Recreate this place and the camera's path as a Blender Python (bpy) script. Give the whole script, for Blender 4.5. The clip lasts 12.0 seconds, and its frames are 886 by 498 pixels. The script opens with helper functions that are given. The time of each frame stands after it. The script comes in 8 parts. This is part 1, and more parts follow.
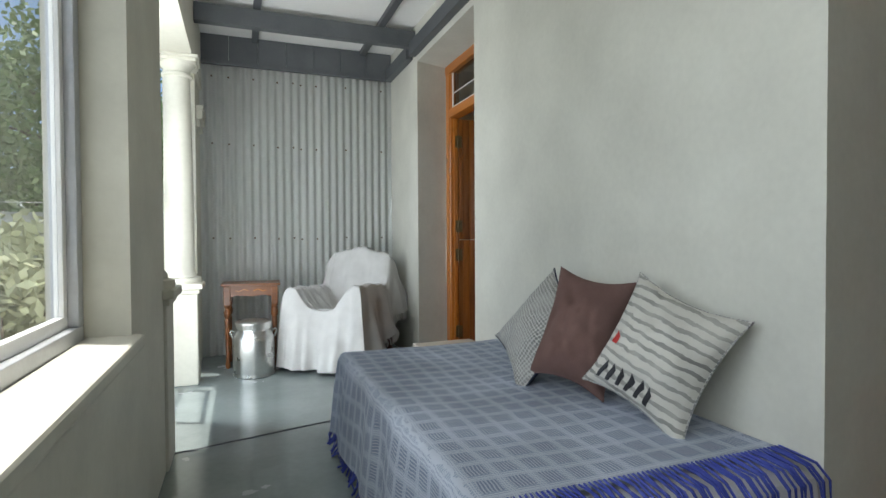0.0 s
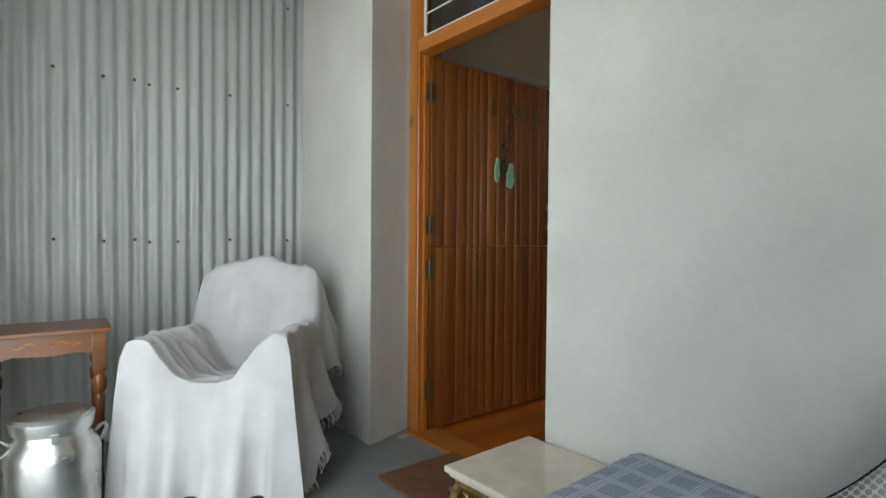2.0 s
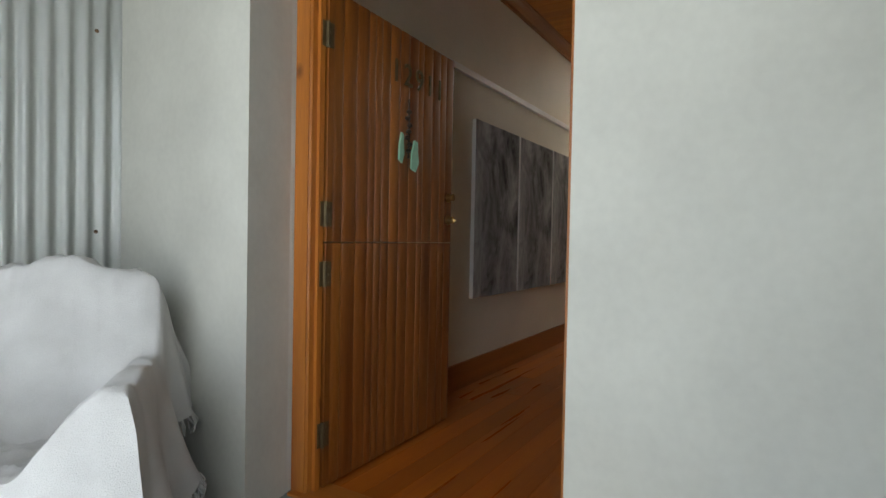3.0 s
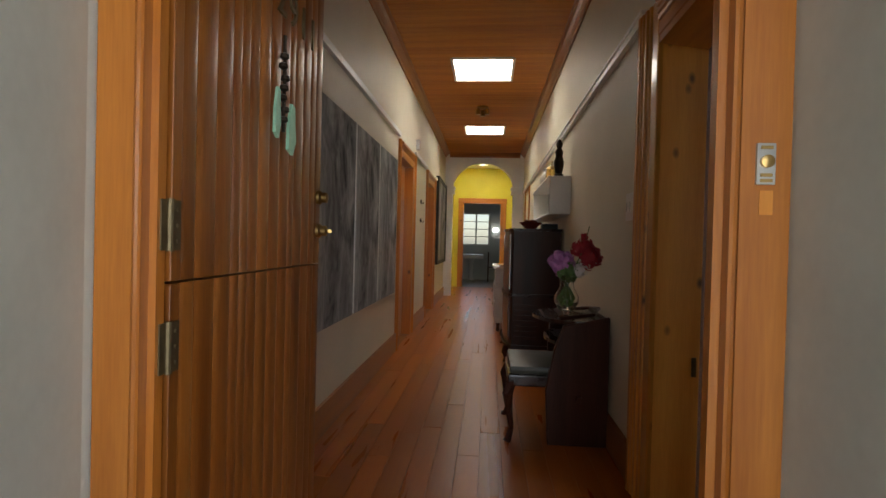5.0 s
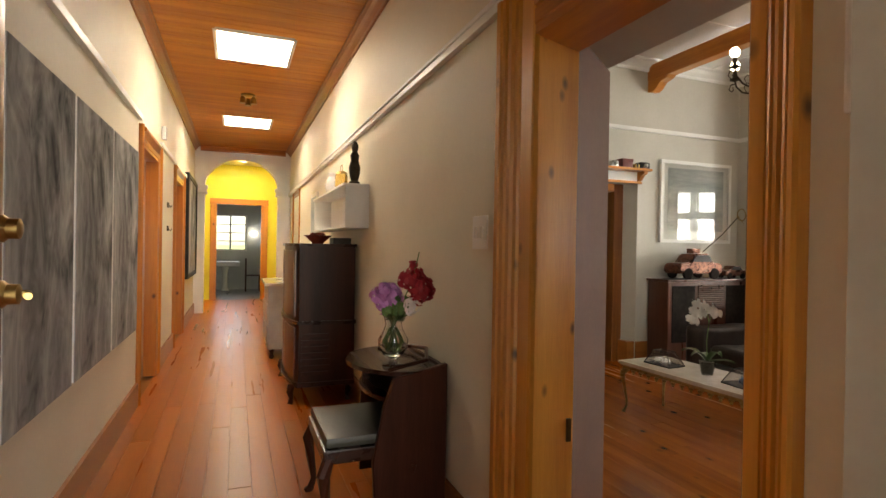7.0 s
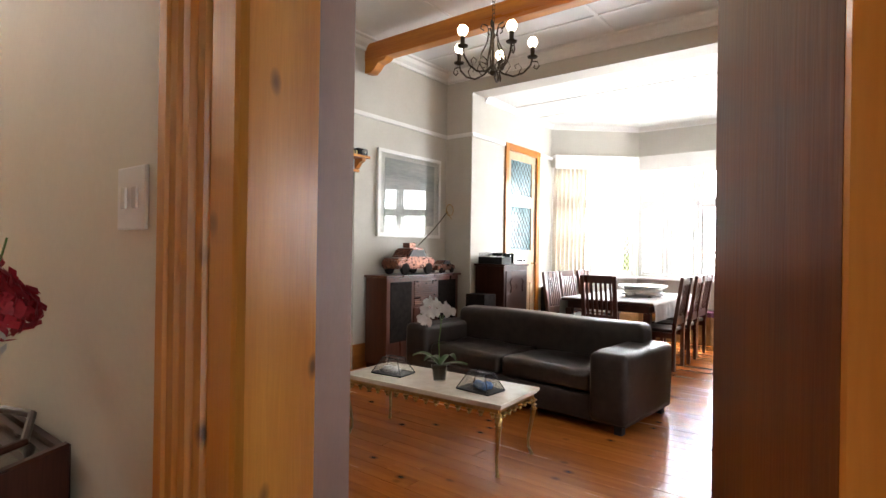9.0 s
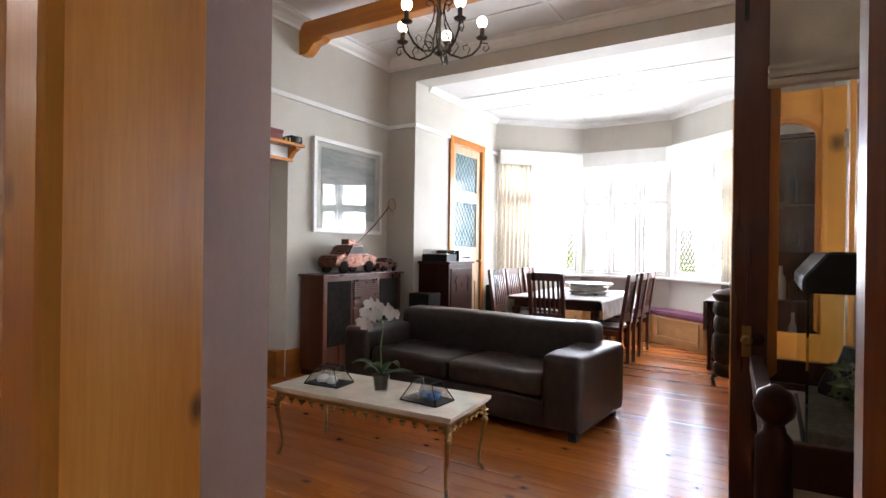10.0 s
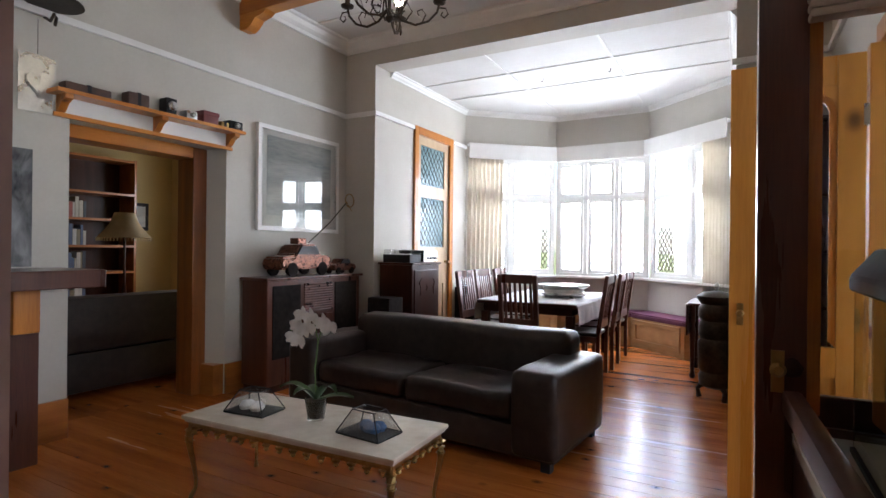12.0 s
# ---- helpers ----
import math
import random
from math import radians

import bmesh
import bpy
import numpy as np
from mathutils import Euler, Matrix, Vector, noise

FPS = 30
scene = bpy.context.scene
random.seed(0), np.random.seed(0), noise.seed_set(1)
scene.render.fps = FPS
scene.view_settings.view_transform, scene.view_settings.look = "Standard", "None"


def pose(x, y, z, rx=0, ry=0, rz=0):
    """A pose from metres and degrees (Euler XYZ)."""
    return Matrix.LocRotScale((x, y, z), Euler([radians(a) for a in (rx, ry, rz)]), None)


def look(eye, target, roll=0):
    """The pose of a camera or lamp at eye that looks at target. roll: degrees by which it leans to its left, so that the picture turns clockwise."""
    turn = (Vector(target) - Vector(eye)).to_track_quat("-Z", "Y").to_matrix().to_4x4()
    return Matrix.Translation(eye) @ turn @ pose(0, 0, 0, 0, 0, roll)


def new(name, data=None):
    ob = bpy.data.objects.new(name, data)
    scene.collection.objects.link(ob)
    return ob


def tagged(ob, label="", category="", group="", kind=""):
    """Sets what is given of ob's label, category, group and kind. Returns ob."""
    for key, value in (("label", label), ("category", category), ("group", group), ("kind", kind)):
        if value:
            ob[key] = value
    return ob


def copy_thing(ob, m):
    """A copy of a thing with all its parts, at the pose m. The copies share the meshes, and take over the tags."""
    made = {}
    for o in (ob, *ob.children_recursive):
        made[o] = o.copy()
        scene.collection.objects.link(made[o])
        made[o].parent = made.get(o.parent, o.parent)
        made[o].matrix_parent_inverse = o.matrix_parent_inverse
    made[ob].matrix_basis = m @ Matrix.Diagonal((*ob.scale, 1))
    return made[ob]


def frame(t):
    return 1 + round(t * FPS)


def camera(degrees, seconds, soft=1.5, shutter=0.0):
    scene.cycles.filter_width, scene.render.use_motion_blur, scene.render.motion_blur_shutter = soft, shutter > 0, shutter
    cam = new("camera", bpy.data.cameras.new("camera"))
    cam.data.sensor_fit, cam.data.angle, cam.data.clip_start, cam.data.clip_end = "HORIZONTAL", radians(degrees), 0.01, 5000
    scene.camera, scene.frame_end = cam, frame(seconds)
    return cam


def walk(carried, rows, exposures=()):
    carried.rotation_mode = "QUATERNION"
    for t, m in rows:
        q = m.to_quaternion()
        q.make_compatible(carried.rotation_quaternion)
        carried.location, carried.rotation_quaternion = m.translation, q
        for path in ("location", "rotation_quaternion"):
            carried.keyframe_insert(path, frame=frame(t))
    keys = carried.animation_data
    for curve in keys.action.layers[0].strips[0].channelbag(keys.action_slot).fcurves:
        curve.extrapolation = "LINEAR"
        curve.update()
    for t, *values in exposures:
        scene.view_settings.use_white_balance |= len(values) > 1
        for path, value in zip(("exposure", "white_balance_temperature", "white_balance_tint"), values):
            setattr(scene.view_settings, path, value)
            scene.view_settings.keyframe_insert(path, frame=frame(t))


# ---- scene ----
cam = camera(79.2, 12.0)
PATH = [
    (0, 0.058, 0.040, 1.145, 88.85, 0.30, -20.68),
    (0.5, 0.002, 0.554, 1.169, 88.74, 0.17, -22.24),
    (1, -0.000, 1.086, 1.168, 88.78, -0.00, -25.71),
    (1.5, -0.010, 1.639, 1.183, 88.76, -0.22, -30.28),
    (2, 0.048, 2.159, 1.183, 88.80, -0.51, -38.33),
    (2.5, 0.150, 2.633, 1.175, 88.80, -0.82, -47.79),
    (3, 0.230, 3.030, 1.162, 88.77, -1.11, -58.16),
    (5, 0.874, 4.052, 1.235, 89.26, -1.42, -85.16),
    (5.5, 1.098, 4.195, 1.271, 89.37, -1.30, -90.39),
    (6, 1.320, 4.278, 1.310, 89.47, -1.13, -96.96),
    (6.5, 1.546, 4.319, 1.351, 89.58, -0.93, -103.20),
    (7, 1.695, 4.304, 1.387, 89.75, -0.96, -111.10),
    (7.5, 1.915, 4.244, 1.418, 89.99, -0.95, -119.57),
    (9.5, 2.641, 3.693, 1.326, 89.99, -0.84, -146.44),
    (10, 2.728, 3.566, 1.325, 89.97, -0.81, -148.43),
    (10.5, 2.764, 3.424, 1.307, 90.04, -0.75, -149.73),
    (11, 2.802, 3.263, 1.315, 90.05, -0.67, -150.48),
    (11.5, 2.838, 3.126, 1.325, 89.99, -0.60, -150.73),
    (12, 2.892, 3.015, 1.319, 90.04, -0.59, -150.99),
]
walk(cam, [(t, pose(x, y, z, rx, ry, rz)) for t, x, y, z, rx, ry, rz in PATH],
     exposures=[(0.0, 0.1, 6250, 8), (1.5, 0.12, 6250, 8), (2.5, 0.1, 6200, 8), (3.0, 0.12, 6250, 9), (5.0, 0.3, 6500, 9), (5.5, 0.4, 8200, 10), (6.5, 1.55, 8300, 10), (7.0, 1.65, 7600, 10), (7.5, 2.0, 7200, 10),
                (9.5, 1.95, 6350, 14), (10.5, 1.5, 6050, 15), (12.0, 1.22, 5950, 15)])

# ---- world and sun ----
SUN_EL, SUN_AZ = 80.0, -68.0     # degrees; azimuth from +y towards +x
world = bpy.data.worlds.new("world")
scene.world = world
world.use_nodes = True
wn = world.node_tree.nodes
sky = wn.new("ShaderNodeTexSky")
sky.sky_type, sky.sun_disc = "NISHITA", False
sky.sun_elevation, sky.sun_rotation = radians(SUN_EL), radians(SUN_AZ)
world.node_tree.links.new(sky.outputs[0], wn["Background"].inputs[0])
wn["Background"].inputs[1].default_value = 0.15
sun = new("sun", bpy.data.lights.new("sun", "SUN"))
sun.data.energy, sun.data.angle, sun.data.color = 5.0, radians(0.5), (1.0, 0.96, 0.9)
sa, se = radians(SUN_AZ), radians(SUN_EL)
sun.matrix_world = look((0, 0, 0), (-math.sin(sa) * math.cos(se), -math.cos(sa) * math.cos(se), -math.sin(se)))


def window_light(name, centre, towards, w, h, watts, colour=(0.93, 0.97, 1.0)):
    """The sky's light in a window's opening."""
    d = bpy.data.lights.new(name, "AREA")
    d.shape, d.size, d.size_y, d.energy, d.color = "RECTANGLE", w, h, watts, colour
    ob = new(name, d)
    ob.matrix_world = look(centre, towards)
    return ob


window_light("bay_sky_light", (4.74, -5.45, 1.8), (4.74, 0, 1.5), 1.3, 1.7, 66)
window_light("bay_sky_light", (6.2, -4.95, 1.8), (4.6, -3.2, 1.6), 1.3, 1.7, 48)
window_light("bay_sky_light", (3.28, -4.95, 1.8), (4.9, -3.2, 1.6), 1.3, 1.7, 48)
window_light("veranda_sky_light", (-0.62, 0.3, 1.75), (1.6, 0.45, 1.2), 3.3, 1.7, 29)
window_light("veranda_sky_light", (-0.62, 3.75, 1.35), (0.7, 5.75, 1.6), 1.6, 2.3, 54)
# added fill for the study, set in an unseen opening made for it
window_light("study_fill_light", (8.9, -2.5, 1.8), (9.0, 1.0, 1.0), 1.2, 1.2, 16)
window_light("kitchen_sky_light", (19.1, 4.45, 1.75), (13, 4.3, 0.5), 0.9, 1.1, 3)


# ---- materials ----
def surf(name, dark, light, scale=6.0, rough=0.6, bump=0.15, metal=0.0, stretch=(1, 1, 1), fine=60.0,
         rough_var=0.1, per_piece=0.0, coat=0.0, spec=0.5, stain=0.12):
    m = bpy.data.materials.new(name)
    m.use_nodes = True
    nt = m.node_tree
    n, lk = nt.nodes, nt.links
    b = n["Principled BSDF"]
    tc, mp = n.new("ShaderNodeTexCoord"), n.new("ShaderNodeMapping")
    mp.inputs["Scale"].default_value = stretch
    lk.new(tc.outputs["Object"], mp.inputs[0])
    n1, n2, n3 = n.new("ShaderNodeTexNoise"), n.new("ShaderNodeTexNoise"), n.new("ShaderNodeTexNoise")
    for q, sc, det in ((n1, scale, 5), (n2, fine, 3), (n3, scale * 0.16, 2)):
        q.inputs["Scale"].default_value, q.inputs["Detail"].default_value = sc, det
        lk.new(mp.outputs[0], q.inputs["Vector"])
    mixf = n.new("ShaderNodeMath")
    mixf.operation = "MULTIPLY_ADD"
    lk.new(n2.outputs[0], mixf.inputs[0])
    mixf.inputs[1].default_value = 0.35
    lk.new(n1.outputs[0], mixf.inputs[2])
    ramp = n.new("ShaderNodeValToRGB")
    ramp.color_ramp.elements[0].position, ramp.color_ramp.elements[1].position = 0.42, 0.92
    ramp.color_ramp.elements[0].color, ramp.color_ramp.elements[1].color = (*dark, 1), (*light, 1)
    lk.new(mixf.outputs[0], ramp.inputs[0])
    hsv = n.new("ShaderNodeHueSaturation")
    lk.new(ramp.outputs[0], hsv.inputs["Color"])
    val = n.new("ShaderNodeMapRange")
    val.inputs["From Min"].default_value, val.inputs["From Max"].default_value = 0.3, 0.7
    val.inputs["To Min"].default_value, val.inputs["To Max"].default_value = 1 - stain, 1 + stain
    lk.new(n3.outputs[0], val.inputs["Value"])
    out = val.outputs[0]
    if per_piece:
        oi, mr, mu = n.new("ShaderNodeObjectInfo"), n.new("ShaderNodeMapRange"), n.new("ShaderNodeMath")
        mr.inputs["To Min"].default_value, mr.inputs["To Max"].default_value = 1 - per_piece, 1 + per_piece
        lk.new(oi.outputs["Random"], mr.inputs["Value"])
        mu.operation = "MULTIPLY"
        lk.new(mr.outputs[0], mu.inputs[0])
        lk.new(out, mu.inputs[1])
        out = mu.outputs[0]
    lk.new(out, hsv.inputs["Value"])
    lk.new(hsv.outputs[0], b.inputs["Base Color"])
    rr = n.new("ShaderNodeMapRange")
    rr.inputs["To Min"].default_value, rr.inputs["To Max"].default_value = max(0.02, rough - rough_var), min(1, rough + rough_var)
    lk.new(n1.outputs[0], rr.inputs["Value"])
    lk.new(rr.outputs[0], b.inputs["Roughness"])
    b.inputs["Metallic"].default_value = metal
    b.inputs["Specular IOR Level"].default_value = spec
    b.inputs["Coat Weight"].default_value = coat
    b.inputs["Coat Roughness"].default_value = 0.12
    if bump:
        bp = n.new("ShaderNodeBump")
        bp.inputs["Strength"].default_value, bp.inputs["Distance"].default_value = bump, 0.01
        lk.new(mixf.outputs[0], bp.inputs["Height"])
        lk.new(bp.outputs[0], b.inputs["Normal"])
    return m


def wood(name, dark, light, axis="z", rough=0.4, per_piece=0.12, coat=0.2, ring=9.0, bump=0.12, knots=0.0, knot_col=(0.05, 0.015, 0.006)):
    """Timber with its grain along one axis, in bands and fine pores, with knots where asked for."""
    st = {"x": (0.06, 1, 1), "y": (1, 0.06, 1), "z": (1, 1, 0.06)}[axis]
    m = surf(name, dark, light, ring, rough, bump, 0, st, 160, 0.1, per_piece, coat)
    nt = m.node_tree
    n, lk = nt.nodes, nt.links
    mp = next(q for q in n if q.bl_idname == "ShaderNodeMapping")
    oi, va = n.new("ShaderNodeObjectInfo"), n.new("ShaderNodeVectorMath")
    va.operation = "SCALE"
    va.inputs[0].default_value = (7.3, 5.1, 9.7)
    lk.new(oi.outputs["Random"], va.inputs["Scale"])
    lk.new(va.outputs[0], mp.inputs["Location"])
    if knots:
        b, hsv = n["Principled BSDF"], next(q for q in n if q.bl_idname == "ShaderNodeHueSaturation")
        mp2, vo, mr, mx = n.new("ShaderNodeMapping"), n.new("ShaderNodeTexVoronoi"), n.new("ShaderNodeMapRange"), n.new("ShaderNodeMix")
        mp2.inputs["Scale"].default_value = {"x": (0.7, 1, 1), "y": (1, 0.7, 1), "z": (1, 1, 0.7)}[axis]
        tc = next(q for q in n if q.bl_idname == "ShaderNodeTexCoord")
        lk.new(tc.outputs["Object"], mp2.inputs[0])
        lk.new(va.outputs[0], mp2.inputs["Location"])
        lk.new(mp2.outputs[0], vo.inputs["Vector"])
        vo.inputs["Scale"].default_value = knots
        mr.inputs["From Min"].default_value, mr.inputs["From Max"].default_value = 0.04, 0.15
        mr.inputs["To Min"].default_value, mr.inputs["To Max"].default_value = 0.85, 0.0
        lk.new(vo.outputs["Distance"], mr.inputs["Value"])
        mx.data_type = "RGBA"
        lk.new(mr.outputs[0], mx.inputs["Factor"])
        lk.new(hsv.outputs[0], mx.inputs["A"])
        mx.inputs["B"].default_value = (*knot_col, 1)
        lk.new(mx.outputs["Result"], b.inputs["Base Color"])
    return m


def glow(name, colour, strength):
    m = bpy.data.materials.new(name)
    m.use_nodes = True
    b = m.node_tree.nodes["Principled BSDF"]
    b.inputs["Base Color"].default_value = (0.8, 0.8, 0.8, 1)
    b.inputs["Emission Color"].default_value = (*colour, 1)
    b.inputs["Emission Strength"].default_value = strength
    return m


def glass(name, colour=(0.98, 0.99, 0.98), rough=0.0, ior=1.45):
    m = bpy.data.materials.new(name)
    m.use_nodes = True
    b = m.node_tree.nodes["Principled BSDF"]
    b.inputs["Base Color"].default_value = (*colour, 1)
    b.inputs["Transmission Weight"].default_value = 1.0
    b.inputs["Roughness"].default_value = rough
    b.inputs["IOR"].default_value = ior
    return m


def weave(name, dark, light, scale, rough=0.95, cell=0.0, stripe=None):
    """Cloth: two crossing thread waves over a soft mottling."""
    m = surf(name, dark, light, 5, rough, 0.25, 0, (1, 1, 1), scale, 0.03, spec=0.2)
    return m


M = {}
M["plaster"] = surf("painted_plaster", (0.52, 0.51, 0.45), (0.62, 0.61, 0.54), 3, 0.7, 0.12, fine=35, stain=0.05)
M["plaster_pier"] = surf("painted_pier_plaster", (0.5, 0.48, 0.4), (0.6, 0.58, 0.49), 3, 0.65, 0.15, fine=30, stain=0.06)
M["plaster_hall"] = surf("cream_hall_plaster", (0.69, 0.64, 0.51), (0.77, 0.72, 0.585), 2, 0.6, 0.08, fine=40, stain=0.04)
M["plaster_living"] = surf("grey_beige_plaster", (0.5, 0.47, 0.41), (0.57, 0.54, 0.48), 2, 0.7, 0.06, fine=40, stain=0.04)
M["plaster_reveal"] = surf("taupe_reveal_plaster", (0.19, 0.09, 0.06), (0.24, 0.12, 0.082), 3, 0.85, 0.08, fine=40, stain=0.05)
M["yellow"] = surf("yellow_painted_plaster", (0.7, 0.6, 0.05), (0.8, 0.7, 0.08), 2, 0.6, 0.06, fine=40, stain=0.04)
M["study_wall"] = surf("ochre_painted_plaster", (0.5, 0.38, 0.16), (0.58, 0.45, 0.2), 2, 0.7, 0.06, fine=40, stain=0.04)
M["kitchen_wall"] = surf("pale_kitchen_plaster", (0.5, 0.52, 0.5), (0.58, 0.6, 0.58), 2, 0.6, 0.06, fine=40, stain=0.04)
M["white"] = surf("white_gloss_paint", (0.74, 0.73, 0.7), (0.82, 0.81, 0.78), 4, 0.4, 0.05, fine=50, stain=0.03)
M["ceil_white"] = surf("white_ceiling_paint", (0.7, 0.69, 0.66), (0.8, 0.79, 0.77), 2, 0.8, 0.04, fine=50, stain=0.03)
M["concrete"] = surf("grey_green_floor_paint", (0.17, 0.2, 0.19), (0.23, 0.26, 0.25), 3, 0.24, 0.05, fine=25, rough_var=0.1, stain=0.1)
M["dark_beam"] = surf("slate_grey_beam_paint", (0.065, 0.07, 0.075), (0.1, 0.105, 0.11), 5, 0.55, 0.12, fine=60)
M["zinc"] = surf("cream_painted_corrugated_iron", (0.62, 0.63, 0.59), (0.74, 0.75, 0.71), 3, 0.36, 0.05, 0.15, (1, 1, 0.2), 40, stain=0.06)
M["rust"] = surf("rusty_screw", (0.1, 0.06, 0.03), (0.2, 0.12, 0.06), 30, 0.7, 0.1, 0.4)
M["alu"] = surf("grey_steel_frame", (0.42, 0.43, 0.45), (0.52, 0.53, 0.55), 8, 0.4, 0.05, 0.3)
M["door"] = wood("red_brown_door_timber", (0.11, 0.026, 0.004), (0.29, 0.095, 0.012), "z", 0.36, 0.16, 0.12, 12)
M["frame"] = wood("orange_pine_frame", (0.37, 0.105, 0.01), (0.62, 0.235, 0.028), "z", 0.32, 0.05, 0.4, 9, knots=5.5)
M["frame_x"] = wood("orange_pine_head", (0.37, 0.105, 0.01), (0.62, 0.235, 0.028), "x", 0.32, 0.05, 0.4, 9)
M["frame_y"] = wood("orange_pine_rail", (0.37, 0.105, 0.01), (0.62, 0.235, 0.028), "y", 0.32, 0.05, 0.4, 9)
M["front_frame"] = wood("varnished_front_door_frame", (0.27, 0.075, 0.01), (0.5, 0.18, 0.026), "z", 0.35, 0.05, 0.4, 9, knots=4.6)
M["front_frame_y"] = wood("varnished_front_door_head", (0.27, 0.075, 0.01), (0.5, 0.18, 0.026), "y", 0.35, 0.05, 0.4, 9)
M["case_pine"] = wood("yellow_knotty_pine_case", (0.6, 0.225, 0.03), (0.82, 0.38, 0.07), "z", 0.32, 0.05, 0.3, 9, knots=6.4)
M["skirt"] = wood("stained_skirting_timber", (0.22, 0.065, 0.01), (0.4, 0.145, 0.025), "x", 0.35, 0.06, 0.3, 8)
M["skirt_y"] = wood("stained_skirting_timber_b", (0.22, 0.065, 0.01), (0.4, 0.145, 0.025), "y", 0.35, 0.06, 0.3, 8)
M["floor_hall"] = wood("oregon_pine_floorboard", (0.31, 0.07, 0.006), (0.42, 0.118, 0.01), "x", 0.3, 0.1, 0.0, 10, 0.012)
M["floor_living"] = wood("oregon_pine_floorboard_living", (0.27, 0.065, 0.01), (0.48, 0.155, 0.026), "x", 0.24, 0.08, 0.0, 10, 0.01, knots=4.8)
M["ceil_wood"] = wood("pine_ceiling_board", (0.38, 0.115, 0.012), (0.62, 0.25, 0.035), "y", 0.6, 0.0, 0.0, 10)
M["dark_wood"] = wood("dark_mahogany", (0.024, 0.007, 0.004), (0.068, 0.021, 0.011), "z", 0.36, 0.05, 0.0, 10, 0.03)
M["dark_wood_x"] = wood("dark_mahogany_rail", (0.016, 0.006, 0.004), (0.045, 0.016, 0.01), "x", 0.28, 0.05, 0.4, 10, 0.06)
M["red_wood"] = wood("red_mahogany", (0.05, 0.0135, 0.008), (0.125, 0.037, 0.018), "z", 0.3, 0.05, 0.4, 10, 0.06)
M["walnut"] = wood("walnut_stool_timber", (0.085, 0.027, 0.008), (0.22, 0.078, 0.02), "x", 0.34, 0.05, 0.08, 12, 0.05)
for q in ("dark_wood", "dark_wood_x"):
    M[q].node_tree.nodes["Principled BSDF"].inputs["Specular IOR Level"].default_value = 0.22
M["floor_hall"].node_tree.nodes["Principled BSDF"].inputs["Specular IOR Level"].default_value = 0.28
M["leather"] = surf("dark_brown_leather", (0.018, 0.012, 0.01), (0.038, 0.025, 0.021), 14, 0.38, 0.2, 0, (1, 1, 1), 220, 0.08, spec=0.36)
M["chrome"] = surf("tarnished_aluminium", (0.5, 0.5, 0.48), (0.66, 0.66, 0.63), 8, 0.3, 0.08, 1.0, rough_var=0.12)
M["brass"] = surf("aged_brass", (0.32, 0.2, 0.07), (0.5, 0.34, 0.13), 20, 0.35, 0.1, 1.0)
M["bronze"] = surf("dull_bronze", (0.1, 0.075, 0.04), (0.2, 0.15, 0.08), 20, 0.45, 0.1, 0.8)
M["iron"] = surf("wrought_iron", (0.03, 0.022, 0.016), (0.07, 0.05, 0.035), 20, 0.5, 0.2, 0.8)
M["black"] = surf("black_plastic", (0.01, 0.01, 0.011), (0.02, 0.02, 0.022), 10, 0.5, 0.03, spec=0.25)
M["speaker_cloth"] = surf("black_speaker_cloth", (0.012, 0.009, 0.008), (0.026, 0.02, 0.018), 20, 0.95, 0.2, fine=300, spec=0.1)
M["marble"] = surf("cream_marble", (0.55, 0.47, 0.37), (0.72, 0.65, 0.54), 7, 0.14, 0.01, fine=20, rough_var=0.04)
M["throw"] = weave("white_cotton_throw", (0.45, 0.44, 0.42), (0.58, 0.57, 0.545), 300)
bq = next(q for q in M["throw"].node_tree.nodes if q.bl_idname == "ShaderNodeBump")
bq.inputs["Strength"].default_value, bq.inputs["Distance"].default_value = 0.4, 0.02
M["grass"] = surf("dry_grass", (0.1, 0.13, 0.04), (0.22, 0.24, 0.09), 3, 0.9, 0.4, fine=30)
M["paving"] = surf("pale_paving", (0.5, 0.47, 0.42), (0.62, 0.59, 0.53), 5, 0.85, 0.2, fine=40)
M["leaf"] = surf("garden_leaf", (0.11, 0.17, 0.05), (0.24, 0.33, 0.11), 5, 0.5, 0.1, per_piece=0.2)
# hard sun on the shrubs is put into this pale leaf colour
M["pale_leaf"] = surf("sun_glare_leaf", (0.34, 0.36, 0.2), (0.5, 0.5, 0.32), 5, 0.7, 0.1)
M["bark"] = surf("bark", (0.08, 0.06, 0.04), (0.16, 0.12, 0.09), 10, 0.9, 0.5, stretch=(1, 1, 0.2))
M["wall_block"] = surf("grey_garden_wall", (0.42, 0.41, 0.39), (0.52, 0.51, 0.48), 6, 0.85, 0.3, fine=50)
M["glass"] = glass("clear_glass")
M["dark_glass"] = glass("dark_transom_glass", (0.5, 0.53, 0.5))
M["skylight"] = glow("skylight_diffuser", (1.0, 0.94, 0.82), 9.3)
M["slate"] = surf("dark_slate_tile", (0.05, 0.055, 0.06), (0.1, 0.105, 0.11), 5, 0.3, 0.1, per_piece=0.1)
M["blue_ceiling"] = surf("dark_blue_ceiling_paint", (0.03, 0.07, 0.11), (0.05, 0.1, 0.15), 3, 0.7, 0.05)


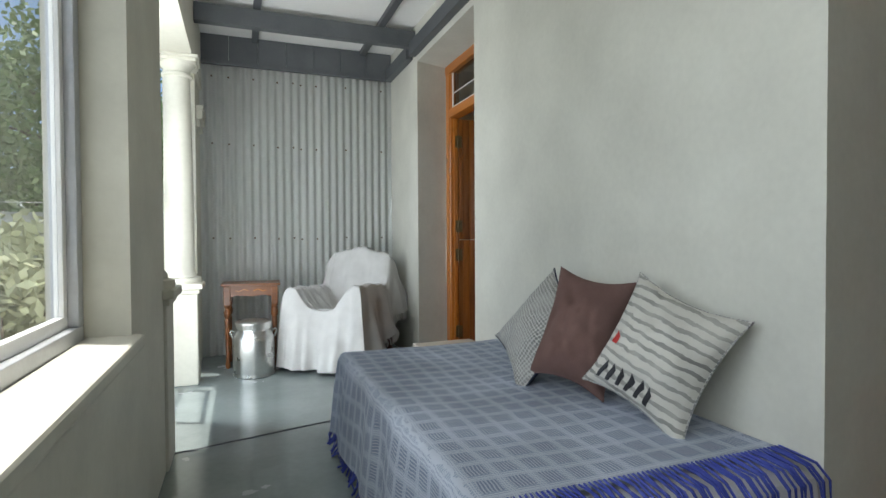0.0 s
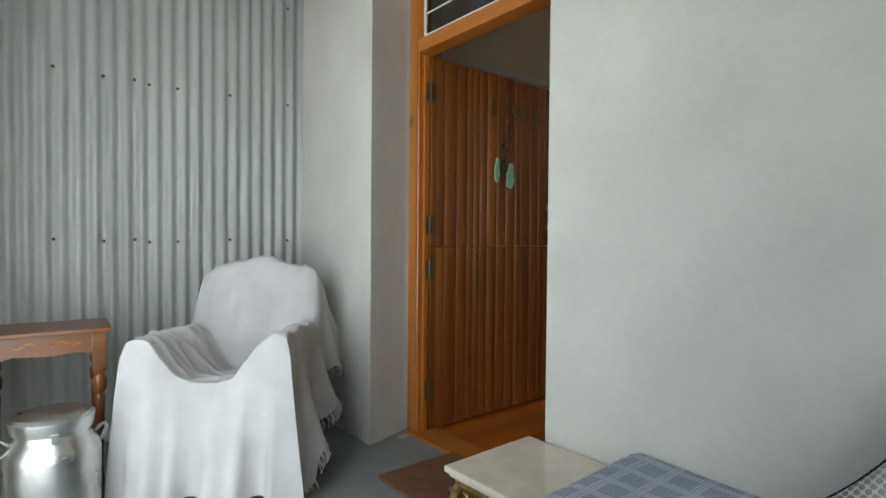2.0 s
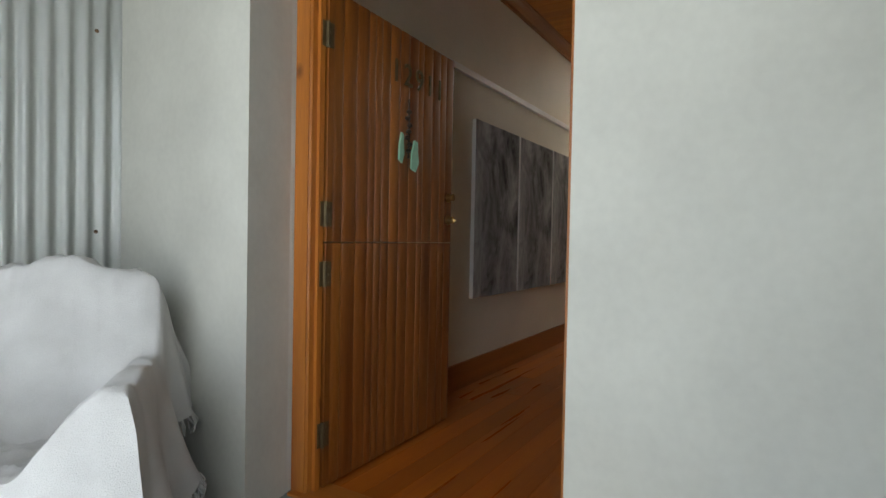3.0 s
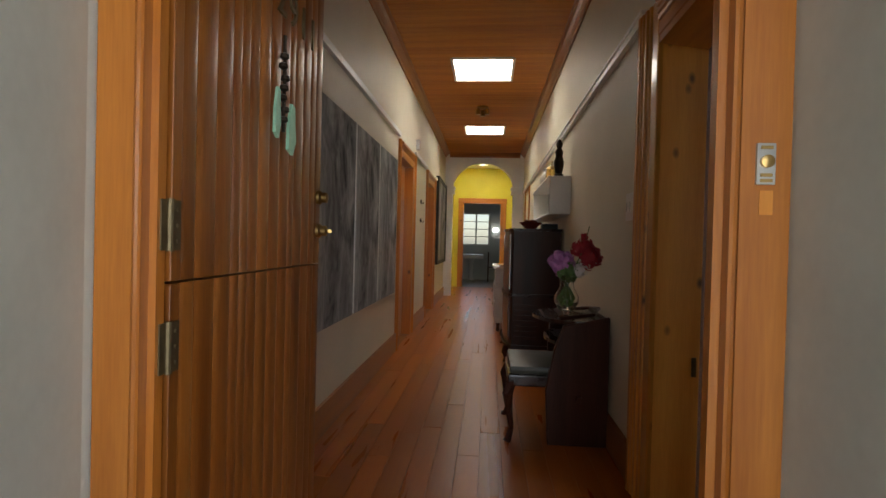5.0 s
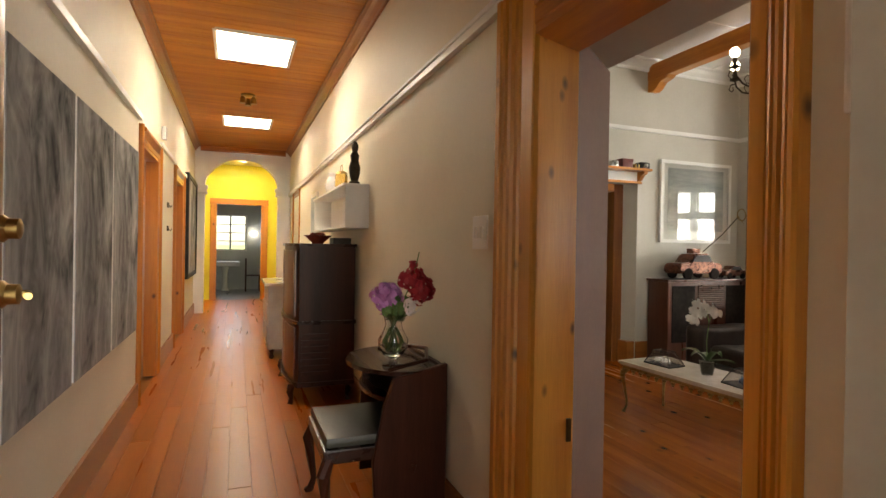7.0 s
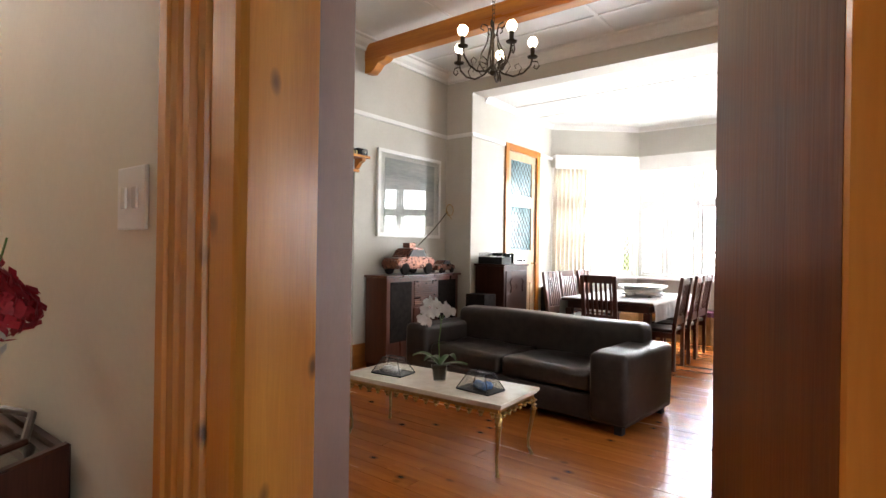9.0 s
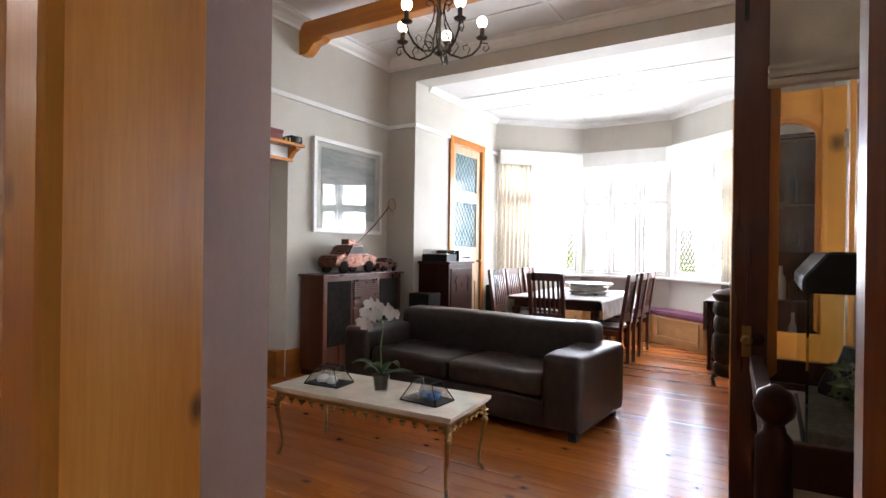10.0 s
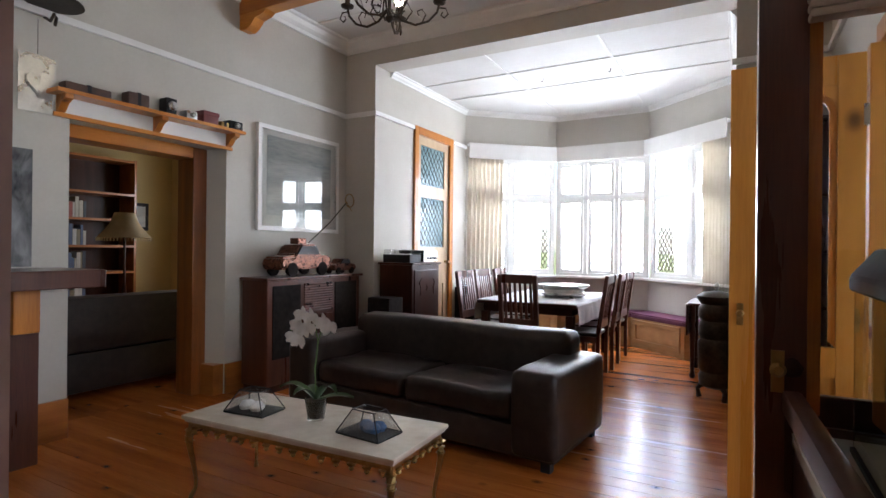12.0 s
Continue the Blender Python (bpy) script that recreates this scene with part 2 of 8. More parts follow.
# ---- mesh helpers ----
def cuboid(bm, x0, x1, y0, y1, z0, z1, bevel=0.0):
    r = bmesh.ops.create_cube(bm, size=1.0, matrix=Matrix.LocRotScale(
        ((x0 + x1) / 2, (y0 + y1) / 2, (z0 + z1) / 2), None, (abs(x1 - x0), abs(y1 - y0), abs(z1 - z0))))
    if bevel:
        es = list({e for v in r["verts"] for e in v.link_edges})
        bmesh.ops.bevel(bm, geom=es, offset=bevel, segments=2, affect="EDGES", profile=0.6)


def lathe(bm, profile, at=(0, 0, 0), seg=20, axis="z", cap=True):
    """Turns a profile of (radius, height) round an axis."""
    rings = []
    for r, h in profile:
        ring = []
        for i in range(seg):
            a = 2 * math.pi * i / seg
            p = (r * math.cos(a), r * math.sin(a), h)
            if axis == "x":
                p = (p[2], p[0], p[1])
            elif axis == "y":
                p = (p[1], p[2], p[0])
            ring.append(bm.verts.new(Vector(at) + Vector(p)))
        rings.append(ring)
    for a, b in zip(rings, rings[1:]):
        for i in range(seg):
            j = (i + 1) % seg
            bm.faces.new((a[i], a[j], b[j], b[i]))
    if cap:
        bm.faces.new(rings[0][::-1])
        bm.faces.new(rings[-1])


def tube(bm, pts, radius, seg=8):
    """A round bar along a line of points; radius a number or one for each point."""
    pts = [Vector(p) for p in pts]
    rad = radius if isinstance(radius, (list, tuple)) else [radius] * len(pts)
    rings, up = [], Vector((0.13, 0.21, 0.97))
    for i, p in enumerate(pts):
        d = (pts[min(i + 1, len(pts) - 1)] - pts[max(i - 1, 0)]).normalized()
        s = d.cross(up)
        if s.length < 0.05:
            s = d.cross(Vector((1, 0, 0)))
        s.normalize()
        u = s.cross(d)
        rings.append([bm.verts.new(p + rad[i] * (math.cos(a) * s + math.sin(a) * u))
                      for a in (2 * math.pi * k / seg for k in range(seg))])
    for a, b in zip(rings, rings[1:]):
        for k in range(seg):
            j = (k + 1) % seg
            bm.faces.new((a[k], a[j], b[j], b[k]))
    bm.faces.new(rings[0][::-1])
    bm.faces.new(rings[-1])


def prism(bm, outline, axis, lo, hi):
    """Pushes a closed outline of (a, b) points along an axis: x takes (y, z), y takes (x, z), z takes (x, y)."""
    put = {"x": lambda a, b, h: (h, a, b), "y": lambda a, b, h: (a, h, b), "z": lambda a, b, h: (a, b, h)}[axis]
    lower = [bm.verts.new(put(a, b, lo)) for a, b in outline]
    upper = [bm.verts.new(put(a, b, hi)) for a, b in outline]
    k = len(outline)
    for i in range(k):
        j = (i + 1) % k
        bm.faces.new((lower[i], lower[j], upper[j], upper[i]))
    bm.faces.new(lower[::-1])
    bm.faces.new(upper)
    bmesh.ops.recalc_face_normals(bm, faces=bm.faces)


def sheet(bm, nu, nv, at):
    """A grid of points at(u, v), u and v from 0 to 1."""
    g = [[bm.verts.new(at(i / nu, j / nv)) for j in range(nv + 1)] for i in range(nu + 1)]
    for i in range(nu):
        for j in range(nv):
            bm.faces.new((g[i][j], g[i + 1][j], g[i + 1][j + 1], g[i][j + 1]))
    return g


def part(name, bm, material, parent=None, label="", smooth=False, at=None):
    me = bpy.data.meshes.new(name)
    bm.normal_update()
    if smooth:
        for fc in bm.faces:
            fc.smooth = True
        for e in bm.edges:
            if len(e.link_faces) == 2 and e.calc_face_angle(0) > 0.7:
                e.smooth = False
    bm.to_mesh(me)
    bm.free()
    for mt in (material if isinstance(material, (list, tuple)) else [material]):
        me.materials.append(mt)
    ob = new(name, me)
    if parent:
        ob.parent = parent
    if at is not None:
        ob.matrix_basis = at
    if label:
        tagged(ob, label=label)
    return ob


def thing(name, label, category, x=0, y=0, z=0, rz=0, group=""):
    e = new(name)
    e.empty_display_size = 0.1
    e.matrix_basis = pose(x, y, z, 0, 0, rz)
    return tagged(e, label, category, group)


def block(name, dims, material, parent=None, label="", bevel=0.0):
    bm = bmesh.new()
    cuboid(bm, *dims, bevel)
    return part(name, bm, material, parent, label)


def setting(name, boxes, material, label, category, bevel=0.0):
    """A piece of the building made of butted boxes."""
    bm = bmesh.new()
    for b in boxes:
        cuboid(bm, *b, bevel)
    return tagged(part(name, bm, material), label, category, kind="structure")


# ---- ground and shell ----
bm = bmesh.new()
sheet(bm, 24, 24, lambda u, v: ((u - 0.5) * 900, (v - 0.5) * 900, -0.32))
tagged(part("ground", bm, M["grass"]), "dry garden lawn round the house", "ground", kind="structure")
setting("pavement", [(-6.0, -0.6, -4, 9, -0.3, -0.12)], M["paving"], "pale sunlit paving beside the veranda", "pavement")

setting("floor_veranda", [(-0.6, 2.0, -1.7, 5.8, -0.3, 0.0)], M["concrete"], "grey-green painted concrete veranda floor, worn and glossy", "floor")
setting("wall_veranda_west", [
    (-0.55, -0.3, -1.7, -1.5, 0, 3.1), (-0.55, -0.3, -1.5, 2.15, 0, 0.8), (-0.55, -0.3, -1.5, 2.15, 2.62, 3.1),
    (-0.55, -0.3, 2.15, 2.98, 0, 3.1), (-0.55, -0.28, 2.98, 5.7, 2.58, 3.1), (-0.55, -0.3, 5.15, 5.7, 0, 2.58)],
    M["plaster_pier"], "cream-grey plastered outer wall of the veranda", "wall")
setting("wall_veranda_south", [(-0.55, 2.2, -1.85, -1.7, 0, 3.1)], M["plaster"], "plain painted veranda end wall", "wall")
setting("ceiling_veranda", [(-0.6, 1.6, -1.85, 5.85, 3.12, 3.18)], M["ceil_white"], "off-white boarded veranda ceiling", "ceiling")

bm = bmesh.new()
for outline, lo, hi in (
        ([(1.6, 4.777), (1.9, 4.872), (2.2, 4.9), (2.2, 5.9), (1.6, 5.9)], 0, 2.78),
        ([(1.6, 1.07), (2.2, 1.2), (2.2, 3.49), (1.93, 3.492), (1.6, 3.49)], 0, 2.78),
        ([(1.6, -1.85), (2.2, -1.85), (2.2, -0.12), (1.6, -0.12)], 0, 2.78),
        ([(1.6, -0.12), (2.2, -0.12), (2.2, 1.2), (1.6, 1.07)], 2.34, 2.78)):
    prism(bm, outline, "z", lo, hi)
cuboid(bm, 1.6, 2.2, -1.85, 5.9, 2.78, 3.9)
tagged(part("wall_front", bm, M["plaster"]), "pale grey-cream plastered house wall with a deep door reveal", "wall", kind="structure")

setting("wall_hall_front", [(2.2, 2.212, 3.28, 3.46, 0, 3.3), (2.2, 2.212, 4.92, 5.08, 0, 3.3), (2.2, 2.212, 3.46, 4.92, 2.8, 3.3)],
        M["plaster_hall"], "cream inner face of the front wall", "wall")
setting("wall_hall_south", [(2.2, 2.5, 3.05, 3.28, 0, 3.9), (3.56, 13.2, 3.05, 3.28, 0, 3.9), (2.5, 3.56, 3.05, 3.28, 2.22, 3.9)],
        M["plaster_hall"], "cream plastered hall wall with a doorway", "wall")
bm = bmesh.new()
for outline, lo, hi in (([(2.3, 2.68), (2.53, 2.68), (2.56, 3.05), (2.3, 3.05)], 0, 3.9),
                        ([(3.88, 3.05), (3.88, 2.68), (7.5, 2.68), (7.5, 3.05)], 0, 3.9),
                        ([(2.53, 2.68), (3.88, 2.68), (3.88, 3.05), (2.56, 3.05)], 2.24, 3.9)):
    prism(bm, outline, "z", lo, hi)
# reveal coloured darker and browner than the living room plaster beside it
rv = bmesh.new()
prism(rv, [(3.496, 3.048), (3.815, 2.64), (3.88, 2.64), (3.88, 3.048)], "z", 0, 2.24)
tagged(part("wall_reveal", rv, M["plaster_reveal"]), "dark taupe splayed reveal of the doorway", "wall", kind="structure")
tagged(part("wall_living_north", bm, M["plaster_living"]), "grey-beige plastered wall with a splayed doorway", "wall", kind="structure")
setting("wall_hall_north", [(2.2, 6.93, 5.08, 5.35, 0, 3.9), (6.93, 7.95, 5.08, 5.35, 2.27, 3.9), (7.95, 9.6, 5.08, 5.35, 0, 3.9),
                            (9.6, 10.7, 5.08, 5.35, 2.29, 3.9), (10.7, 13.2, 5.08, 5.35, 0, 3.9)],
        M["plaster_hall"], "cream plastered hall wall with two doorways", "wall")
setting("wall_living_west", [(2.2, 2.3, -2.2, -0.12, 0, 3.9), (2.2, 2.3, -0.12, 1.2, 2.34, 3.9), (2.2, 2.3, 1.2, 3.05, 0, 3.9)],
        M["plaster_living"], "grey-beige living room wall with a French door opening", "wall")
bm = bmesh.new()
for outline, lo, hi in (([(6.94, -2.2), (7.3, -2.2), (7.3, -0.12), (6.94, -0.25)], 0, 3.9), ([(6.94, 1.04), (7.3, 1.04), (7.3, 2.68), (6.94, 2.68)], 0, 3.9),
                        ([(6.94, -0.25), (7.3, -0.12), (7.3, 1.04), (6.94, 1.04)], 2.2, 3.9)):
    prism(bm, outline, "z", lo, hi)
tagged(part("wall_living_east", bm, M["plaster_living"]), "grey-beige plastered wall with an opening to the study", "wall", kind="structure")
setting("wall_arch_beam", [(6.52, 6.94, -2.2, -1.91, 0, 3.9), (2.3, 2.93, -2.2, -1.91, 0, 3.9), (2.93, 6.52, -2.2, -1.91, 3.4, 3.9)],
        M["plaster_living"], "plastered nib walls and beam before the bay", "wall")
setting("wall_bay_east", [(6.52, 6.8, -2.82, -2.2, 0, 3.5), (6.52, 6.8, -4.3, -3.67, 0, 3.5), (6.52, 6.8, -3.67, -2.82, 2.8, 3.5)],
        M["plaster_living"], "side wall of the dining bay with a tall doorway", "wall")
setting("wall_bay_west", [(2.65, 2.93, -4.3, -2.2, 0, 3.5)], M["plaster_living"], "side wall of the dining bay", "wall")
setting("ceiling_living", [(2.2, 7.3, -2.0, 3.05, 3.7, 3.8)], M["ceil_white"], "white boarded living room ceiling", "ceiling")
setting("ceiling_bay", [(2.6, 6.85, -5.6, -2.2, 3.41, 3.48)], M["ceil_white"], "white boarded bay ceiling", "ceiling")
# unseen slab above the ceilings, added to keep sky light out of the rooms
setting("roof", [(1.5, 20, -5.9, 6.5, 3.92, 4.0)], M["dark_beam"], "unseen dark grey slab added over the house to block the sky", "roof")

# bay: three window facets
BAY = [(6.52, -4.19), (5.43, -5.2), (4.05, -5.2), (2.93, -4.19)]
for k in range(3):
    (xa, ya), (xb, yb) = BAY[k], BAY[k + 1]
    ln = math.hypot(xb - xa, yb - ya)
    m4 = Matrix.Translation((xa, ya, 0)) @ Matrix.Rotation(math.atan2(yb - ya, xb - xa), 4, "Z")
    bm = bmesh.new()
    cuboid(bm, 0, ln, 0.0, 0.2, 0, 0.92)
    cuboid(bm, 0, ln, 0.0, 0.2, 2.72, 3.5)
    tagged(part("wall_bay_%d" % (k + 1), bm, M["plaster_living"], at=m4), "plastered bay wall under and over the window", "wall", kind="structure")
    w = tagged(new("window_%d" % (k + 2)), "white painted bay window with leaded lower panes", "window", kind="structure")
    w.matrix_basis = m4
    n = 3 if k == 1 else 2
    bm = bmesh.new()
    for z0, z1 in ((0.92, 0.98), (2.66, 2.72), (2.1, 2.16)):
        cuboid(bm, 0, ln, 0.04, 0.11, z0, z1, 0.006)
    for x0 in (0, ln - 0.07):
        cuboid(bm, x0, x0 + 0.07, 0.035, 0.12, 0.92, 2.72, 0.006)
    for i in range(1, n):
        cuboid(bm, ln * i / n - 0.033, ln * i / n + 0.033, 0.04, 0.11, 0.92, 2.72, 0.005)
    part("window_frame", bm, M["white"], w)
    bm = bmesh.new()
    cuboid(bm, -0.02, ln + 0.02, -0.1, 0.05, 0.9, 0.935, 0.008)
    part("window_sill", bm, M["white"], w)
    for i in range(n):
        xa2, xb2 = ln * i / n + 0.04, ln * (i + 1) / n - 0.04
        for z0, z1, nm in ((0.98, 2.1, "casement"), (2.16, 2.66, "top_light")):
            bm = bmesh.new()
            t = 0.045
            cuboid(bm, xa2, xa2 + t, 0.05, 0.09, z0, z1)
            cuboid(bm, xb2 - t, xb2, 0.05, 0.09, z0, z1)
            cuboid(bm, xa2 + t, xb2 - t, 0.05, 0.09, z0, z0 + t)
            cuboid(bm, xa2 + t, xb2 - t, 0.05, 0.09, z1 - t, z1)
            cs = part(nm, bm, M["white"], w)
            bm = bmesh.new()
            cuboid(bm, xa2 + t, xb2 - t, 0.068, 0.072, z0 + t, z1 - t)
            g = part("pane", bm, M["glass"], cs)
            g.visible_shadow = False
            if nm == "casement":
                bm = bmesh.new()
                wdt, hgt, s = xb2 - xa2 - 2 * t, z1 - z0 - 2 * t, 0.11
                for sgn in (1, -1):
                    for j in range(-12, 30):
                        c = j * s
                        pts = []
                        for q in range(41):
                            xx = wdt * q / 40
                            zz = c + sgn * xx * 1.5 - (0 if sgn > 0 else -wdt * 0)
                            if 0 <= zz <= hgt * 0.62:
                                pts.append((xa2 + t + xx, 0.064, z0 + t + zz))
                        if len(pts) > 1:
                            tube(bm, [pts[0], pts[-1]], 0.0065, 4)
                part("lead_came", bm, M["iron"], cs)

# ---- hall ceiling, arch and kitchen end ----
SKY = [(6.9, 7.69, 3.82, 4.51), (10.33, 11.05, 3.82, 4.51)]
bm = bmesh.new()
x = 2.2
while x < 13.2:
    x1 = min(x + 0.103, 13.2)
    cut = next((s for s in SKY if x1 > s[0] + 0.02 and x < s[1] - 0.02), None)
    for y0, y1 in ([(3.28, cut[2]), (cut[3], 5.08)] if cut else [(3.28, 5.08)]):
        cuboid(bm, x + 0.002, x1 - 0.002, y0, y1, 3.29 + 0.001 * (int(x * 50) % 3), 3.33)
    x = x1
cuboid(bm, 2.2, 13.2, 3.28, 3.8, 3.332, 3.36)
cuboid(bm, 2.2, 13.2, 4.53, 5.08, 3.332, 3.36)
tagged(part("ceiling_hall", bm, M["ceil_wood"]), "varnished orange pine boarded ceiling with skylight openings", "ceiling", kind="structure")
for s in SKY:
    sk = tagged(new("skylight"), "square skylight with a bright white diffuser in the boarded ceiling", "skylight", group="hall skylights")
    sk.matrix_basis = pose(s[0], s[2], 3.29)
    dx, dy = s[1] - s[0], s[3] - s[2]
    bm = bmesh.new()
    for b in ((-0.02, dx + 0.02, -0.02, 0.012), (-0.02, dx + 0.02, dy - 0.012, dy + 0.02), (-0.02, 0.012, 0.012, dy - 0.012), (dx - 0.012, dx + 0.02, 0.012, dy - 0.012)):
        cuboid(bm, *b, -0.006, 0.04)
    part("trim", bm, M["white"], sk)
    block("diffuser", (0.0, dx, 0.0, dy, 0.012, 0.022), M["skylight"], sk)


def cornice(name, a, b, z, side, size, material, label):
    """A stepped moulding under a ceiling from a to b; side is the way into the room."""
    d = (Vector(b) - Vector(a)).to_2d() if len(a) == 3 else Vector(b) - Vector(a)
    ln = d.length
    bm = bmesh.new()
    s = size
    prism(bm, [(0, 0), (0, -s), (s * 0.18, -s), (s * 0.22, -s * 0.75), (s * 0.5, -s * 0.5), (s * 0.7, -s * 0.2), (s * 0.95, -s * 0.14), (s, 0)], "x", 0, ln)
    ang = math.atan2(d.y, d.x)
    flip = 1 if side > 0 else -1
    m4 = Matrix.Translation((a[0], a[1], z)) @ Matrix.Rotation(ang, 4, "Z") @ Matrix.Diagonal((1, flip, 1, 1))
    bmesh.ops.transform(bm, matrix=m4, verts=bm.verts)
    bmesh.ops.recalc_face_normals(bm, faces=bm.faces)
    return tagged(part(name, bm, material), label, "trim", kind="structure")


cornice("trim_hall_cornice", (2.22, 3.282), (13.2, 3.282), 3.288, 1, 0.1, M["skirt"], "stained timber cornice under the boarded ceiling")
cornice("trim_hall_cornice", (2.22, 5.078), (13.2, 5.078), 3.288, -1, 0.1, M["skirt"], "stained timber cornice under the boarded ceiling")
cornice("trim_hall_cornice", (13.198, 3.38), (13.198, 4.98), 3.288, 1, 0.1, M["skirt_y"], "stained timber cornice under the boarded ceiling")
for a, b, s in (((2.3, 2.678), (6.94, 2.678), -1), ((6.938, -1.91), (6.938, 2.68), 1), ((2.3, -1.908), (6.94, -1.908), 1), ((2.302, -1.91), (2.302, 2.68), -1)):
    cornice("trim_living_cornice", a, b, 3.698, s, 0.13, M["white"], "white moulded plaster cornice round the living room")
for a, b, s in (((6.518, -4.19), (6.518, -2.2), 1), (BAY[1], BAY[0], 1), (BAY[2], BAY[1], 1), (BAY[3], BAY[2], 1), ((2.932, -2.2), (2.932, -4.19), 1)):
    cornice("trim_bay_cornice", a, b, 3.408, s, 0.07, M["white"], "slim white cornice round the bay ceiling")


def arch_outline(y0, y1, spring, top, oy0, oy1, oz):
    c, r, h = (y0 + y1) / 2, (y1 - y0) / 2, top - spring
    arc = [(c + r * math.cos(math.pi * i / 24), spring + h * math.sin(math.pi * i / 24)) for i in range(25)]
    return [(oy1, 0), (oy1, oz), (oy0, oz), (oy0, 0), (y0, 0)] + arc[::-1] + [(y1, 0)]


bm = bmesh.new()
prism(bm, arch_outline(3.52, 4.9, 2.5, 3.06, 3.28, 5.08, 3.9), "x", 13.2, 13.42)
tagged(part("wall_hall_arch", bm, M["white"]), "off-white arch across the end of the hall", "wall", kind="structure")
for y0, y1 in ((3.40, 3.56), (4.86, 5.03)):
    setting("trim_arch_impost", [(13.14, 13.44, y0, y1, 2.36, 2.4), (13.155, 13.43, y0 + 0.01, y1 - 0.01, 2.4, 2.46), (13.13, 13.44, y0 - 0.01, y1 + 0.01, 2.46, 2.52)],
            M["white"], "moulded white impost under the arch", "trim", 0.006)
setting("wall_lobby", [(13.42, 15.8, 5.05, 5.3, 0, 3.9), (13.42, 15.8, 3.05, 3.3, 0, 3.9), (15.8, 16.0, 3.05, 3.72, 0, 3.9), (15.8, 16.0, 4.76, 5.3, 0, 3.9), (15.8, 16.0, 3.72, 4.76, 2.35, 3.9)],
        M["yellow"], "bright yellow lobby walls before the kitchen door", "wall")
# unseen glowing panel, added because the lobby walls came out too dark
lsk = tagged(new("skylight"), "unseen skylight panel added to brighten the yellow lobby", "skylight", group="hall skylights")
block("diffuser", (14.2, 15.0, 3.9, 4.6, 3.28, 3.29), M["skylight"], lsk)
block("trim", (14.15, 15.05, 3.85, 4.65, 3.291, 3.299), M["white"], lsk)
setting("ceiling_lobby", [(13.42, 15.8, 3.3, 5.05, 3.3, 3.36)], M["ceil_white"], "white lobby ceiling", "ceiling")
setting("wall_kitchen", [(16.0, 19.0, 2.2, 2.4, 0, 3.4), (16.0, 19.0, 6.2, 6.4, 0, 3.4), (19.0, 19.2, 2.2, 4.0, 0, 3.4), (19.0, 19.2, 4.95, 6.4, 0, 3.4),
                         (19.0, 19.2, 4.0, 4.95, 0, 1.15), (19.0, 19.2, 4.0, 4.95, 2.25, 3.4), (16.0, 16.02, 2.4, 3.6, 0, 3.0), (16.0, 16.02, 4.88, 6.2, 0, 3.0)],
        M["kitchen_wall"], "pale grey-green kitchen walls", "wall")
setting("ceiling_kitchen", [(16.0, 19.0, 2.4, 6.2, 2.85, 2.95)], M["blue_ceiling"], "dark blue kitchen ceiling", "ceiling")
setting("floor_kitchen", [(15.82, 19.0, 2.4, 6.2, -0.1, 0.0)], M["slate"], "dark slate kitchen floor", "floor")

# study beyond the living room
# the south wall's opening is unseen, added to let the study fill in
setting("wall_study", [(7.3, 8.3, -2.4, -2.2, 0, 3.5), (9.5, 10.6, -2.4, -2.2, 0, 3.5), (8.3, 9.5, -2.4, -2.2, 0, 1.2), (8.3, 9.5, -2.4, -2.2, 2.4, 3.5), (7.3, 10.6, 2.85, 3.05, 0, 3.5), (10.6, 10.8, -2.4, 3.05, 0, 3.5), (7.3, 7.32, -2.2, -0.14, 0, 3.4), (7.3, 7.32, 1.06, 2.85, 0, 3.4), (7.3, 7.32, -0.14, 1.06, 2.2, 3.4)],
        M["study_wall"], "ochre plastered study walls", "wall")
setting("ceiling_study", [(7.3, 10.6, -2.2, 3.2, 3.3, 3.4)], M["ceil_white"], "white study ceiling", "ceiling")
setting("floor_study", [(7.3, 10.6, -2.2, 3.2, -0.1, 0.0)], M["floor_living"], "dark red-brown study floor", "floor")
setting("floor_base", [(1.9, 15.82, -5.3, 5.4, -0.3, -0.022)], M["skirt"], "dark sub-floor under the boards", "floor")


# ---- floorboards, each a piece ----
def boards(name, label, x0, x1, y0, y1, width, material, cuts, seed):
    fl = tagged(new(name), label, "floor", kind="structure")
    rng = random.Random(seed)
    y, r, shapes = y0, 0, {}
    while y < y1 - 0.01:
        w = min(width, y1 - y)
        edges = [x0] + [x0 + (x1 - x0) * (k + 1) / (cuts + 1) + rng.uniform(-0.7, 0.7) for k in range(cuts)] + [x1]
        for a, b in zip(edges, edges[1:]):
            key = (round(b - a, 2), round(w, 3))
            if key not in shapes:
                bm = bmesh.new()
                g = 0.0006
                lo = [(g, g), (key[0] - g, g), (key[0] - g, w - g), (g, w - g)]
                e = 0.0012
                vs0 = [bm.verts.new((p, q, -0.02)) for p, q in lo]
                vs1 = [bm.verts.new((p, q, -e)) for p, q in lo]
                vs2 = [bm.verts.new((min(max(p, g + e), key[0] - g - e), min(max(q, g + e), w - g - e), 0)) for p, q in lo]
                for u, v in ((vs0, vs1), (vs1, vs2)):
                    for i in range(4):
                        bm.faces.new((u[i], u[(i + 1) % 4], v[(i + 1) % 4], v[i]))
                bm.faces.new(vs2)
                me = bpy.data.meshes.new("floorboard")
                bm.to_mesh(me)
                bm.free()
                me.materials.append(material)
                shapes[key] = me
            ob = new("floorboard", shapes[key])
            ob.parent = fl
            ob.matrix_basis = pose(a, y, rng.uniform(-0.0006, 0.0))
        y += width
        r += 1
    return fl


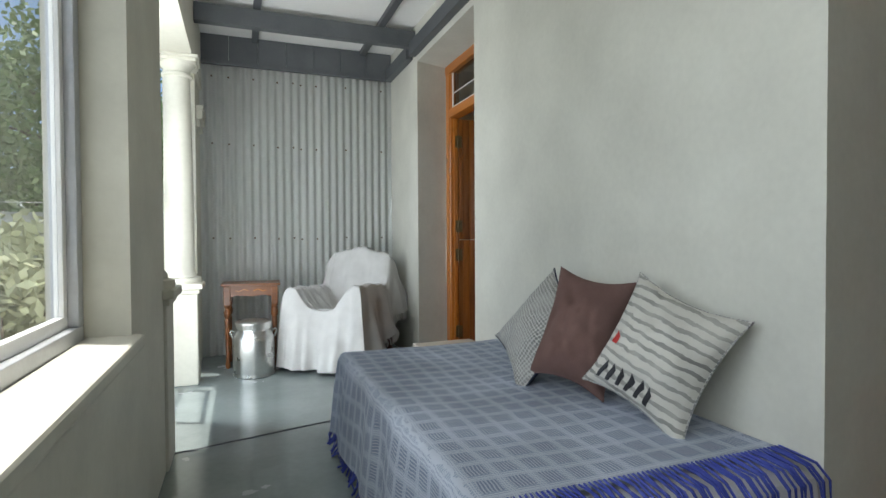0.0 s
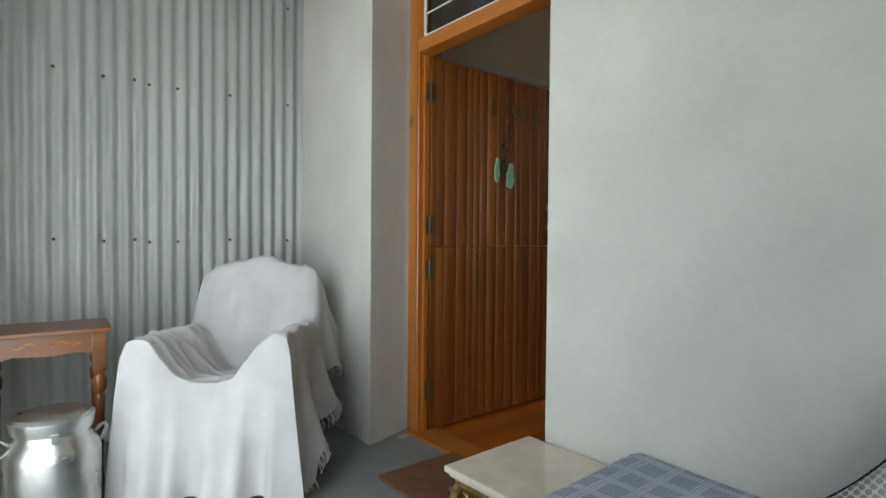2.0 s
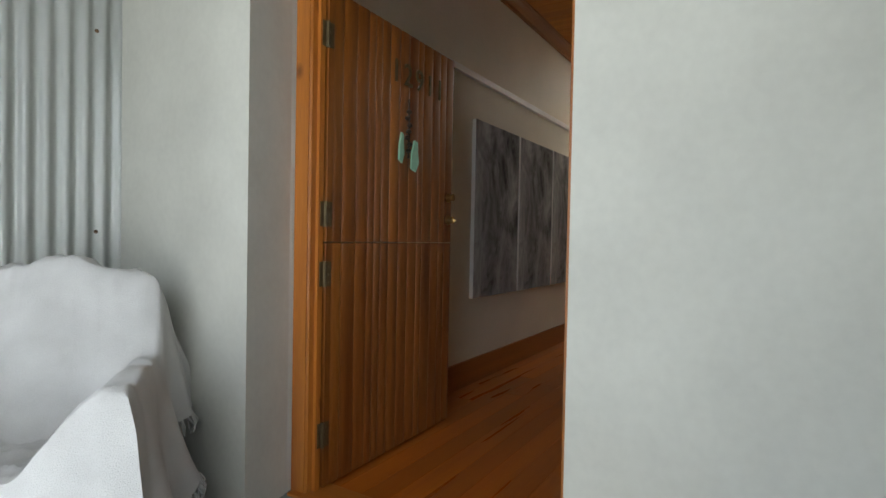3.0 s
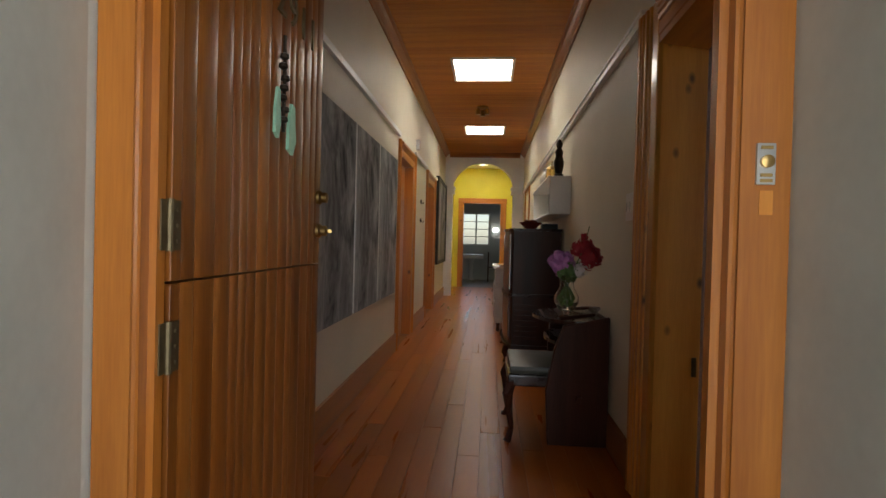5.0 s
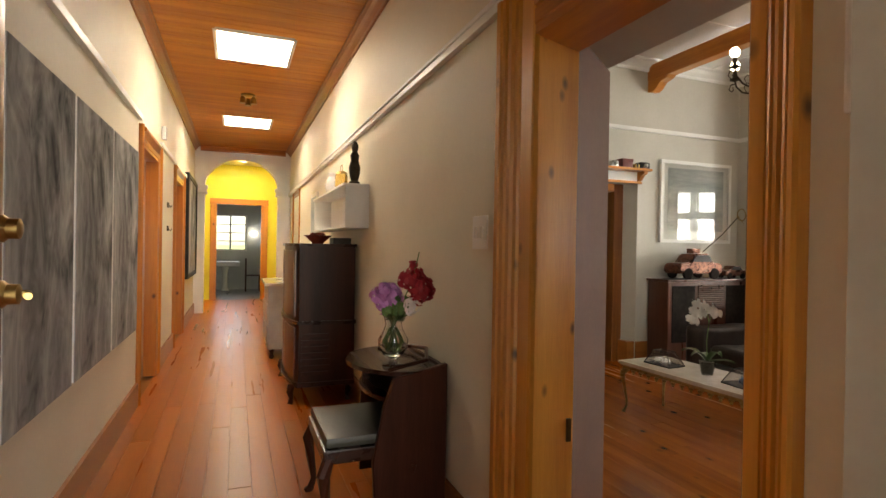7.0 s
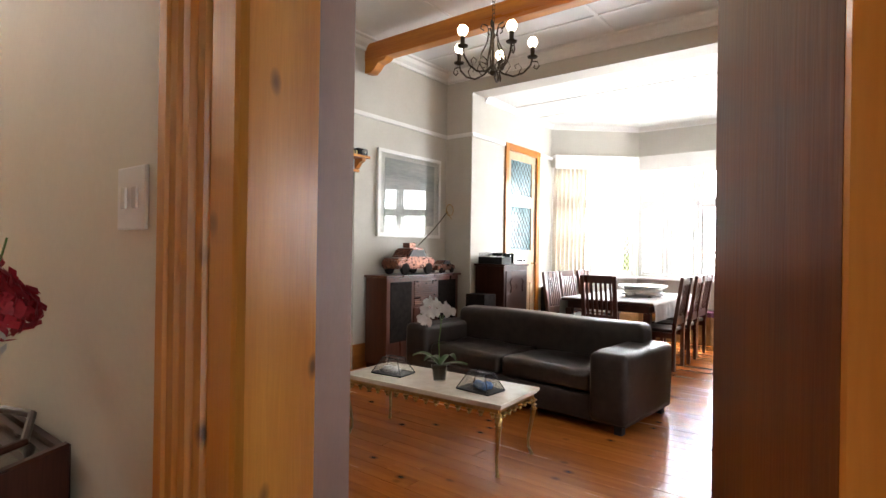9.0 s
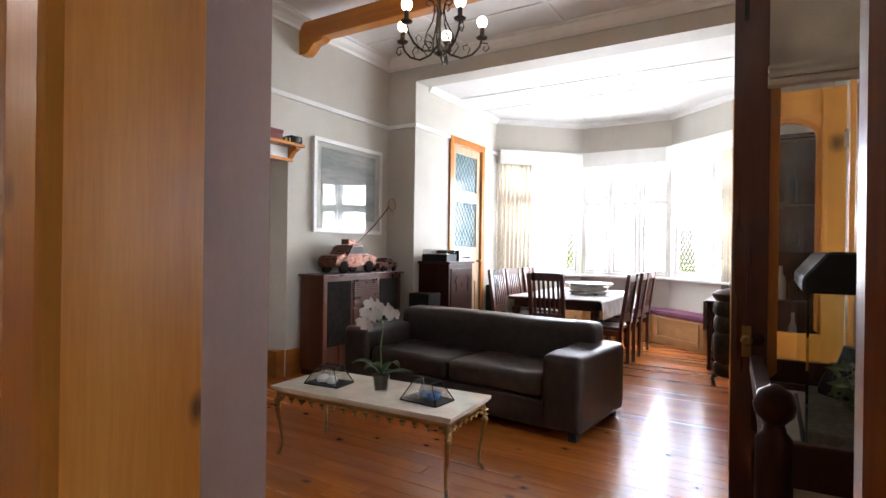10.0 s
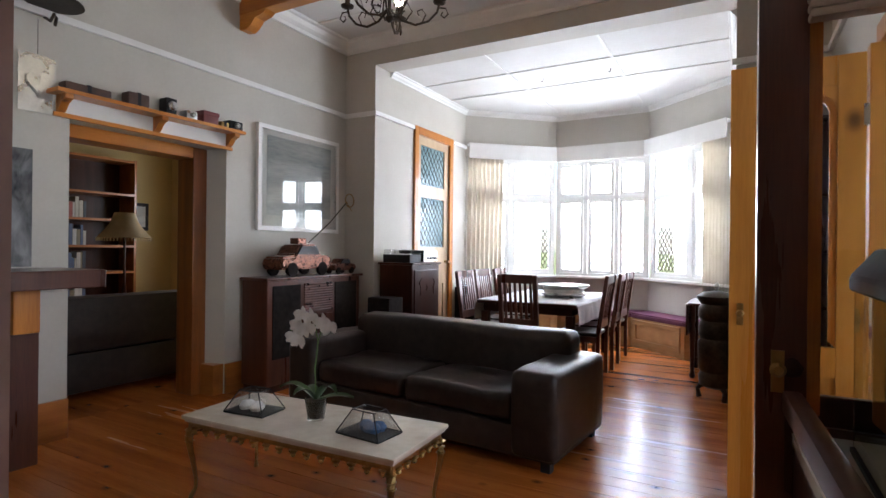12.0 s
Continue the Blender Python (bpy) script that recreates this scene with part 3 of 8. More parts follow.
# ---- timber door frames ----
def door_case(name, label, x0, x1, y, top, width, out, lining, deep, leaf=False, timber="frame"):
    """An architrave round an opening in a wall that runs along x; out: +1 when the hall lies towards +y."""
    d = tagged(new(name), label, "door", kind="structure")
    for xa, fl in ((x0, -1), (x1, 1)):
        bm = bmesh.new()
        prism(bm, [(xa + fl * p * width, y + out * q) for p, q in
                   ((0, 0), (0, 0.018), (0.08, 0.022), (0.3, 0.022), (0.34, 0.014), (0.42, 0.03), (0.5, 0.016), (0.58, 0.032), (0.68, 0.018), (0.76, 0.038), (0.92, 0.04), (1, 0.03), (1, 0))],
              "z", 0, top + width)
        part("architrave", bm, M[timber], d)
        bm = bmesh.new()
        cuboid(bm, xa - (0.03 if fl > 0 else 0), xa + (0 if fl > 0 else 0.03), y - out * deep, y + out * 0.016, 0, top)
        part("jamb", bm, M[timber], d)
    bm = bmesh.new()
    prism(bm, [(y + out * q, top + p * width) for p, q in
               ((0, 0), (0, 0.018), (0.08, 0.022), (0.3, 0.022), (0.34, 0.014), (0.42, 0.03), (0.5, 0.016), (0.58, 0.032), (0.68, 0.018), (0.76, 0.038), (0.92, 0.042), (1, 0.034), (1, 0))],
          "x", x0 - 0.002, x1 + 0.002)
    part("head", bm, M["frame_x"], d)
    bm = bmesh.new()
    cuboid(bm, x0, x1, y - out * deep, y + out * 0.014, top - 0.03, top)
    part("head_lining", bm, M["frame_x"], d)
    if leaf:
        bm = bmesh.new()
        cuboid(bm, x0 + 0.03, x1 - 0.03, y - out * (deep - 0.02), y - out * (deep - 0.06), 0.01, top - 0.03, 0.003)
        for z0, z1 in ((0.2, 0.95), (1.15, top - 0.2)):
            for xa, xb in ((x0 + 0.15, (x0 + x1) / 2 - 0.05), ((x0 + x1) / 2 + 0.05, x1 - 0.15)):
                cuboid(bm, xa, xb, y - out * (deep - 0.06), y - out * (deep - 0.07), z0, z1, 0.003)
        part("leaf", bm, M["frame"], d)
        bm = bmesh.new()
        lathe(bm, [(0.012, 0), (0.012, 0.03), (0.028, 0.04), (0.026, 0.065), (0.01, 0.075)], (x1 - 0.1, y - out * (deep - 0.06), 1.02), 12, "y")
        part("door_knob", bm, M["brass"], d, smooth=True)
    return d


LD = tagged(new("door_2"), "wide knotty pine door case between hall and living room", "door", kind="structure")
REED = ((0, 0), (0, 0.018), (0.04, 0.022), (0.33, 0.022), (0.35, 0.012), (0.38, 0.012), (0.4, 0.026), (0.47, 0.03), (0.5, 0.018), (0.53, 0.018), (0.56, 0.034),
        (0.64, 0.036), (0.67, 0.022), (0.7, 0.022), (0.73, 0.036), (0.8, 0.04), (0.83, 0.028), (0.86, 0.042), (0.96, 0.044), (1, 0.034), (1, 0))
for x0, w in ((3.4, 0.273), (2.52, -0.12)):
    bm = bmesh.new()
    prism(bm, [(x0 + p * w, 3.281 + q) for p, q in REED], "z", 0, 2.38)
    part("architrave", bm, M["case_pine"], LD)
bm = bmesh.new()
prism(bm, [(3.281 + q, 2.2 + p * 0.18) for p, q in REED], "x", 2.521, 3.399)
part("head", bm, M["frame_x"], LD)
bm = bmesh.new()
prism(bm, [(3.4, 3.296), (3.493, 3.044), (3.559, 3.052), (3.559, 3.279), (3.42, 3.279)], "z", 0, 2.2)
part("jamb", bm, M["case_pine"], LD)
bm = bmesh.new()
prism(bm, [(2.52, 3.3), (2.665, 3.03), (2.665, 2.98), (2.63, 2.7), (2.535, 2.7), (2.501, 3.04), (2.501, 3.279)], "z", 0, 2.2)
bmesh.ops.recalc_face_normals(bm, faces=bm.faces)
# west jamb's shade is coloured in with the dark door timber, not the case pine
part("jamb", bm, M["door"], LD, "west jamb, its shade put into dark red-brown timber")
bm = bmesh.new()
prism(bm, [(2.52, 3.298), (3.4, 3.298), (3.49, 3.048), (2.66, 3.048)], "z", 2.168, 2.2)
bmesh.ops.recalc_face_normals(bm, faces=bm.faces)
part("head_lining", bm, M["frame_x"], LD)
for z in (0.63,):
    block("hinge", (3.47, 3.4795, 3.066, 3.086, z, z + 0.09), M["bronze"], LD, "worn steel hinge leaf")
door_case("door_3", "closed panelled pine door in the hall", 6.95, 7.95, 5.08, 2.24, 0.14, -1, True, 0.16, True)
door_case("door_4", "closed panelled pine door further down the hall", 9.62, 10.68, 5.08, 2.26, 0.14, -1, True, 0.16, True)
door_case("door_5", "pine door frame near the end of the hall", 11.4, 12.3, 3.262, 2.25, 0.14, 1, True, 0.0)

# kitchen door case, across the end
kd = tagged(new("door_6"), "pine door case to the kitchen", "door", kind="structure")
for y0, y1 in ((3.58, 3.72), (4.76, 4.9)):
    block("architrave", (15.76, 15.8, y0, y1, 0, 2.33), M["frame"], kd, bevel=0.006)
    block("jamb", (15.765, 16.0, (3.7 if y0 < 4 else 4.755), (3.735 if y0 < 4 else 4.785), 0, 2.33), M["frame"], kd)
block("head", (15.755, 15.8, 3.57, 4.91, 2.33, 2.47), M["frame_y"], kd, bevel=0.006)

# front door: frame, transom and open stable-door leaf
fd = tagged(new("door_1"), "varnished red-brown front door frame with a glazed transom", "door", kind="structure")
for y0, y1 in ((4.77, 4.872), (3.492, 3.6)):
    bm = bmesh.new()
    prism(bm, [(1.915, y0), (1.915, y1), (2.02, y1), (2.02, y0)], "z", 0, 2.78)
    bmesh.ops.bevel(bm, geom=[e for e in bm.edges if abs(e.verts[0].co.z - e.verts[1].co.z) > 1], offset=0.012, segments=3, affect="EDGES")
    cuboid(bm, 1.955, 2.012, y0 + 0.03 if y0 > 4 else y0, y1 if y0 > 4 else y1 - 0.03, 0, 0.001)
    part("jamb", bm, M["front_frame"], fd)
    block("rebate", (1.955, 1.985, 4.753, 4.771, 0.0, 2.27) if y0 > 4 else (1.955, 1.985, 3.599, 3.618, 0.0, 2.27), M["front_frame"], fd)
block("transom_bar", (1.91, 2.02, 3.6, 4.77, 2.28, 2.36), M["front_frame_y"], fd, bevel=0.008)
block("head", (1.91, 2.02, 3.492, 4.872, 2.7, 2.782), M["front_frame_y"], fd, bevel=0.008)
tf = block("transom_frame", (1.935, 1.97, 3.602, 3.64, 2.362, 2.698), M["front_frame"], fd)
block("transom_frame", (1.935, 1.97, 4.725, 4.768, 2.362, 2.698), M["front_frame"], fd)
block("transom_bead", (1.93, 1.94, 3.62, 4.735, 2.362, 2.378), M["white"], fd)
block("transom_bead", (1.93, 1.94, 4.72, 4.735, 2.378, 2.69), M["white"], fd)
block("transom_bead", (1.938, 1.945, 3.62, 4.735, 2.5, 2.508), M["white"], fd)
block("transom_pane", (1.95, 1.955, 3.6, 4.75, 2.37, 2.695), M["dark_glass"], fd)
block("threshold", (1.88, 2.06, 3.5, 4.85, -0.02, 0.012), M["front_frame_y"], fd, bevel=0.006)
sp = block("strike_plate", (1.909, 1.9165, 3.529, 3.562, 1.356, 1.432), M["chrome"], fd, "scratched steel lock keep")
bm = bmesh.new()
lathe(bm, [(0.012, 0), (0.012, -0.008), (0.006, -0.01)], (1.909, 3.5455, 1.398), 14, "x")
for z in (1.363, 1.373, 1.424):
    cuboid(bm, 1.906, 1.909, 3.535, 3.556, z - 0.003, z + 0.003)
part("bolt_socket", bm, M["brass"], sp, smooth=True)
block("gouge", (1.9128, 1.9155, 3.53, 3.554, 1.3, 1.345), M["frame"], fd, "pale scar in the timber")

# narrow black strip down the inner edge of the south jamb
block("edge_strip", (2.021, 2.06, 3.52, 3.567, 0.0, 2.27), M["black"], fd, "black strip on the inner edge of the frame")

leaf = tagged(new("front_door"), "varnished red-brown plank stable door standing open into the hall", "door")
leaf.matrix_basis = pose(2.0, 4.752, 0, 0, 0, 1.6)


def plank_profile(y, w, n=5):
    return [(i / n * w, y - 0.006 * math.sin(math.pi * i / n) ** 0.5) for i in range(n + 1)]


for z0, z1, nm in ((0.012, 1.127, "lower_leaf"), (1.133, 2.272, "upper_leaf")):
    bm = bmesh.new()
    cuboid(bm, 0.0, 1.15, 0.012, 0.045, z0, z1)
    lf = part(nm, bm, M["door"], leaf)
    rng = random.Random(4)
    x = 0.04
    while x < 1.14:
        w = min(rng.choice((0.09, 0.07, 0.1, 0.055)), 1.15 - x)
        bm = bmesh.new()
        pr = [(x + 0.0015 + a * (w - 0.003), 0.002 - 0.0045 * math.sin(math.pi * a) ** 0.4) for a in (0, 0.12, 0.3, 0.5, 0.7, 0.88, 1)]
        prism(bm, [(pr[0][0], 0.013)] + pr + [(pr[-1][0], 0.013)], "z", z0, z1)
        part("plank", bm, M["door"], lf, smooth=True)
        x += w
    block("lipping", (0.0, 0.038, -0.004, 0.046, z0, z1), M["door"], lf, bevel=0.003)
for z in (0.2, 0.93, 1.2, 2.0):
    bm = bmesh.new()
    lathe(bm, [(0.009, 0), (0.009, 0.115)], (-0.008, -0.006, z), 10)
    cuboid(bm, -0.035, -0.004, -0.002, 0.003, z + 0.002, z + 0.113)
    cuboid(bm, -0.003, 0.03, -0.008, -0.0045, z + 0.002, z + 0.113)
    for k in range(3):
        lathe(bm, [(0.005, 0), (0.004, -0.003)], (0.015, -0.008, z + 0.022 + 0.035 * k), 8, "y")
    part("hinge", bm, M["bronze"], leaf, "dull bronze butt hinge")
for z, nm in ((1.41, "latch"), (1.27, "deadbolt")):
    bm = bmesh.new()
    lathe(bm, [(0.03, 0), (0.03, -0.012), (0.022, -0.02), (0.022, -0.04), (0.012, -0.044)], (1.09, -0.006, z), 16, "y")
    part(nm, bm, M["brass"], leaf, smooth=True)
bm = bmesh.new()
tube(bm, [(1.09, -0.03, 1.27), (1.1, -0.06, 1.27), (1.06, -0.07, 1.268)], 0.008)
part("lever", bm, M["brass"], leaf, smooth=True)
block("lock_edge", (1.149, 1.153, 0.004, 0.036, 1.22, 1.47), M["chrome"], leaf)


def number_curve(text, size, m4, material, parent, name="house_number"):
    c = bpy.data.curves.new(name, "FONT")
    c.body, c.size, c.extrude = text, size, 0.004
    o = new(name, c)
    dg = bpy.context.evaluated_depsgraph_get()
    me = bpy.data.meshes.new_from_object(o.evaluated_get(dg))
    bpy.data.objects.remove(o)
    me.materials.append(material)
    ob = new(name, me)
    ob.parent = parent
    ob.matrix_basis = m4
    return ob


for i, ch in enumerate("12911"):
    number_curve(ch, 0.17, pose(0.47 + 0.112 * i, -0.011, 1.985, 90, 0, 0), M["bronze"], leaf)
# hanging sea-glass ornament on the door
orn = thing("door_ornament", "beaded hanging ornament with pale green glass on the door", "ornament", 2.617, 4.745, 1.57)
bm = bmesh.new()
tube(bm, [(0.0, 0, 0.34), (0.004, 0.0, 0.2), (0.0, 0, 0.02)], 0.006)
for k in range(7):
    lathe(bm, [(0.004, -0.012), (0.016, -0.004), (0.014, 0.008), (0.004, 0.014)], (0.012 * math.sin(k * 2.1), 0, 0.06 + 0.035 * k), 8)
part("cord", bm, M["iron"], orn, smooth=True)
M["seaglass"] = surf("pale_green_sea_glass", (0.2, 0.42, 0.28), (0.33, 0.55, 0.4), 20, 0.35, 0.1)
for dx, z0, w, h in ((-0.08, 0.0, 0.045, 0.14), (0.045, -0.035, 0.07, 0.15)):
    bm = bmesh.new()
    prism(bm, [(dx - w / 2, z0), (dx + w * 0.1, z0 - 0.015), (dx + w * 0.5, z0 + h * 0.25), (dx + w * 0.36, z0 + h * 0.6), (dx + w * 0.3, z0 + h), (dx - w * 0.1, z0 + h * 1.05), (dx - w * 0.45, z0 + h * 0.55)], "y", -0.016, -0.006)
    part("glass_piece", bm, M["seaglass"], orn)

# ---- skirting and picture rails ----
def strip(name, boxes, material, label):
    return setting(name, boxes, material, label, "trim", 0.005)


strip("baseboard_hall_north", [(2.215, 6.81, 5.056, 5.08, 0, 0.2), (8.09, 9.48, 5.056, 5.08, 0, 0.2), (10.82, 13.2, 5.056, 5.08, 0, 0.2)], M["skirt"], "stained timber skirting along the hall")
strip("baseboard_hall_south", [(3.63, 11.25, 3.28, 3.304, 0, 0.2), (12.45, 13.2, 3.28, 3.304, 0, 0.2)], M["skirt"], "stained timber skirting along the hall")
strip("trim_hall_rail", [(2.215, 6.8, 5.045, 5.08, 2.4, 2.45), (8.09, 9.47, 5.045, 5.08, 2.4, 2.45), (10.83, 13.2, 5.045, 5.08, 2.4, 2.45),
                         (3.63, 13.2, 3.28, 3.315, 2.36, 2.4), (3.63, 13.2, 3.28, 3.325, 2.4, 2.42)], M["white"], "grey-white picture rail along the hall")
strip("baseboard_living_east", [(6.915, 6.94, -1.91, -0.25, 0, 0.27), (6.915, 6.94, 1.04, 2.68, 0, 0.27)], M["skirt_y"], "deep stained skirting board")
strip("baseboard_living_reveal", [(6.95, 7.3, -0.262, -0.14, 0, 0.27)], M["skirt"], "deep stained skirting in the opening")
strip("baseboard_living_north", [(3.89, 6.94, 2.656, 2.68, 0, 0.27)], M["skirt"], "deep stained skirting board")
strip("baseboard_bay", [(6.496, 6.52, -2.7, -1.91, 0, 0.27), (6.52, 6.94, -1.91, -1.886, 0, 0.27), (2.93, 2.954, -4.19, -1.91, 0, 0.27)], M["skirt_y"], "deep stained skirting board")
strip("trim_living_rail", [(6.91, 6.94, -1.91, 2.68, 2.83, 2.88), (6.52, 6.91, -1.91, -1.88, 2.83, 2.88), (6.49, 6.52, -2.72, -1.88, 2.83, 2.88), (6.49, 6.52, -4.19, -3.78, 2.83, 2.88),
                           (2.3, 6.91, 2.65, 2.68, 2.83, 2.88), (2.3, 2.33, -1.88, 2.65, 2.83, 2.88), (2.33, 2.96, -1.91, -1.88, 2.83, 2.88)], M["white"], "white picture rail round the living room")

# ---- veranda: roof timbers, iron wall, columns, window ----
setting("veranda_beam", [(-0.3, 1.6, 4.82, 4.9, 2.92, 3.07)], M["dark_beam"], "slate-grey painted roof beam across the veranda", "beam", 0.004)
setting("veranda_beam", [(-0.3, 1.6, 2.0, 2.08, 2.92, 3.07)], M["dark_beam"], "slate-grey painted roof beam across the veranda", "beam", 0.004)
setting("veranda_wall_plate", [(1.53, 1.598, -1.7, 4.82, 2.83, 2.95), (1.53, 1.598, 4.9, 5.66, 2.83, 2.95)], M["dark_beam"], "slate-grey wall plate on the house wall", "beam", 0.004)
setting("veranda_joist", [(0.18, 0.24, -1.7, 5.66, 3.075, 3.12)], M["dark_beam"], "slate-grey ceiling batten", "beam")
setting("veranda_joist", [(1.25, 1.31, -1.7, 5.66, 3.075, 3.12)], M["dark_beam"], "slate-grey ceiling batten", "beam")
fb = tagged(new("veranda_fascia"), "slate-grey boarded fascia over the iron wall", "trim", kind="structure")
for i in range(7):
    block("board", (-0.3 + i * 0.27, -0.3 + i * 0.27 + 0.266, 5.655, 5.7, 2.87, 3.115), M["dark_beam"], fb)
block("batten", (-0.3, 1.6, 5.64, 5.69, 2.83, 2.868), M["dark_beam"], fb, bevel=0.004)
setting("wall_veranda_north", [(-0.6, 1.6, 5.76, 5.9, 0, 3.1)], M["plaster"], "plain wall behind the iron sheets", "wall")

iron = tagged(new("wall_corrugated"), "cream-painted corrugated iron wall with rusty screws", "wall", kind="structure")
PITCH = 0.0762
for s0, s1 in ((-0.3, 0.31), (0.295, 0.92), (0.905, 1.6)):
    bm = bmesh.new()
    n = int((s1 - s0) / PITCH * 10)
    zs = [0.004, 0.7, 1.4, 2.1, 2.84]
    off = 0.004 if s0 in (0.295,) else 0.0
    rows = [[bm.verts.new((s0 + (s1 - s0) * i / n, 5.715 - off - 0.013 * math.cos(2 * math.pi * (s0 + (s1 - s0) * i / n) / PITCH)
                           + 0.002 * noise.noise((s0 + (s1 - s0) * i / n, z * 1.7, 3.0)), z)) for z in zs] for i in range(n + 1)]
    for a, b in zip(rows, rows[1:]):
        for j in range(4):
            bm.faces.new((a[j], b[j], b[j + 1], a[j + 1]))
    bmesh.ops.solidify(bm, geom=bm.faces[:], thickness=0.0012)
    part("iron_sheet", bm, M["zinc"], iron, smooth=True)
bm0 = bmesh.new()
lathe(bm0, [(0.009, 0), (0.009, -0.004), (0.005, -0.008)], (0, 0, 0), 8, "y")
me0 = bpy.data.meshes.new("roofing_screw")
bm0.to_mesh(me0)
bm0.free()
me0.materials.append(M["rust"])
for z in (1.15, 2.07, 2.72):
    for k in (-3, -1, 2, 5, 7, 8, 10, 14, 19):
        o = new("roofing_screw", me0)
        o.parent = iron
        o.matrix_basis = pose((k + 0.5) * PITCH, 5.7, z + 0.008 * math.sin(k * 3.7))


def column(name, label, x, y, base_h, top, r):
    c = thing(name, label, "column", x, y, 0, 0, "veranda columns")
    bm = bmesh.new()
    cuboid(bm, -0.135, 0.135, -0.135, 0.135, 0, base_h - 0.08, 0.01)
    part("pedestal", bm, M["plaster_pier"], c)
    bm = bmesh.new()
    cuboid(bm, -0.15, 0.15, -0.15, 0.15, base_h - 0.08, base_h - 0.045, 0.008)
    cuboid(bm, -0.175, 0.175, -0.175, 0.175, base_h - 0.045, base_h, 0.01)
    part("pedestal_cap", bm, M["plaster_pier"], c)
    bm = bmesh.new()
    lathe(bm, [(r * 1.5, base_h), (r * 1.55, base_h + 0.02), (r * 1.5, base_h + 0.04), (r * 1.22, base_h + 0.05), (r * 1.2, base_h + 0.07), (r * 1.05, base_h + 0.09),
               (r * 1.03, base_h + 0.8), (r * 0.9, top - 0.2), (r * 0.9, top - 0.16), (r * 1.08, top - 0.15), (r * 1.08, top - 0.13), (r * 0.92, top - 0.12), (r * 0.95, top - 0.09), (r * 1.3, top - 0.05)], (0, 0, 0), 28)
    part("shaft", bm, M["plaster_pier"], c, smooth=True)
    bm = bmesh.new()
    cuboid(bm, -r * 1.4, r * 1.4, -r * 1.4, r * 1.4, top - 0.05, top - 0.02, 0.006)
    cuboid(bm, -r * 1.55, r * 1.55, -r * 1.55, r * 1.55, top - 0.02, top, 0.005)
    part("capital", bm, M["plaster_pier"], c)
    return c


column("veranda_column", "cream plastered round column on a square pedestal", -0.4, 4.78, 0.8, 2.58, 0.105)
column("veranda_column", "cream plastered round column against the window pier", -0.42, 3.1, 0.9, 2.58, 0.105)
setting("veranda_pilaster", [(-0.33, -0.27, 5.3, 5.66, 2.15, 2.22), (-0.32, -0.25, 5.28, 5.67, 2.22, 2.3), (-0.32, -0.24, 5.27, 5.68, 2.3, 2.34)], M["plaster_pier"], "moulded plaster cap on the corner pilaster", "trim", 0.006)

w1 = tagged(new("window_1"), "grey steel sliding window over a deep plastered sill", "window", kind="structure")
bm = bmesh.new()
for y0, y1, z0, z1 in ((-1.5, 2.15, 0.8, 0.86), (-1.5, 2.15, 2.56, 2.62), (2.09, 2.15, 0.86, 2.56), (-1.5, -1.44, 0.86, 2.56)):
    cuboid(bm, -0.52, -0.44, y0, y1, z0, z1, 0.004)
part("window_frame", bm, M["alu"], w1)
bm = bmesh.new()
for y0, y1, z0, z1 in ((-1.44, 2.09, 0.86, 0.9), (-1.44, 2.09, 2.52, 2.56), (2.05, 2.09, 0.9, 2.52), (-1.44, -1.4, 0.9, 2.52), (0.3, 0.34, 0.9, 2.52)):
    cuboid(bm, -0.5, -0.47, y0, y1, z0, z1, 0.003)
part("sash", bm, M["white"], w1)
g = block("pane", (-0.487, -0.483, -1.4, 2.05, 0.9, 2.52), M["glass"], w1)
g.visible_shadow = False
bm = bmesh.new()
cuboid(bm, -0.44, -0.262, -1.53, 2.2, 0.765, 0.815, 0.012)
for v in bm.verts:
    v.co += Vector((0.006, 0, 0.003)) * noise.noise(v.co * 6)
part("window_sill", bm, M["plaster_pier"], w1, "chipped pale plaster sill")

# steel security gate in the veranda opening
gate = thing("security_gate", "open grey steel security gate beside the column", "gate", -0.56, 4.56, 0, 90)
bm = bmesh.new()
for x0, x1, z0, z1 in ((0, 0.035, 0.05, 2.3), (-0.75, -0.715, 0.05, 2.3), (-0.715, 0, 0.05, 0.085), (-0.715, 0, 2.265, 2.3), (-0.715, 0, 1.1, 1.135)):
    cuboid(bm, x0, x1, -0.015, 0.015, z0, z1, 0.002)
part("gate_frame", bm, M["alu"], gate)
for i in range(6):
    bm = bmesh.new()
    tube(bm, [(-0.62 + i * 0.105, 0, 0.085), (-0.62 + i * 0.105, 0, 2.265)], 0.006, 6)
    part("bar", bm, M["alu"], gate)
for z in (0.5, 1.05, 1.45, 1.9):
    bm = bmesh.new()
    lathe(bm, [(0.014, 0), (0.014, 0.09)], (0.045, 0.012, z), 10)
    cuboid(bm, 0.03, 0.06, -0.02, 0.005, z + 0.01, z + 0.08)
    part("hinge", bm, M["chrome"], gate)
block("lock_box", (0.03, 0.13, -0.06, -0.02, 1.44, 1.52), M["alu"], gate, bevel=0.004)
block("lock_box", (0.03, 0.13, -0.06, -0.02, 0.62, 0.69), M["alu"], gate, bevel=0.004)

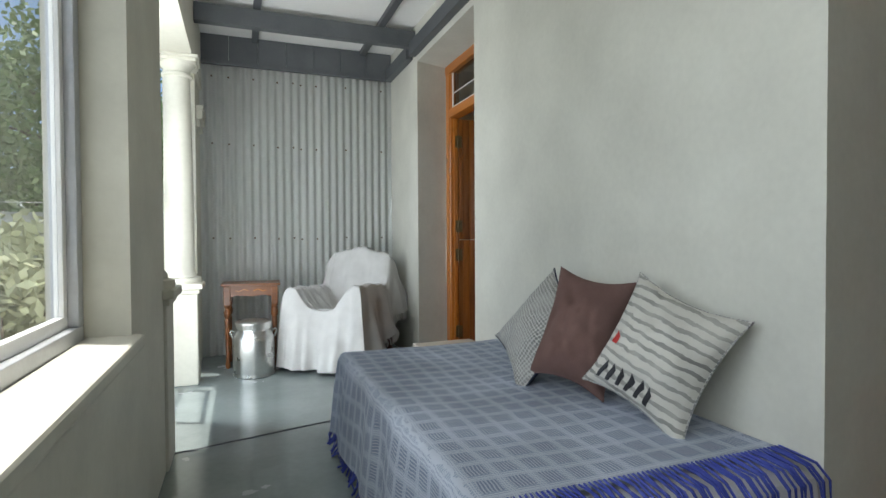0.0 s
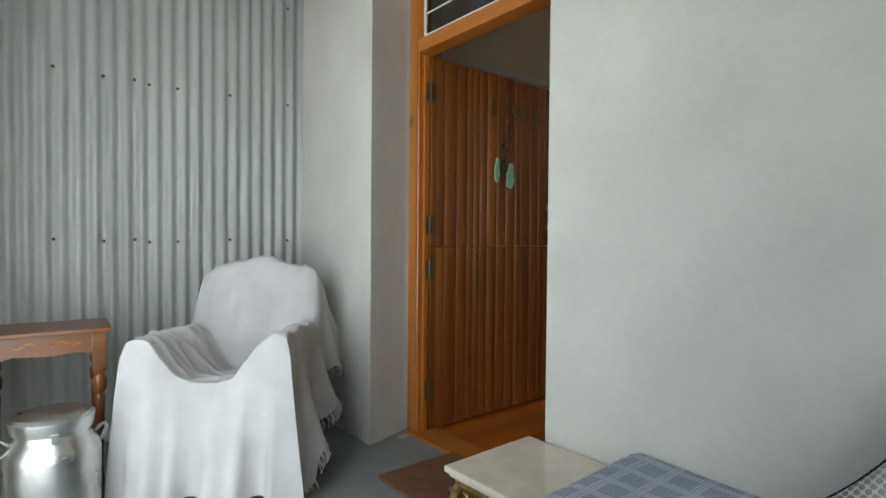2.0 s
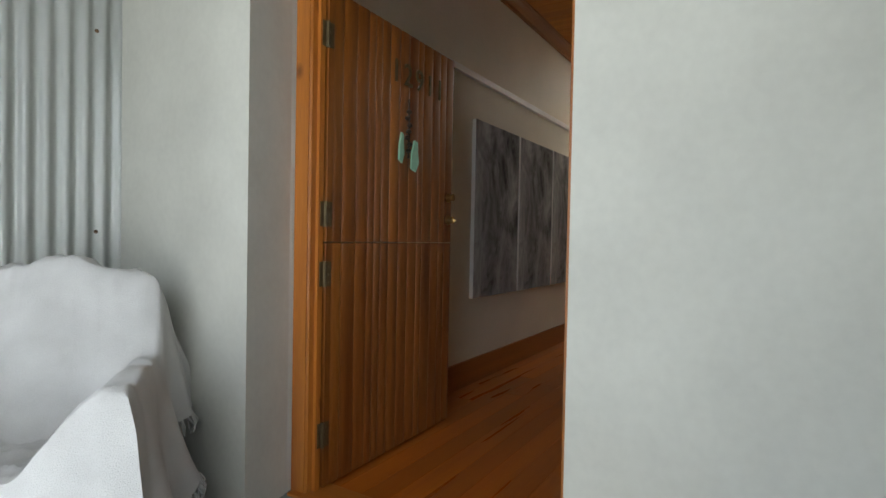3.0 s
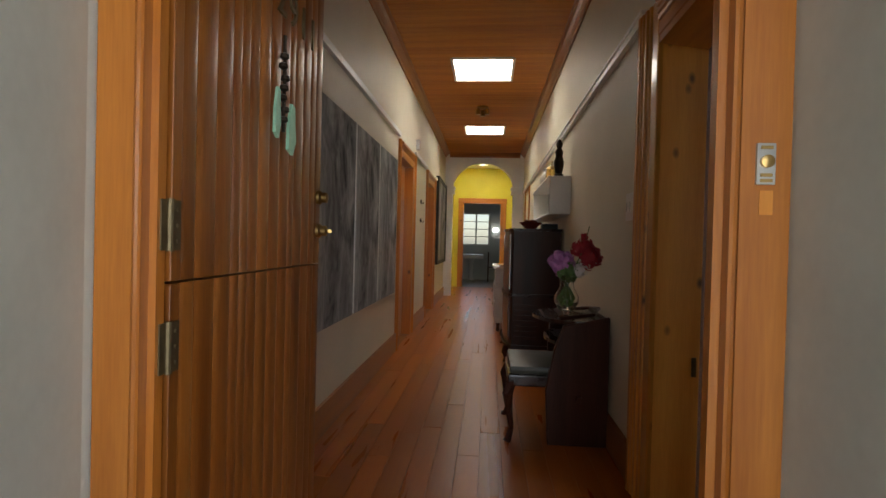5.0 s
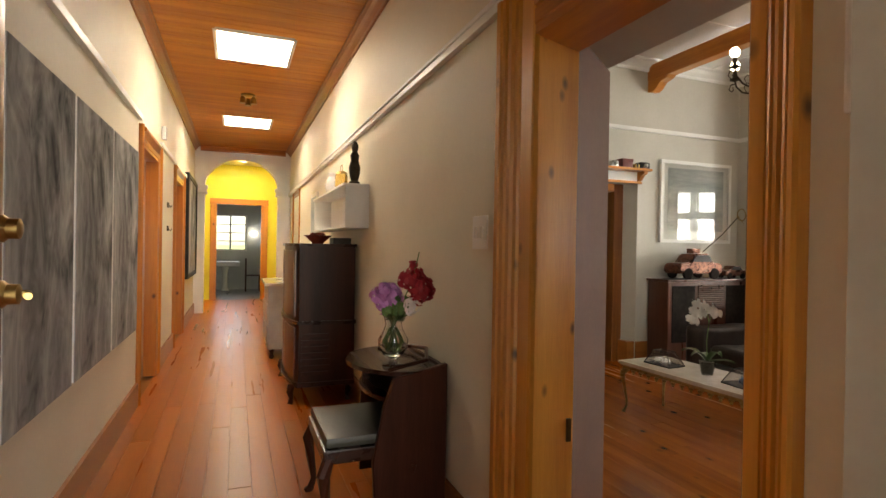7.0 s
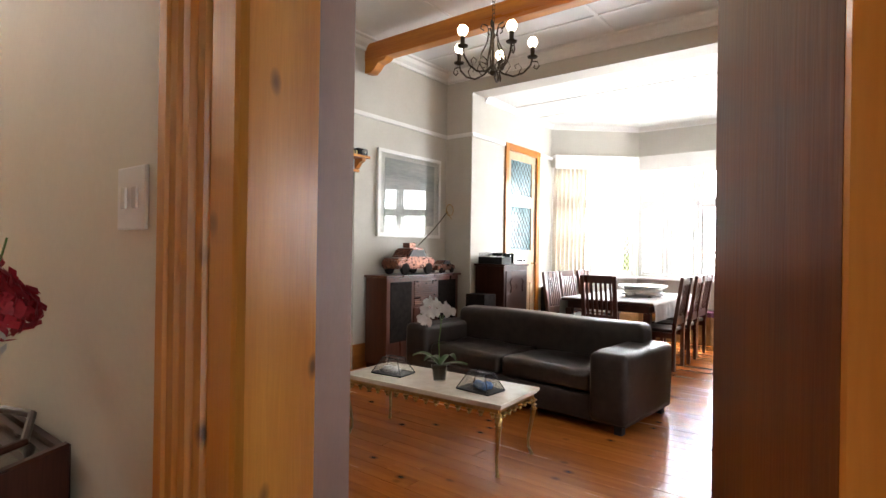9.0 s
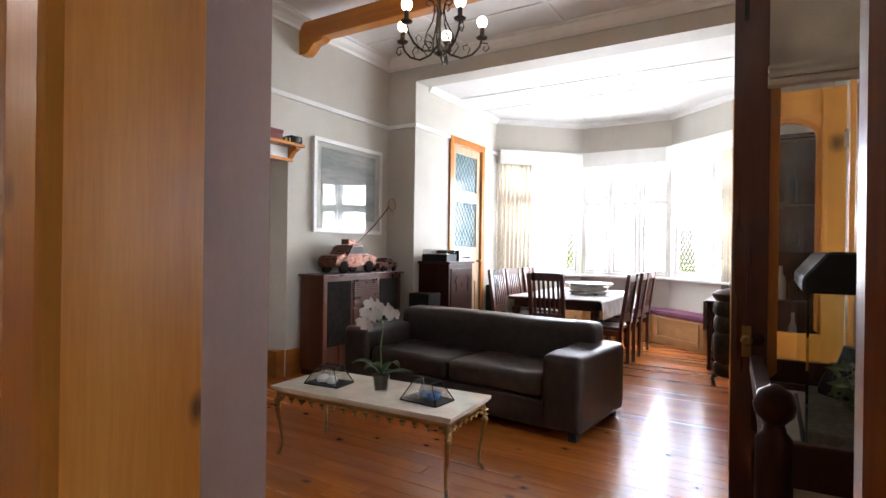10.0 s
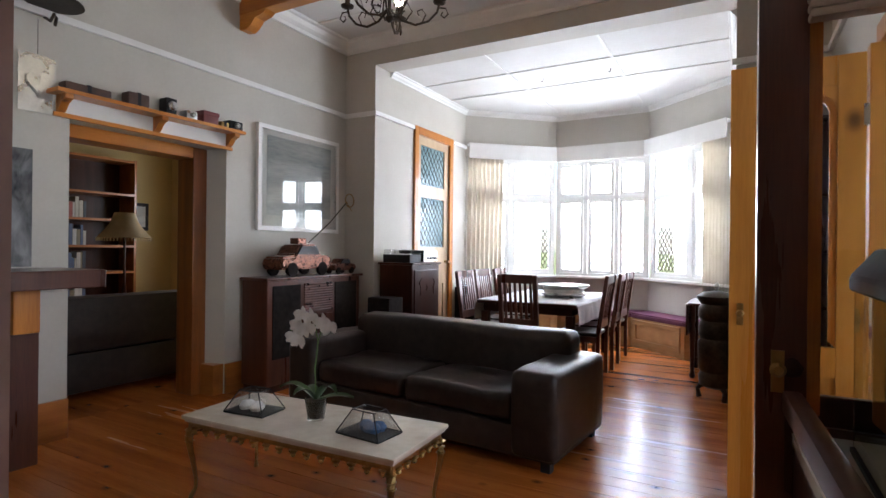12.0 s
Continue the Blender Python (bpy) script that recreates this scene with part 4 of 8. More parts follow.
# ---- veranda things ----
def checked_cloth(name, dark, mid, light, cell, line, thread):
    """A woven check: darker squares, pale double lines and fine thread stripes."""
    m = bpy.data.materials.new(name)
    m.use_nodes = True
    n, lk = m.node_tree.nodes, m.node_tree.links
    b = n["Principled BSDF"]
    b.inputs["Roughness"].default_value, b.inputs["Specular IOR Level"].default_value = 0.95, 0.15
    tc, nz, va = n.new("ShaderNodeTexCoord"), n.new("ShaderNodeTexNoise"), n.new("ShaderNodeMix")
    nz.inputs["Scale"].default_value = 14
    sx = n.new("ShaderNodeSeparateXYZ")
    va.data_type = "VECTOR"
    va.inputs["Factor"].default_value = 0.012
    lk.new(tc.outputs["Object"], nz.inputs["Vector"])
    lk.new(tc.outputs["Object"], va.inputs["A"])
    lk.new(nz.outputs["Color"], va.inputs["B"])
    lk.new(va.outputs["Result"], sx.inputs[0])

    def op(kind, a, bb=None):
        q = n.new("ShaderNodeMath")
        q.operation = kind
        for i, v in enumerate((a, bb)):
            if v is None:
                continue
            if isinstance(v, (int, float)):
                q.inputs[i].default_value = v
            else:
                lk.new(v, q.inputs[i])
        return q.outputs[0]
    # the hanging sides carry the pattern on by their height
    ux = op("SUBTRACT", sx.outputs[0], sx.outputs[2])
    uy = op("ADD", sx.outputs[1], op("MULTIPLY", sx.outputs[2], 0.0))
    fx, fy = op("FRACT", op("DIVIDE", op("ADD", ux, 50), cell)), op("FRACT", op("DIVIDE", op("ADD", uy, 50), cell))
    square = op("MULTIPLY", op("MULTIPLY", op("GREATER_THAN", fx, 0.2), op("LESS_THAN", fx, 0.86)), op("MULTIPLY", op("GREATER_THAN", fy, 0.2), op("LESS_THAN", fy, 0.86)))
    rim = op("MULTIPLY", op("MULTIPLY", op("GREATER_THAN", fx, 0.3), op("LESS_THAN", fx, 0.76)), op("MULTIPLY", op("GREATER_THAN", fy, 0.3), op("LESS_THAN", fy, 0.76)))
    t1 = op("FRACT", op("MULTIPLY", op("ADD", ux, 50), thread))
    t2 = op("FRACT", op("MULTIPLY", op("ADD", uy, 50), thread))
    strp = op("ADD", op("MULTIPLY", op("GREATER_THAN", t1, 0.55), square), op("MULTIPLY", op("GREATER_THAN", t2, 0.6), op("SUBTRACT", 1.0, square)))
    lines = 0.0
    for f in (fx, fy):
        for mid_, half in ((0.03, 0.022), (0.115, 0.018), (0.95, 0.016)):
            lines = op("MAXIMUM", op("LESS_THAN", op("ABSOLUTE", op("SUBTRACT", f, mid_)), half), lines)
    c1, c2, c3 = n.new("ShaderNodeMix"), n.new("ShaderNodeMix"), n.new("ShaderNodeMix")
    for c in (c1, c2, c3):
        c.data_type = "RGBA"
    c1.inputs["A"].default_value, c1.inputs["B"].default_value = (*mid, 1), (*dark, 1)
    lk.new(op("MULTIPLY", square, 0.8), c1.inputs["Factor"])
    lk.new(c1.outputs["Result"], c2.inputs["A"])
    c2.inputs["B"].default_value = (*light, 1)
    lk.new(op("MAXIMUM", op("MULTIPLY", strp, line * 0.85), op("MULTIPLY", lines, line)), c2.inputs["Factor"])
    big = n.new("ShaderNodeTexNoise")
    big.inputs["Scale"].default_value = 2.2
    lk.new(tc.outputs["Object"], big.inputs["Vector"])
    hs, mr = n.new("ShaderNodeHueSaturation"), n.new("ShaderNodeMapRange")
    mr.inputs["From Min"].default_value, mr.inputs["From Max"].default_value = 0.3, 0.7
    mr.inputs["To Min"].default_value, mr.inputs["To Max"].default_value = 0.8, 1.2
    lk.new(big.outputs[0], mr.inputs["Value"])
    lk.new(mr.outputs[0], hs.inputs["Value"])
    lk.new(c2.outputs["Result"], hs.inputs["Color"])
    lk.new(hs.outputs[0], b.inputs["Base Color"])
    bp = n.new("ShaderNodeBump")
    bp.inputs["Strength"].default_value, bp.inputs["Distance"].default_value = 0.35, 0.004
    lk.new(strp, bp.inputs["Height"])
    lk.new(bp.outputs[0], b.inputs["Normal"])
    return m


def striped_cloth(name, base, bar, scale, width, direction="X", distort=2.0, dots=False):
    m = weave(name, tuple(c * 0.85 for c in base), base, 260)
    n, lk = m.node_tree.nodes, m.node_tree.links
    b, hsv = n["Principled BSDF"], next(q for q in n if q.bl_idname == "ShaderNodeHueSaturation")
    tc = next(q for q in n if q.bl_idname == "ShaderNodeTexCoord")
    if dots:
        wv = n.new("ShaderNodeTexVoronoi")
        wv.inputs["Scale"].default_value = scale
        wv.inputs["Randomness"].default_value = 0.1
        wv.voronoi_dimensions = "2D"
        out = wv.outputs["Distance"]
    else:
        wv = n.new("ShaderNodeTexWave")
        wv.bands_direction = direction
        wv.inputs["Scale"].default_value, wv.inputs["Distortion"].default_value = scale, distort
        wv.inputs["Detail"].default_value, wv.inputs["Detail Scale"].default_value = 3, 2.5
        out = wv.outputs["Fac"]
    turn = n.new("ShaderNodeMapping")
    turn.inputs["Rotation"].default_value = (radians(90), 0, 0)
    lk.new(tc.outputs["Object"], turn.inputs[0])
    lk.new((turn.outputs[0] if dots else tc.outputs["Object"]), wv.inputs["Vector"])
    g, mx, nz, mu = n.new("ShaderNodeMath"), n.new("ShaderNodeMix"), n.new("ShaderNodeTexNoise"), n.new("ShaderNodeMath")
    g.operation, g.inputs[1].default_value = "LESS_THAN", width
    lk.new(out, g.inputs[0])
    nz.inputs["Scale"].default_value = 9
    lk.new(tc.outputs["Object"], nz.inputs["Vector"])
    mu.operation = "MULTIPLY"
    lk.new(g.outputs[0], mu.inputs[0])
    lk.new(nz.outputs[0], mu.inputs[1])
    mx.data_type = "RGBA"
    lk.new(mu.outputs[0], mx.inputs["Factor"])
    lk.new(hsv.outputs[0], mx.inputs["A"])
    mx.inputs["B"].default_value = (*bar, 1)
    lk.new(mx.outputs["Result"], b.inputs["Base Color"])
    return m


M["coverlet"] = checked_cloth("blue_woven_coverlet", (0.19, 0.22, 0.3), (0.3, 0.34, 0.42), (0.6, 0.63, 0.67), 0.094, 0.6, 95)
M["indigo"] = weave("indigo_fringe", (0.03, 0.04, 0.2), (0.07, 0.09, 0.36), 200)
M["sheet"] = weave("white_bed_sheet", (0.6, 0.58, 0.56), (0.74, 0.72, 0.7), 200)
M["brown_cloth"] = weave("brown_cushion_cloth", (0.13, 0.075, 0.065), (0.19, 0.115, 0.1), 250)
M["stripe_cloth"] = striped_cloth("off_white_striped_cushion", (0.6, 0.58, 0.52), (0.07, 0.07, 0.07), 8.5, 0.28, "Z", 2.2)
M["dot_cloth"] = striped_cloth("black_and_cream_patterned_cushion", (0.55, 0.54, 0.5), (0.06, 0.06, 0.07), 70, 0.42, dots=True)
M["navy"] = weave("navy_cushion_back", (0.012, 0.015, 0.03), (0.03, 0.035, 0.06), 200)

bed = thing("daybed", "single daybed under a blue woven check coverlet against the wall", "bed", 0, 0, 0)
block("base", (0.7, 1.57, 1.2, 3.05, 0.1, 0.3), M["dark_wood"], bed, bevel=0.01)
bm = bmesh.new()
cuboid(bm, 0.62, 1.59, 1.06, 3.1, 0.3, 0.475, 0.05)
part("mattress", bm, M["sheet"], bed, smooth=True)
for x in (0.74, 1.5):
    for y in (1.26, 2.98):
        block("leg", (x - 0.025, x + 0.025, y - 0.025, y + 0.025, 0, 0.12), M["dark_wood"], bed)


def cover_at(u, v):
    """Coverlet: u from the wall over the long side to the floor, v along the bed and over its far end."""
    s, q = u * 1.46, v * 2.4
    x = 1.592 - min(s, 1.0)
    drop_x = max(0, s - 1.0)
    y = 1.19 + min(q, 1.92)
    drop_y = max(0, q - 1.92)
    z = 0.505 - 0.012 * (1 - abs(2 * u - 0.7)) + 0.006 * noise.noise((x * 4, y * 4, 0))
    r = 0.03
    sk = 0.012 * math.sin(q * 13 + 2 * noise.noise((q * 2, 1, 0))) * min(1, drop_x * 6)
    x -= min(drop_x, r) * 0.6 + drop_x * 0.1 + sk
    y += min(drop_y, r) * 0.6 + drop_y * 0.1 + 0.02 * math.sin(s * 11) * min(1, drop_y * 6)
    z -= drop_x + drop_y * (1 if drop_x < 0.02 else 0.6)
    return (x, y, max(z, 0.03))


bm = bmesh.new()
sheet(bm, 56, 72, cover_at)
bmesh.ops.delete(bm, geom=[fc for fc in bm.faces if fc.calc_center_median().y > 3.13 and fc.calc_center_median().x < 0.585], context="FACES")
bmesh.ops.recalc_face_normals(bm, faces=bm.faces)
part("coverlet", bm, M["coverlet"], bed, "blue and grey woven check coverlet", smooth=True)
bm = bmesh.new()
rng = random.Random(8)
for i in range(64):
    x = 0.6 + 0.99 * i / 63
    r = [rng.uniform(-0.012, 0.012) for _ in range(3)]
    tube(bm, [(x, 1.2, 0.507), (x + r[0], 1.15, 0.503), (x + r[0] + r[1], 1.09, 0.494), (x + r[0] + r[1], 1.052, 0.46), (x + r[0] + r[1] + r[2], 1.045, 0.38)], [0.003, 0.0045, 0.0045, 0.004, 0.002], 5)
for i in range(64):
    y = 1.3 + 1.85 * i / 63
    x0 = 0.54
    tube(bm, [(x0, y, 0.06), (x0 - 0.015 + rng.uniform(-.012, .012), y + rng.uniform(-.02, .02), 0.03), (x0 - 0.03 + rng.uniform(-.02, .02), y + rng.uniform(-.03, .03), 0.008)], 0.005, 4)
tagged(part("fringe", bm, M["indigo"], bed, "indigo blue tasselled fringe", smooth=True), kind="stuff")


def cushion(name, label, w, h, t, m4, front, back, group="cushions on the daybed"):
    c = thing(name, label, "cushion", 0, 0, 0, 0, group)
    c.matrix_basis = m4
    for sgn, mt, nm in ((-1, front, "front"), (1, back, "back")):
        bm = bmesh.new()

        def at(u, v):
            a, b = 2 * u - 1, 2 * v - 1
            f = (max(0, 1 - a ** 2) ** 0.55) * (max(0, 1 - b ** 2) ** 0.55)
            wr = 0.1 * noise.noise((a * 2.2, b * 2.2, w * 9)) + 0.05 * noise.noise((a * 5, b * 5, w * 5)) - 0.015 * (1 - abs(noise.noise((a * 1.6 + b, b * 1.4 - a, h * 7)))) ** 8
            return (w / 2 * a * (1 - 0.16 * (1 - b * b)), sgn * (t / 2 * f * (1 + wr * 3) + 0.002), h / 2 * b * (1 - 0.16 * (1 - a * a)))
        sheet(bm, 34, 34, at)
        bmesh.ops.recalc_face_normals(bm, faces=bm.faces)
        part(nm, bm, mt, c, smooth=True)
    bm = bmesh.new()
    loop = []
    for k in range(4):
        for i in range(12):
            s = -1 + 2 * i / 12
            a, b = ((s, -1), (1, s), (-s, 1), (-1, -s))[k]
            loop.append((w / 2 * a * (1 - 0.16 * (1 - b * b)), 0, h / 2 * b * (1 - 0.16 * (1 - a * a))))
    tube(bm, loop + loop[:1], 0.004, 5)
    part("piping", bm, back, c, smooth=True)
    return c


STRIPED = cushion("cushion", "off-white striped cushion with dark brush lines", 0.46, 0.47, 0.2, pose(1.43, 1.53, 0.735, -22, 17, -82), M["stripe_cloth"], M["dot_cloth"])
M["red_print"] = weave("red_cushion_print", (0.4, 0.03, 0.03), (0.55, 0.06, 0.05), 250)
M["black_print"] = weave("black_cushion_print", (0.03, 0.03, 0.035), (0.06, 0.06, 0.065), 250)


def motif(parent, name, w, h, t, spots, mat_, label):
    """Printed shapes that follow the swell of a cushion's front."""
    bm = bmesh.new()
    for a0, a1, b0, b1, lean in spots:
        def on(u, v):
            a, b = a0 + (a1 - a0) * u + lean * v, b0 + (b1 - b0) * v * (1 - 0.35 * u)
            f = (max(0, 1 - a ** 2) ** 0.55) * (max(0, 1 - b ** 2) ** 0.55)
            wr = 0.1 * noise.noise((a * 2.2, b * 2.2, w * 9)) + 0.05 * noise.noise((a * 5, b * 5, w * 5)) - 0.015 * (1 - abs(noise.noise((a * 1.6 + b, b * 1.4 - a, h * 7)))) ** 8
            return (w / 2 * a * (1 - 0.16 * (1 - b * b)), -(t / 2 * f * (1 + wr * 3) + 0.0045), h / 2 * b * (1 - 0.16 * (1 - a * a)))
        sheet(bm, 10, 6, on)
    part(name, bm, mat_, parent, label, smooth=True)


motif(STRIPED, "red_motif", 0.46, 0.47, 0.2, [(-0.78, -0.6, -0.2, 0.02, 0.05)], M["red_print"], "red printed bird motif")
for k in range(6):
    BAR = (-0.7 + 0.2 * k, -0.62 + 0.2 * k, -0.86, -0.5, 0.1)
    motif(STRIPED, "printed_bar", 0.46, 0.47, 0.2, [BAR], M["black_print"], "")
cushion("cushion", "plain dusty brown cushion", 0.37, 0.5, 0.2, pose(1.4, 1.95, 0.755, -20, 8, -66), M["brown_cloth"], M["brown_cloth"])
cushion("cushion", "black and cream patterned cushion with a navy back", 0.49, 0.47, 0.17, pose(1.35, 2.22, 0.715, -34, 24, -104), M["dot_cloth"], M["navy"])

# draped armchair
arm = thing("armchair", "armchair draped with a fringed white cotton throw in the corner", "armchair", 0.98, 5.03, 0, -38)


def step(v, lo, hi):
    k = min(1, max(0, (v - lo) / (hi - lo)))
    return k * k * (3 - 2 * k)


def chair_height(a, b):
    """Seat, arms and back under the cloth; a across from -1 to 1, b from the front (-1) to the back (1)."""
    back = 1.06 - 0.085 * abs(a) - 0.25 * max(0, abs(a) - 0.88)
    arms = 0.69 + 0.03 * (a > 0) - 0.02 * b
    seat = 0.46 - 0.07 * b
    z = seat + (arms - seat) * step(abs(a), 0.2, 0.88)
    return z + (back - z) * step(b, 0.42, 0.8)


def drape_at(u, v):
    a, b = (2 * u - 1) * 1.75, (2 * v - 1) * 1.7
    ca, cb = max(-1, min(1, a)), max(-1, min(1, b))
    ex, ey = abs(a) - abs(ca), abs(b) - abs(cb)
    e = min(math.hypot(ex, ey) / 0.72, 1.0)
    z = chair_height(ca, cb)
    x, y = 0.355 * ca * (1 - 0.1 * max(0, cb)), -0.05 + 0.41 * cb
    run = ca if ey > ex else cb
    wave = math.sin(7.5 * run + 2.2 * noise.noise((run * 1.3, a * 0.3, 4))) + 0.5 * math.sin(17 * run + 3 * noise.noise((run * 2, 0, 8)))
    pleat = math.copysign(abs(wave) ** 0.7, wave)
    out = 0.075 * e + 0.045 * pleat * e ** 1.7 + 0.012 * min(1, e * 8)
    if ex > 0:
        x += math.copysign(out, a)
    if ey > 0:
        y += math.copysign(out, b)
    ridge = 1 - abs(noise.noise((a * 2.1 + b * 1.3, b * 2.3 - a * 1.1, 11)))
    drag = 1 - abs(noise.noise((a * 1.2 - b * 2.6, b * 0.9 + a * 1.4, 5)))
    soft = 0.012 * ridge ** 9 + 0.018 * drag ** 10 + 0.014 * noise.noise((a * 2.4, b * 2.2, 1)) + 0.007 * noise.noise((a * 6, b * 5, 2))
    low = 0.015 if b < 0.3 else 0.35
    if a > 0.9 and b > -0.7:
        low = 0.26 + 0.16 * b + 0.03 * math.sin(b * 9)
    z = z * (1 - e) + min(low, z) * e + soft * (1 - e)
    return (x, y, z)


bm = bmesh.new()
gr = sheet(bm, 132, 132, drape_at)
bmesh.ops.smooth_vert(bm, verts=bm.verts, factor=0.5, use_axis_x=True, use_axis_y=True, use_axis_z=True)
edge_pts = [gr[132][j].co.copy() for j in range(34, 126)]
bmesh.ops.recalc_face_normals(bm, faces=bm.faces)
part("throw", bm, M["throw"], arm, "creased white cotton throw", smooth=True)
bm = bmesh.new()
for p in edge_pts:
    for k in range(2):
        q = p + Vector((0, 0.006 * k, 0))
        tube(bm, [q, q + Vector((0.012 + rng.uniform(-.01, .01), rng.uniform(-.01, .01), -0.03)), q + Vector((0.01, rng.uniform(-.015, .015), -0.065))], 0.0035, 4)
tagged(part("fringe", bm, M["throw"], arm, "knotted white fringe", smooth=True), kind="stuff")
bm = bmesh.new()
cuboid(bm, -0.33, 0.33, -0.32, 0.34, 0.2, 0.36, 0.02)
cuboid(bm, -0.24, 0.24, 0.25, 0.31, 0.36, 0.84, 0.02)
for s in (-1, 1):
    cuboid(bm, s * 0.3, s * 0.34, -0.28, 0.28, 0.36, 0.54, 0.01)
part("frame", bm, M["dark_wood"], arm)
for x in (-0.3, 0.3):
    for y in (-0.28, 0.3):
        block("leg", (x - 0.022, x + 0.022, y - 0.022, y + 0.022, 0, 0.21), M["dark_wood"], arm, bevel=0.004)

# side table of walnut with turned legs
TURN_LEG = [(0.012, 0), (0.02, 0.012), (0.022, 0.04), (0.014, 0.07), (0.02, 0.085), (0.016, 0.1), (0.02, 0.3), (0.023, 0.42), (0.016, 0.44), (0.028, 0.46), (0.03, 0.5), (0.018, 0.53), (0.026, 0.545), (0.026, 0.56)]


def turned(parent, x, y, prof, mat, name="leg", seg=14):
    bm = bmesh.new()
    lathe(bm, prof, (x, y, 0), seg)
    return part(name, bm, mat, parent, smooth=True)


stool = thing("side_table", "small walnut side table with turned legs", "table", 0.145, 5.26, 0, -3)
for x in (-0.2, 0.2):
    for y in (-0.13, 0.13):
        turned(stool, x, y, TURN_LEG, M["walnut"])
        block("leg_block", (x - 0.028, x + 0.028, y - 0.028, y + 0.028, 0.56, 0.73), M["walnut"], stool, bevel=0.003)
bm = bmesh.new()
for y in (-0.135, 0.135):
    prism(bm, [(-0.172, 0.73), (0.172, 0.73), (0.172, 0.63), (0.12, 0.645), (0.0, 0.635), (-0.12, 0.645), (-0.172, 0.63)], "y", y - 0.01, y + 0.01)
for x in (-0.205, 0.205):
    cuboid(bm, x - 0.01, x + 0.01, -0.102, 0.102, 0.635, 0.73)
part("apron", bm, M["walnut"], stool)
block("tabletop", (-0.25, 0.25, -0.18, 0.18, 0.732, 0.752), M["walnut"], stool, bevel=0.006)
bm = bmesh.new()
for k in (-1, 1):
    tube(bm, [(k * 0.02, -0.147, 0.685), (k * 0.06, -0.147, 0.7), (k * 0.1, -0.147, 0.68), (k * 0.13, -0.147, 0.69)], 0.004, 5)
part("inlay", bm, M["frame_x"], stool)

can = thing("milk_can", "dented aluminium milk can with a lid on the floor", "can", 0.15, 4.83, 0)
bm = bmesh.new()
lathe(bm, [(0.155, 0.0), (0.165, 0.006), (0.166, 0.02), (0.162, 0.03), (0.165, 0.04), (0.166, 0.16), (0.167, 0.3), (0.162, 0.325), (0.135, 0.37), (0.128, 0.385), (0.128, 0.41)], (0, 0, 0), 40)
part("body", bm, M["chrome"], can, smooth=True)
bm = bmesh.new()
lathe(bm, [(0.132, 0.395), (0.14, 0.4), (0.142, 0.42), (0.146, 0.44), (0.146, 0.45), (0.13, 0.462), (0.11, 0.455), (0.09, 0.468), (0.03, 0.47)], (0, 0, 0), 40)
part("lid", bm, M["chrome"], can, smooth=True)
for s in (-1, 1):
    bm = bmesh.new()
    tube(bm, [(s * 0.13, 0, 0.345), (s * 0.165, 0, 0.38), (s * 0.18, 0, 0.385), (s * 0.186, 0, 0.365), (s * 0.166, 0, 0.315)], 0.008, 8)
    part("handle", bm, M["chrome"], can, smooth=True)
block("latch", (-0.012, 0.012, -0.146, -0.135, 0.375, 0.41), M["chrome"], can)


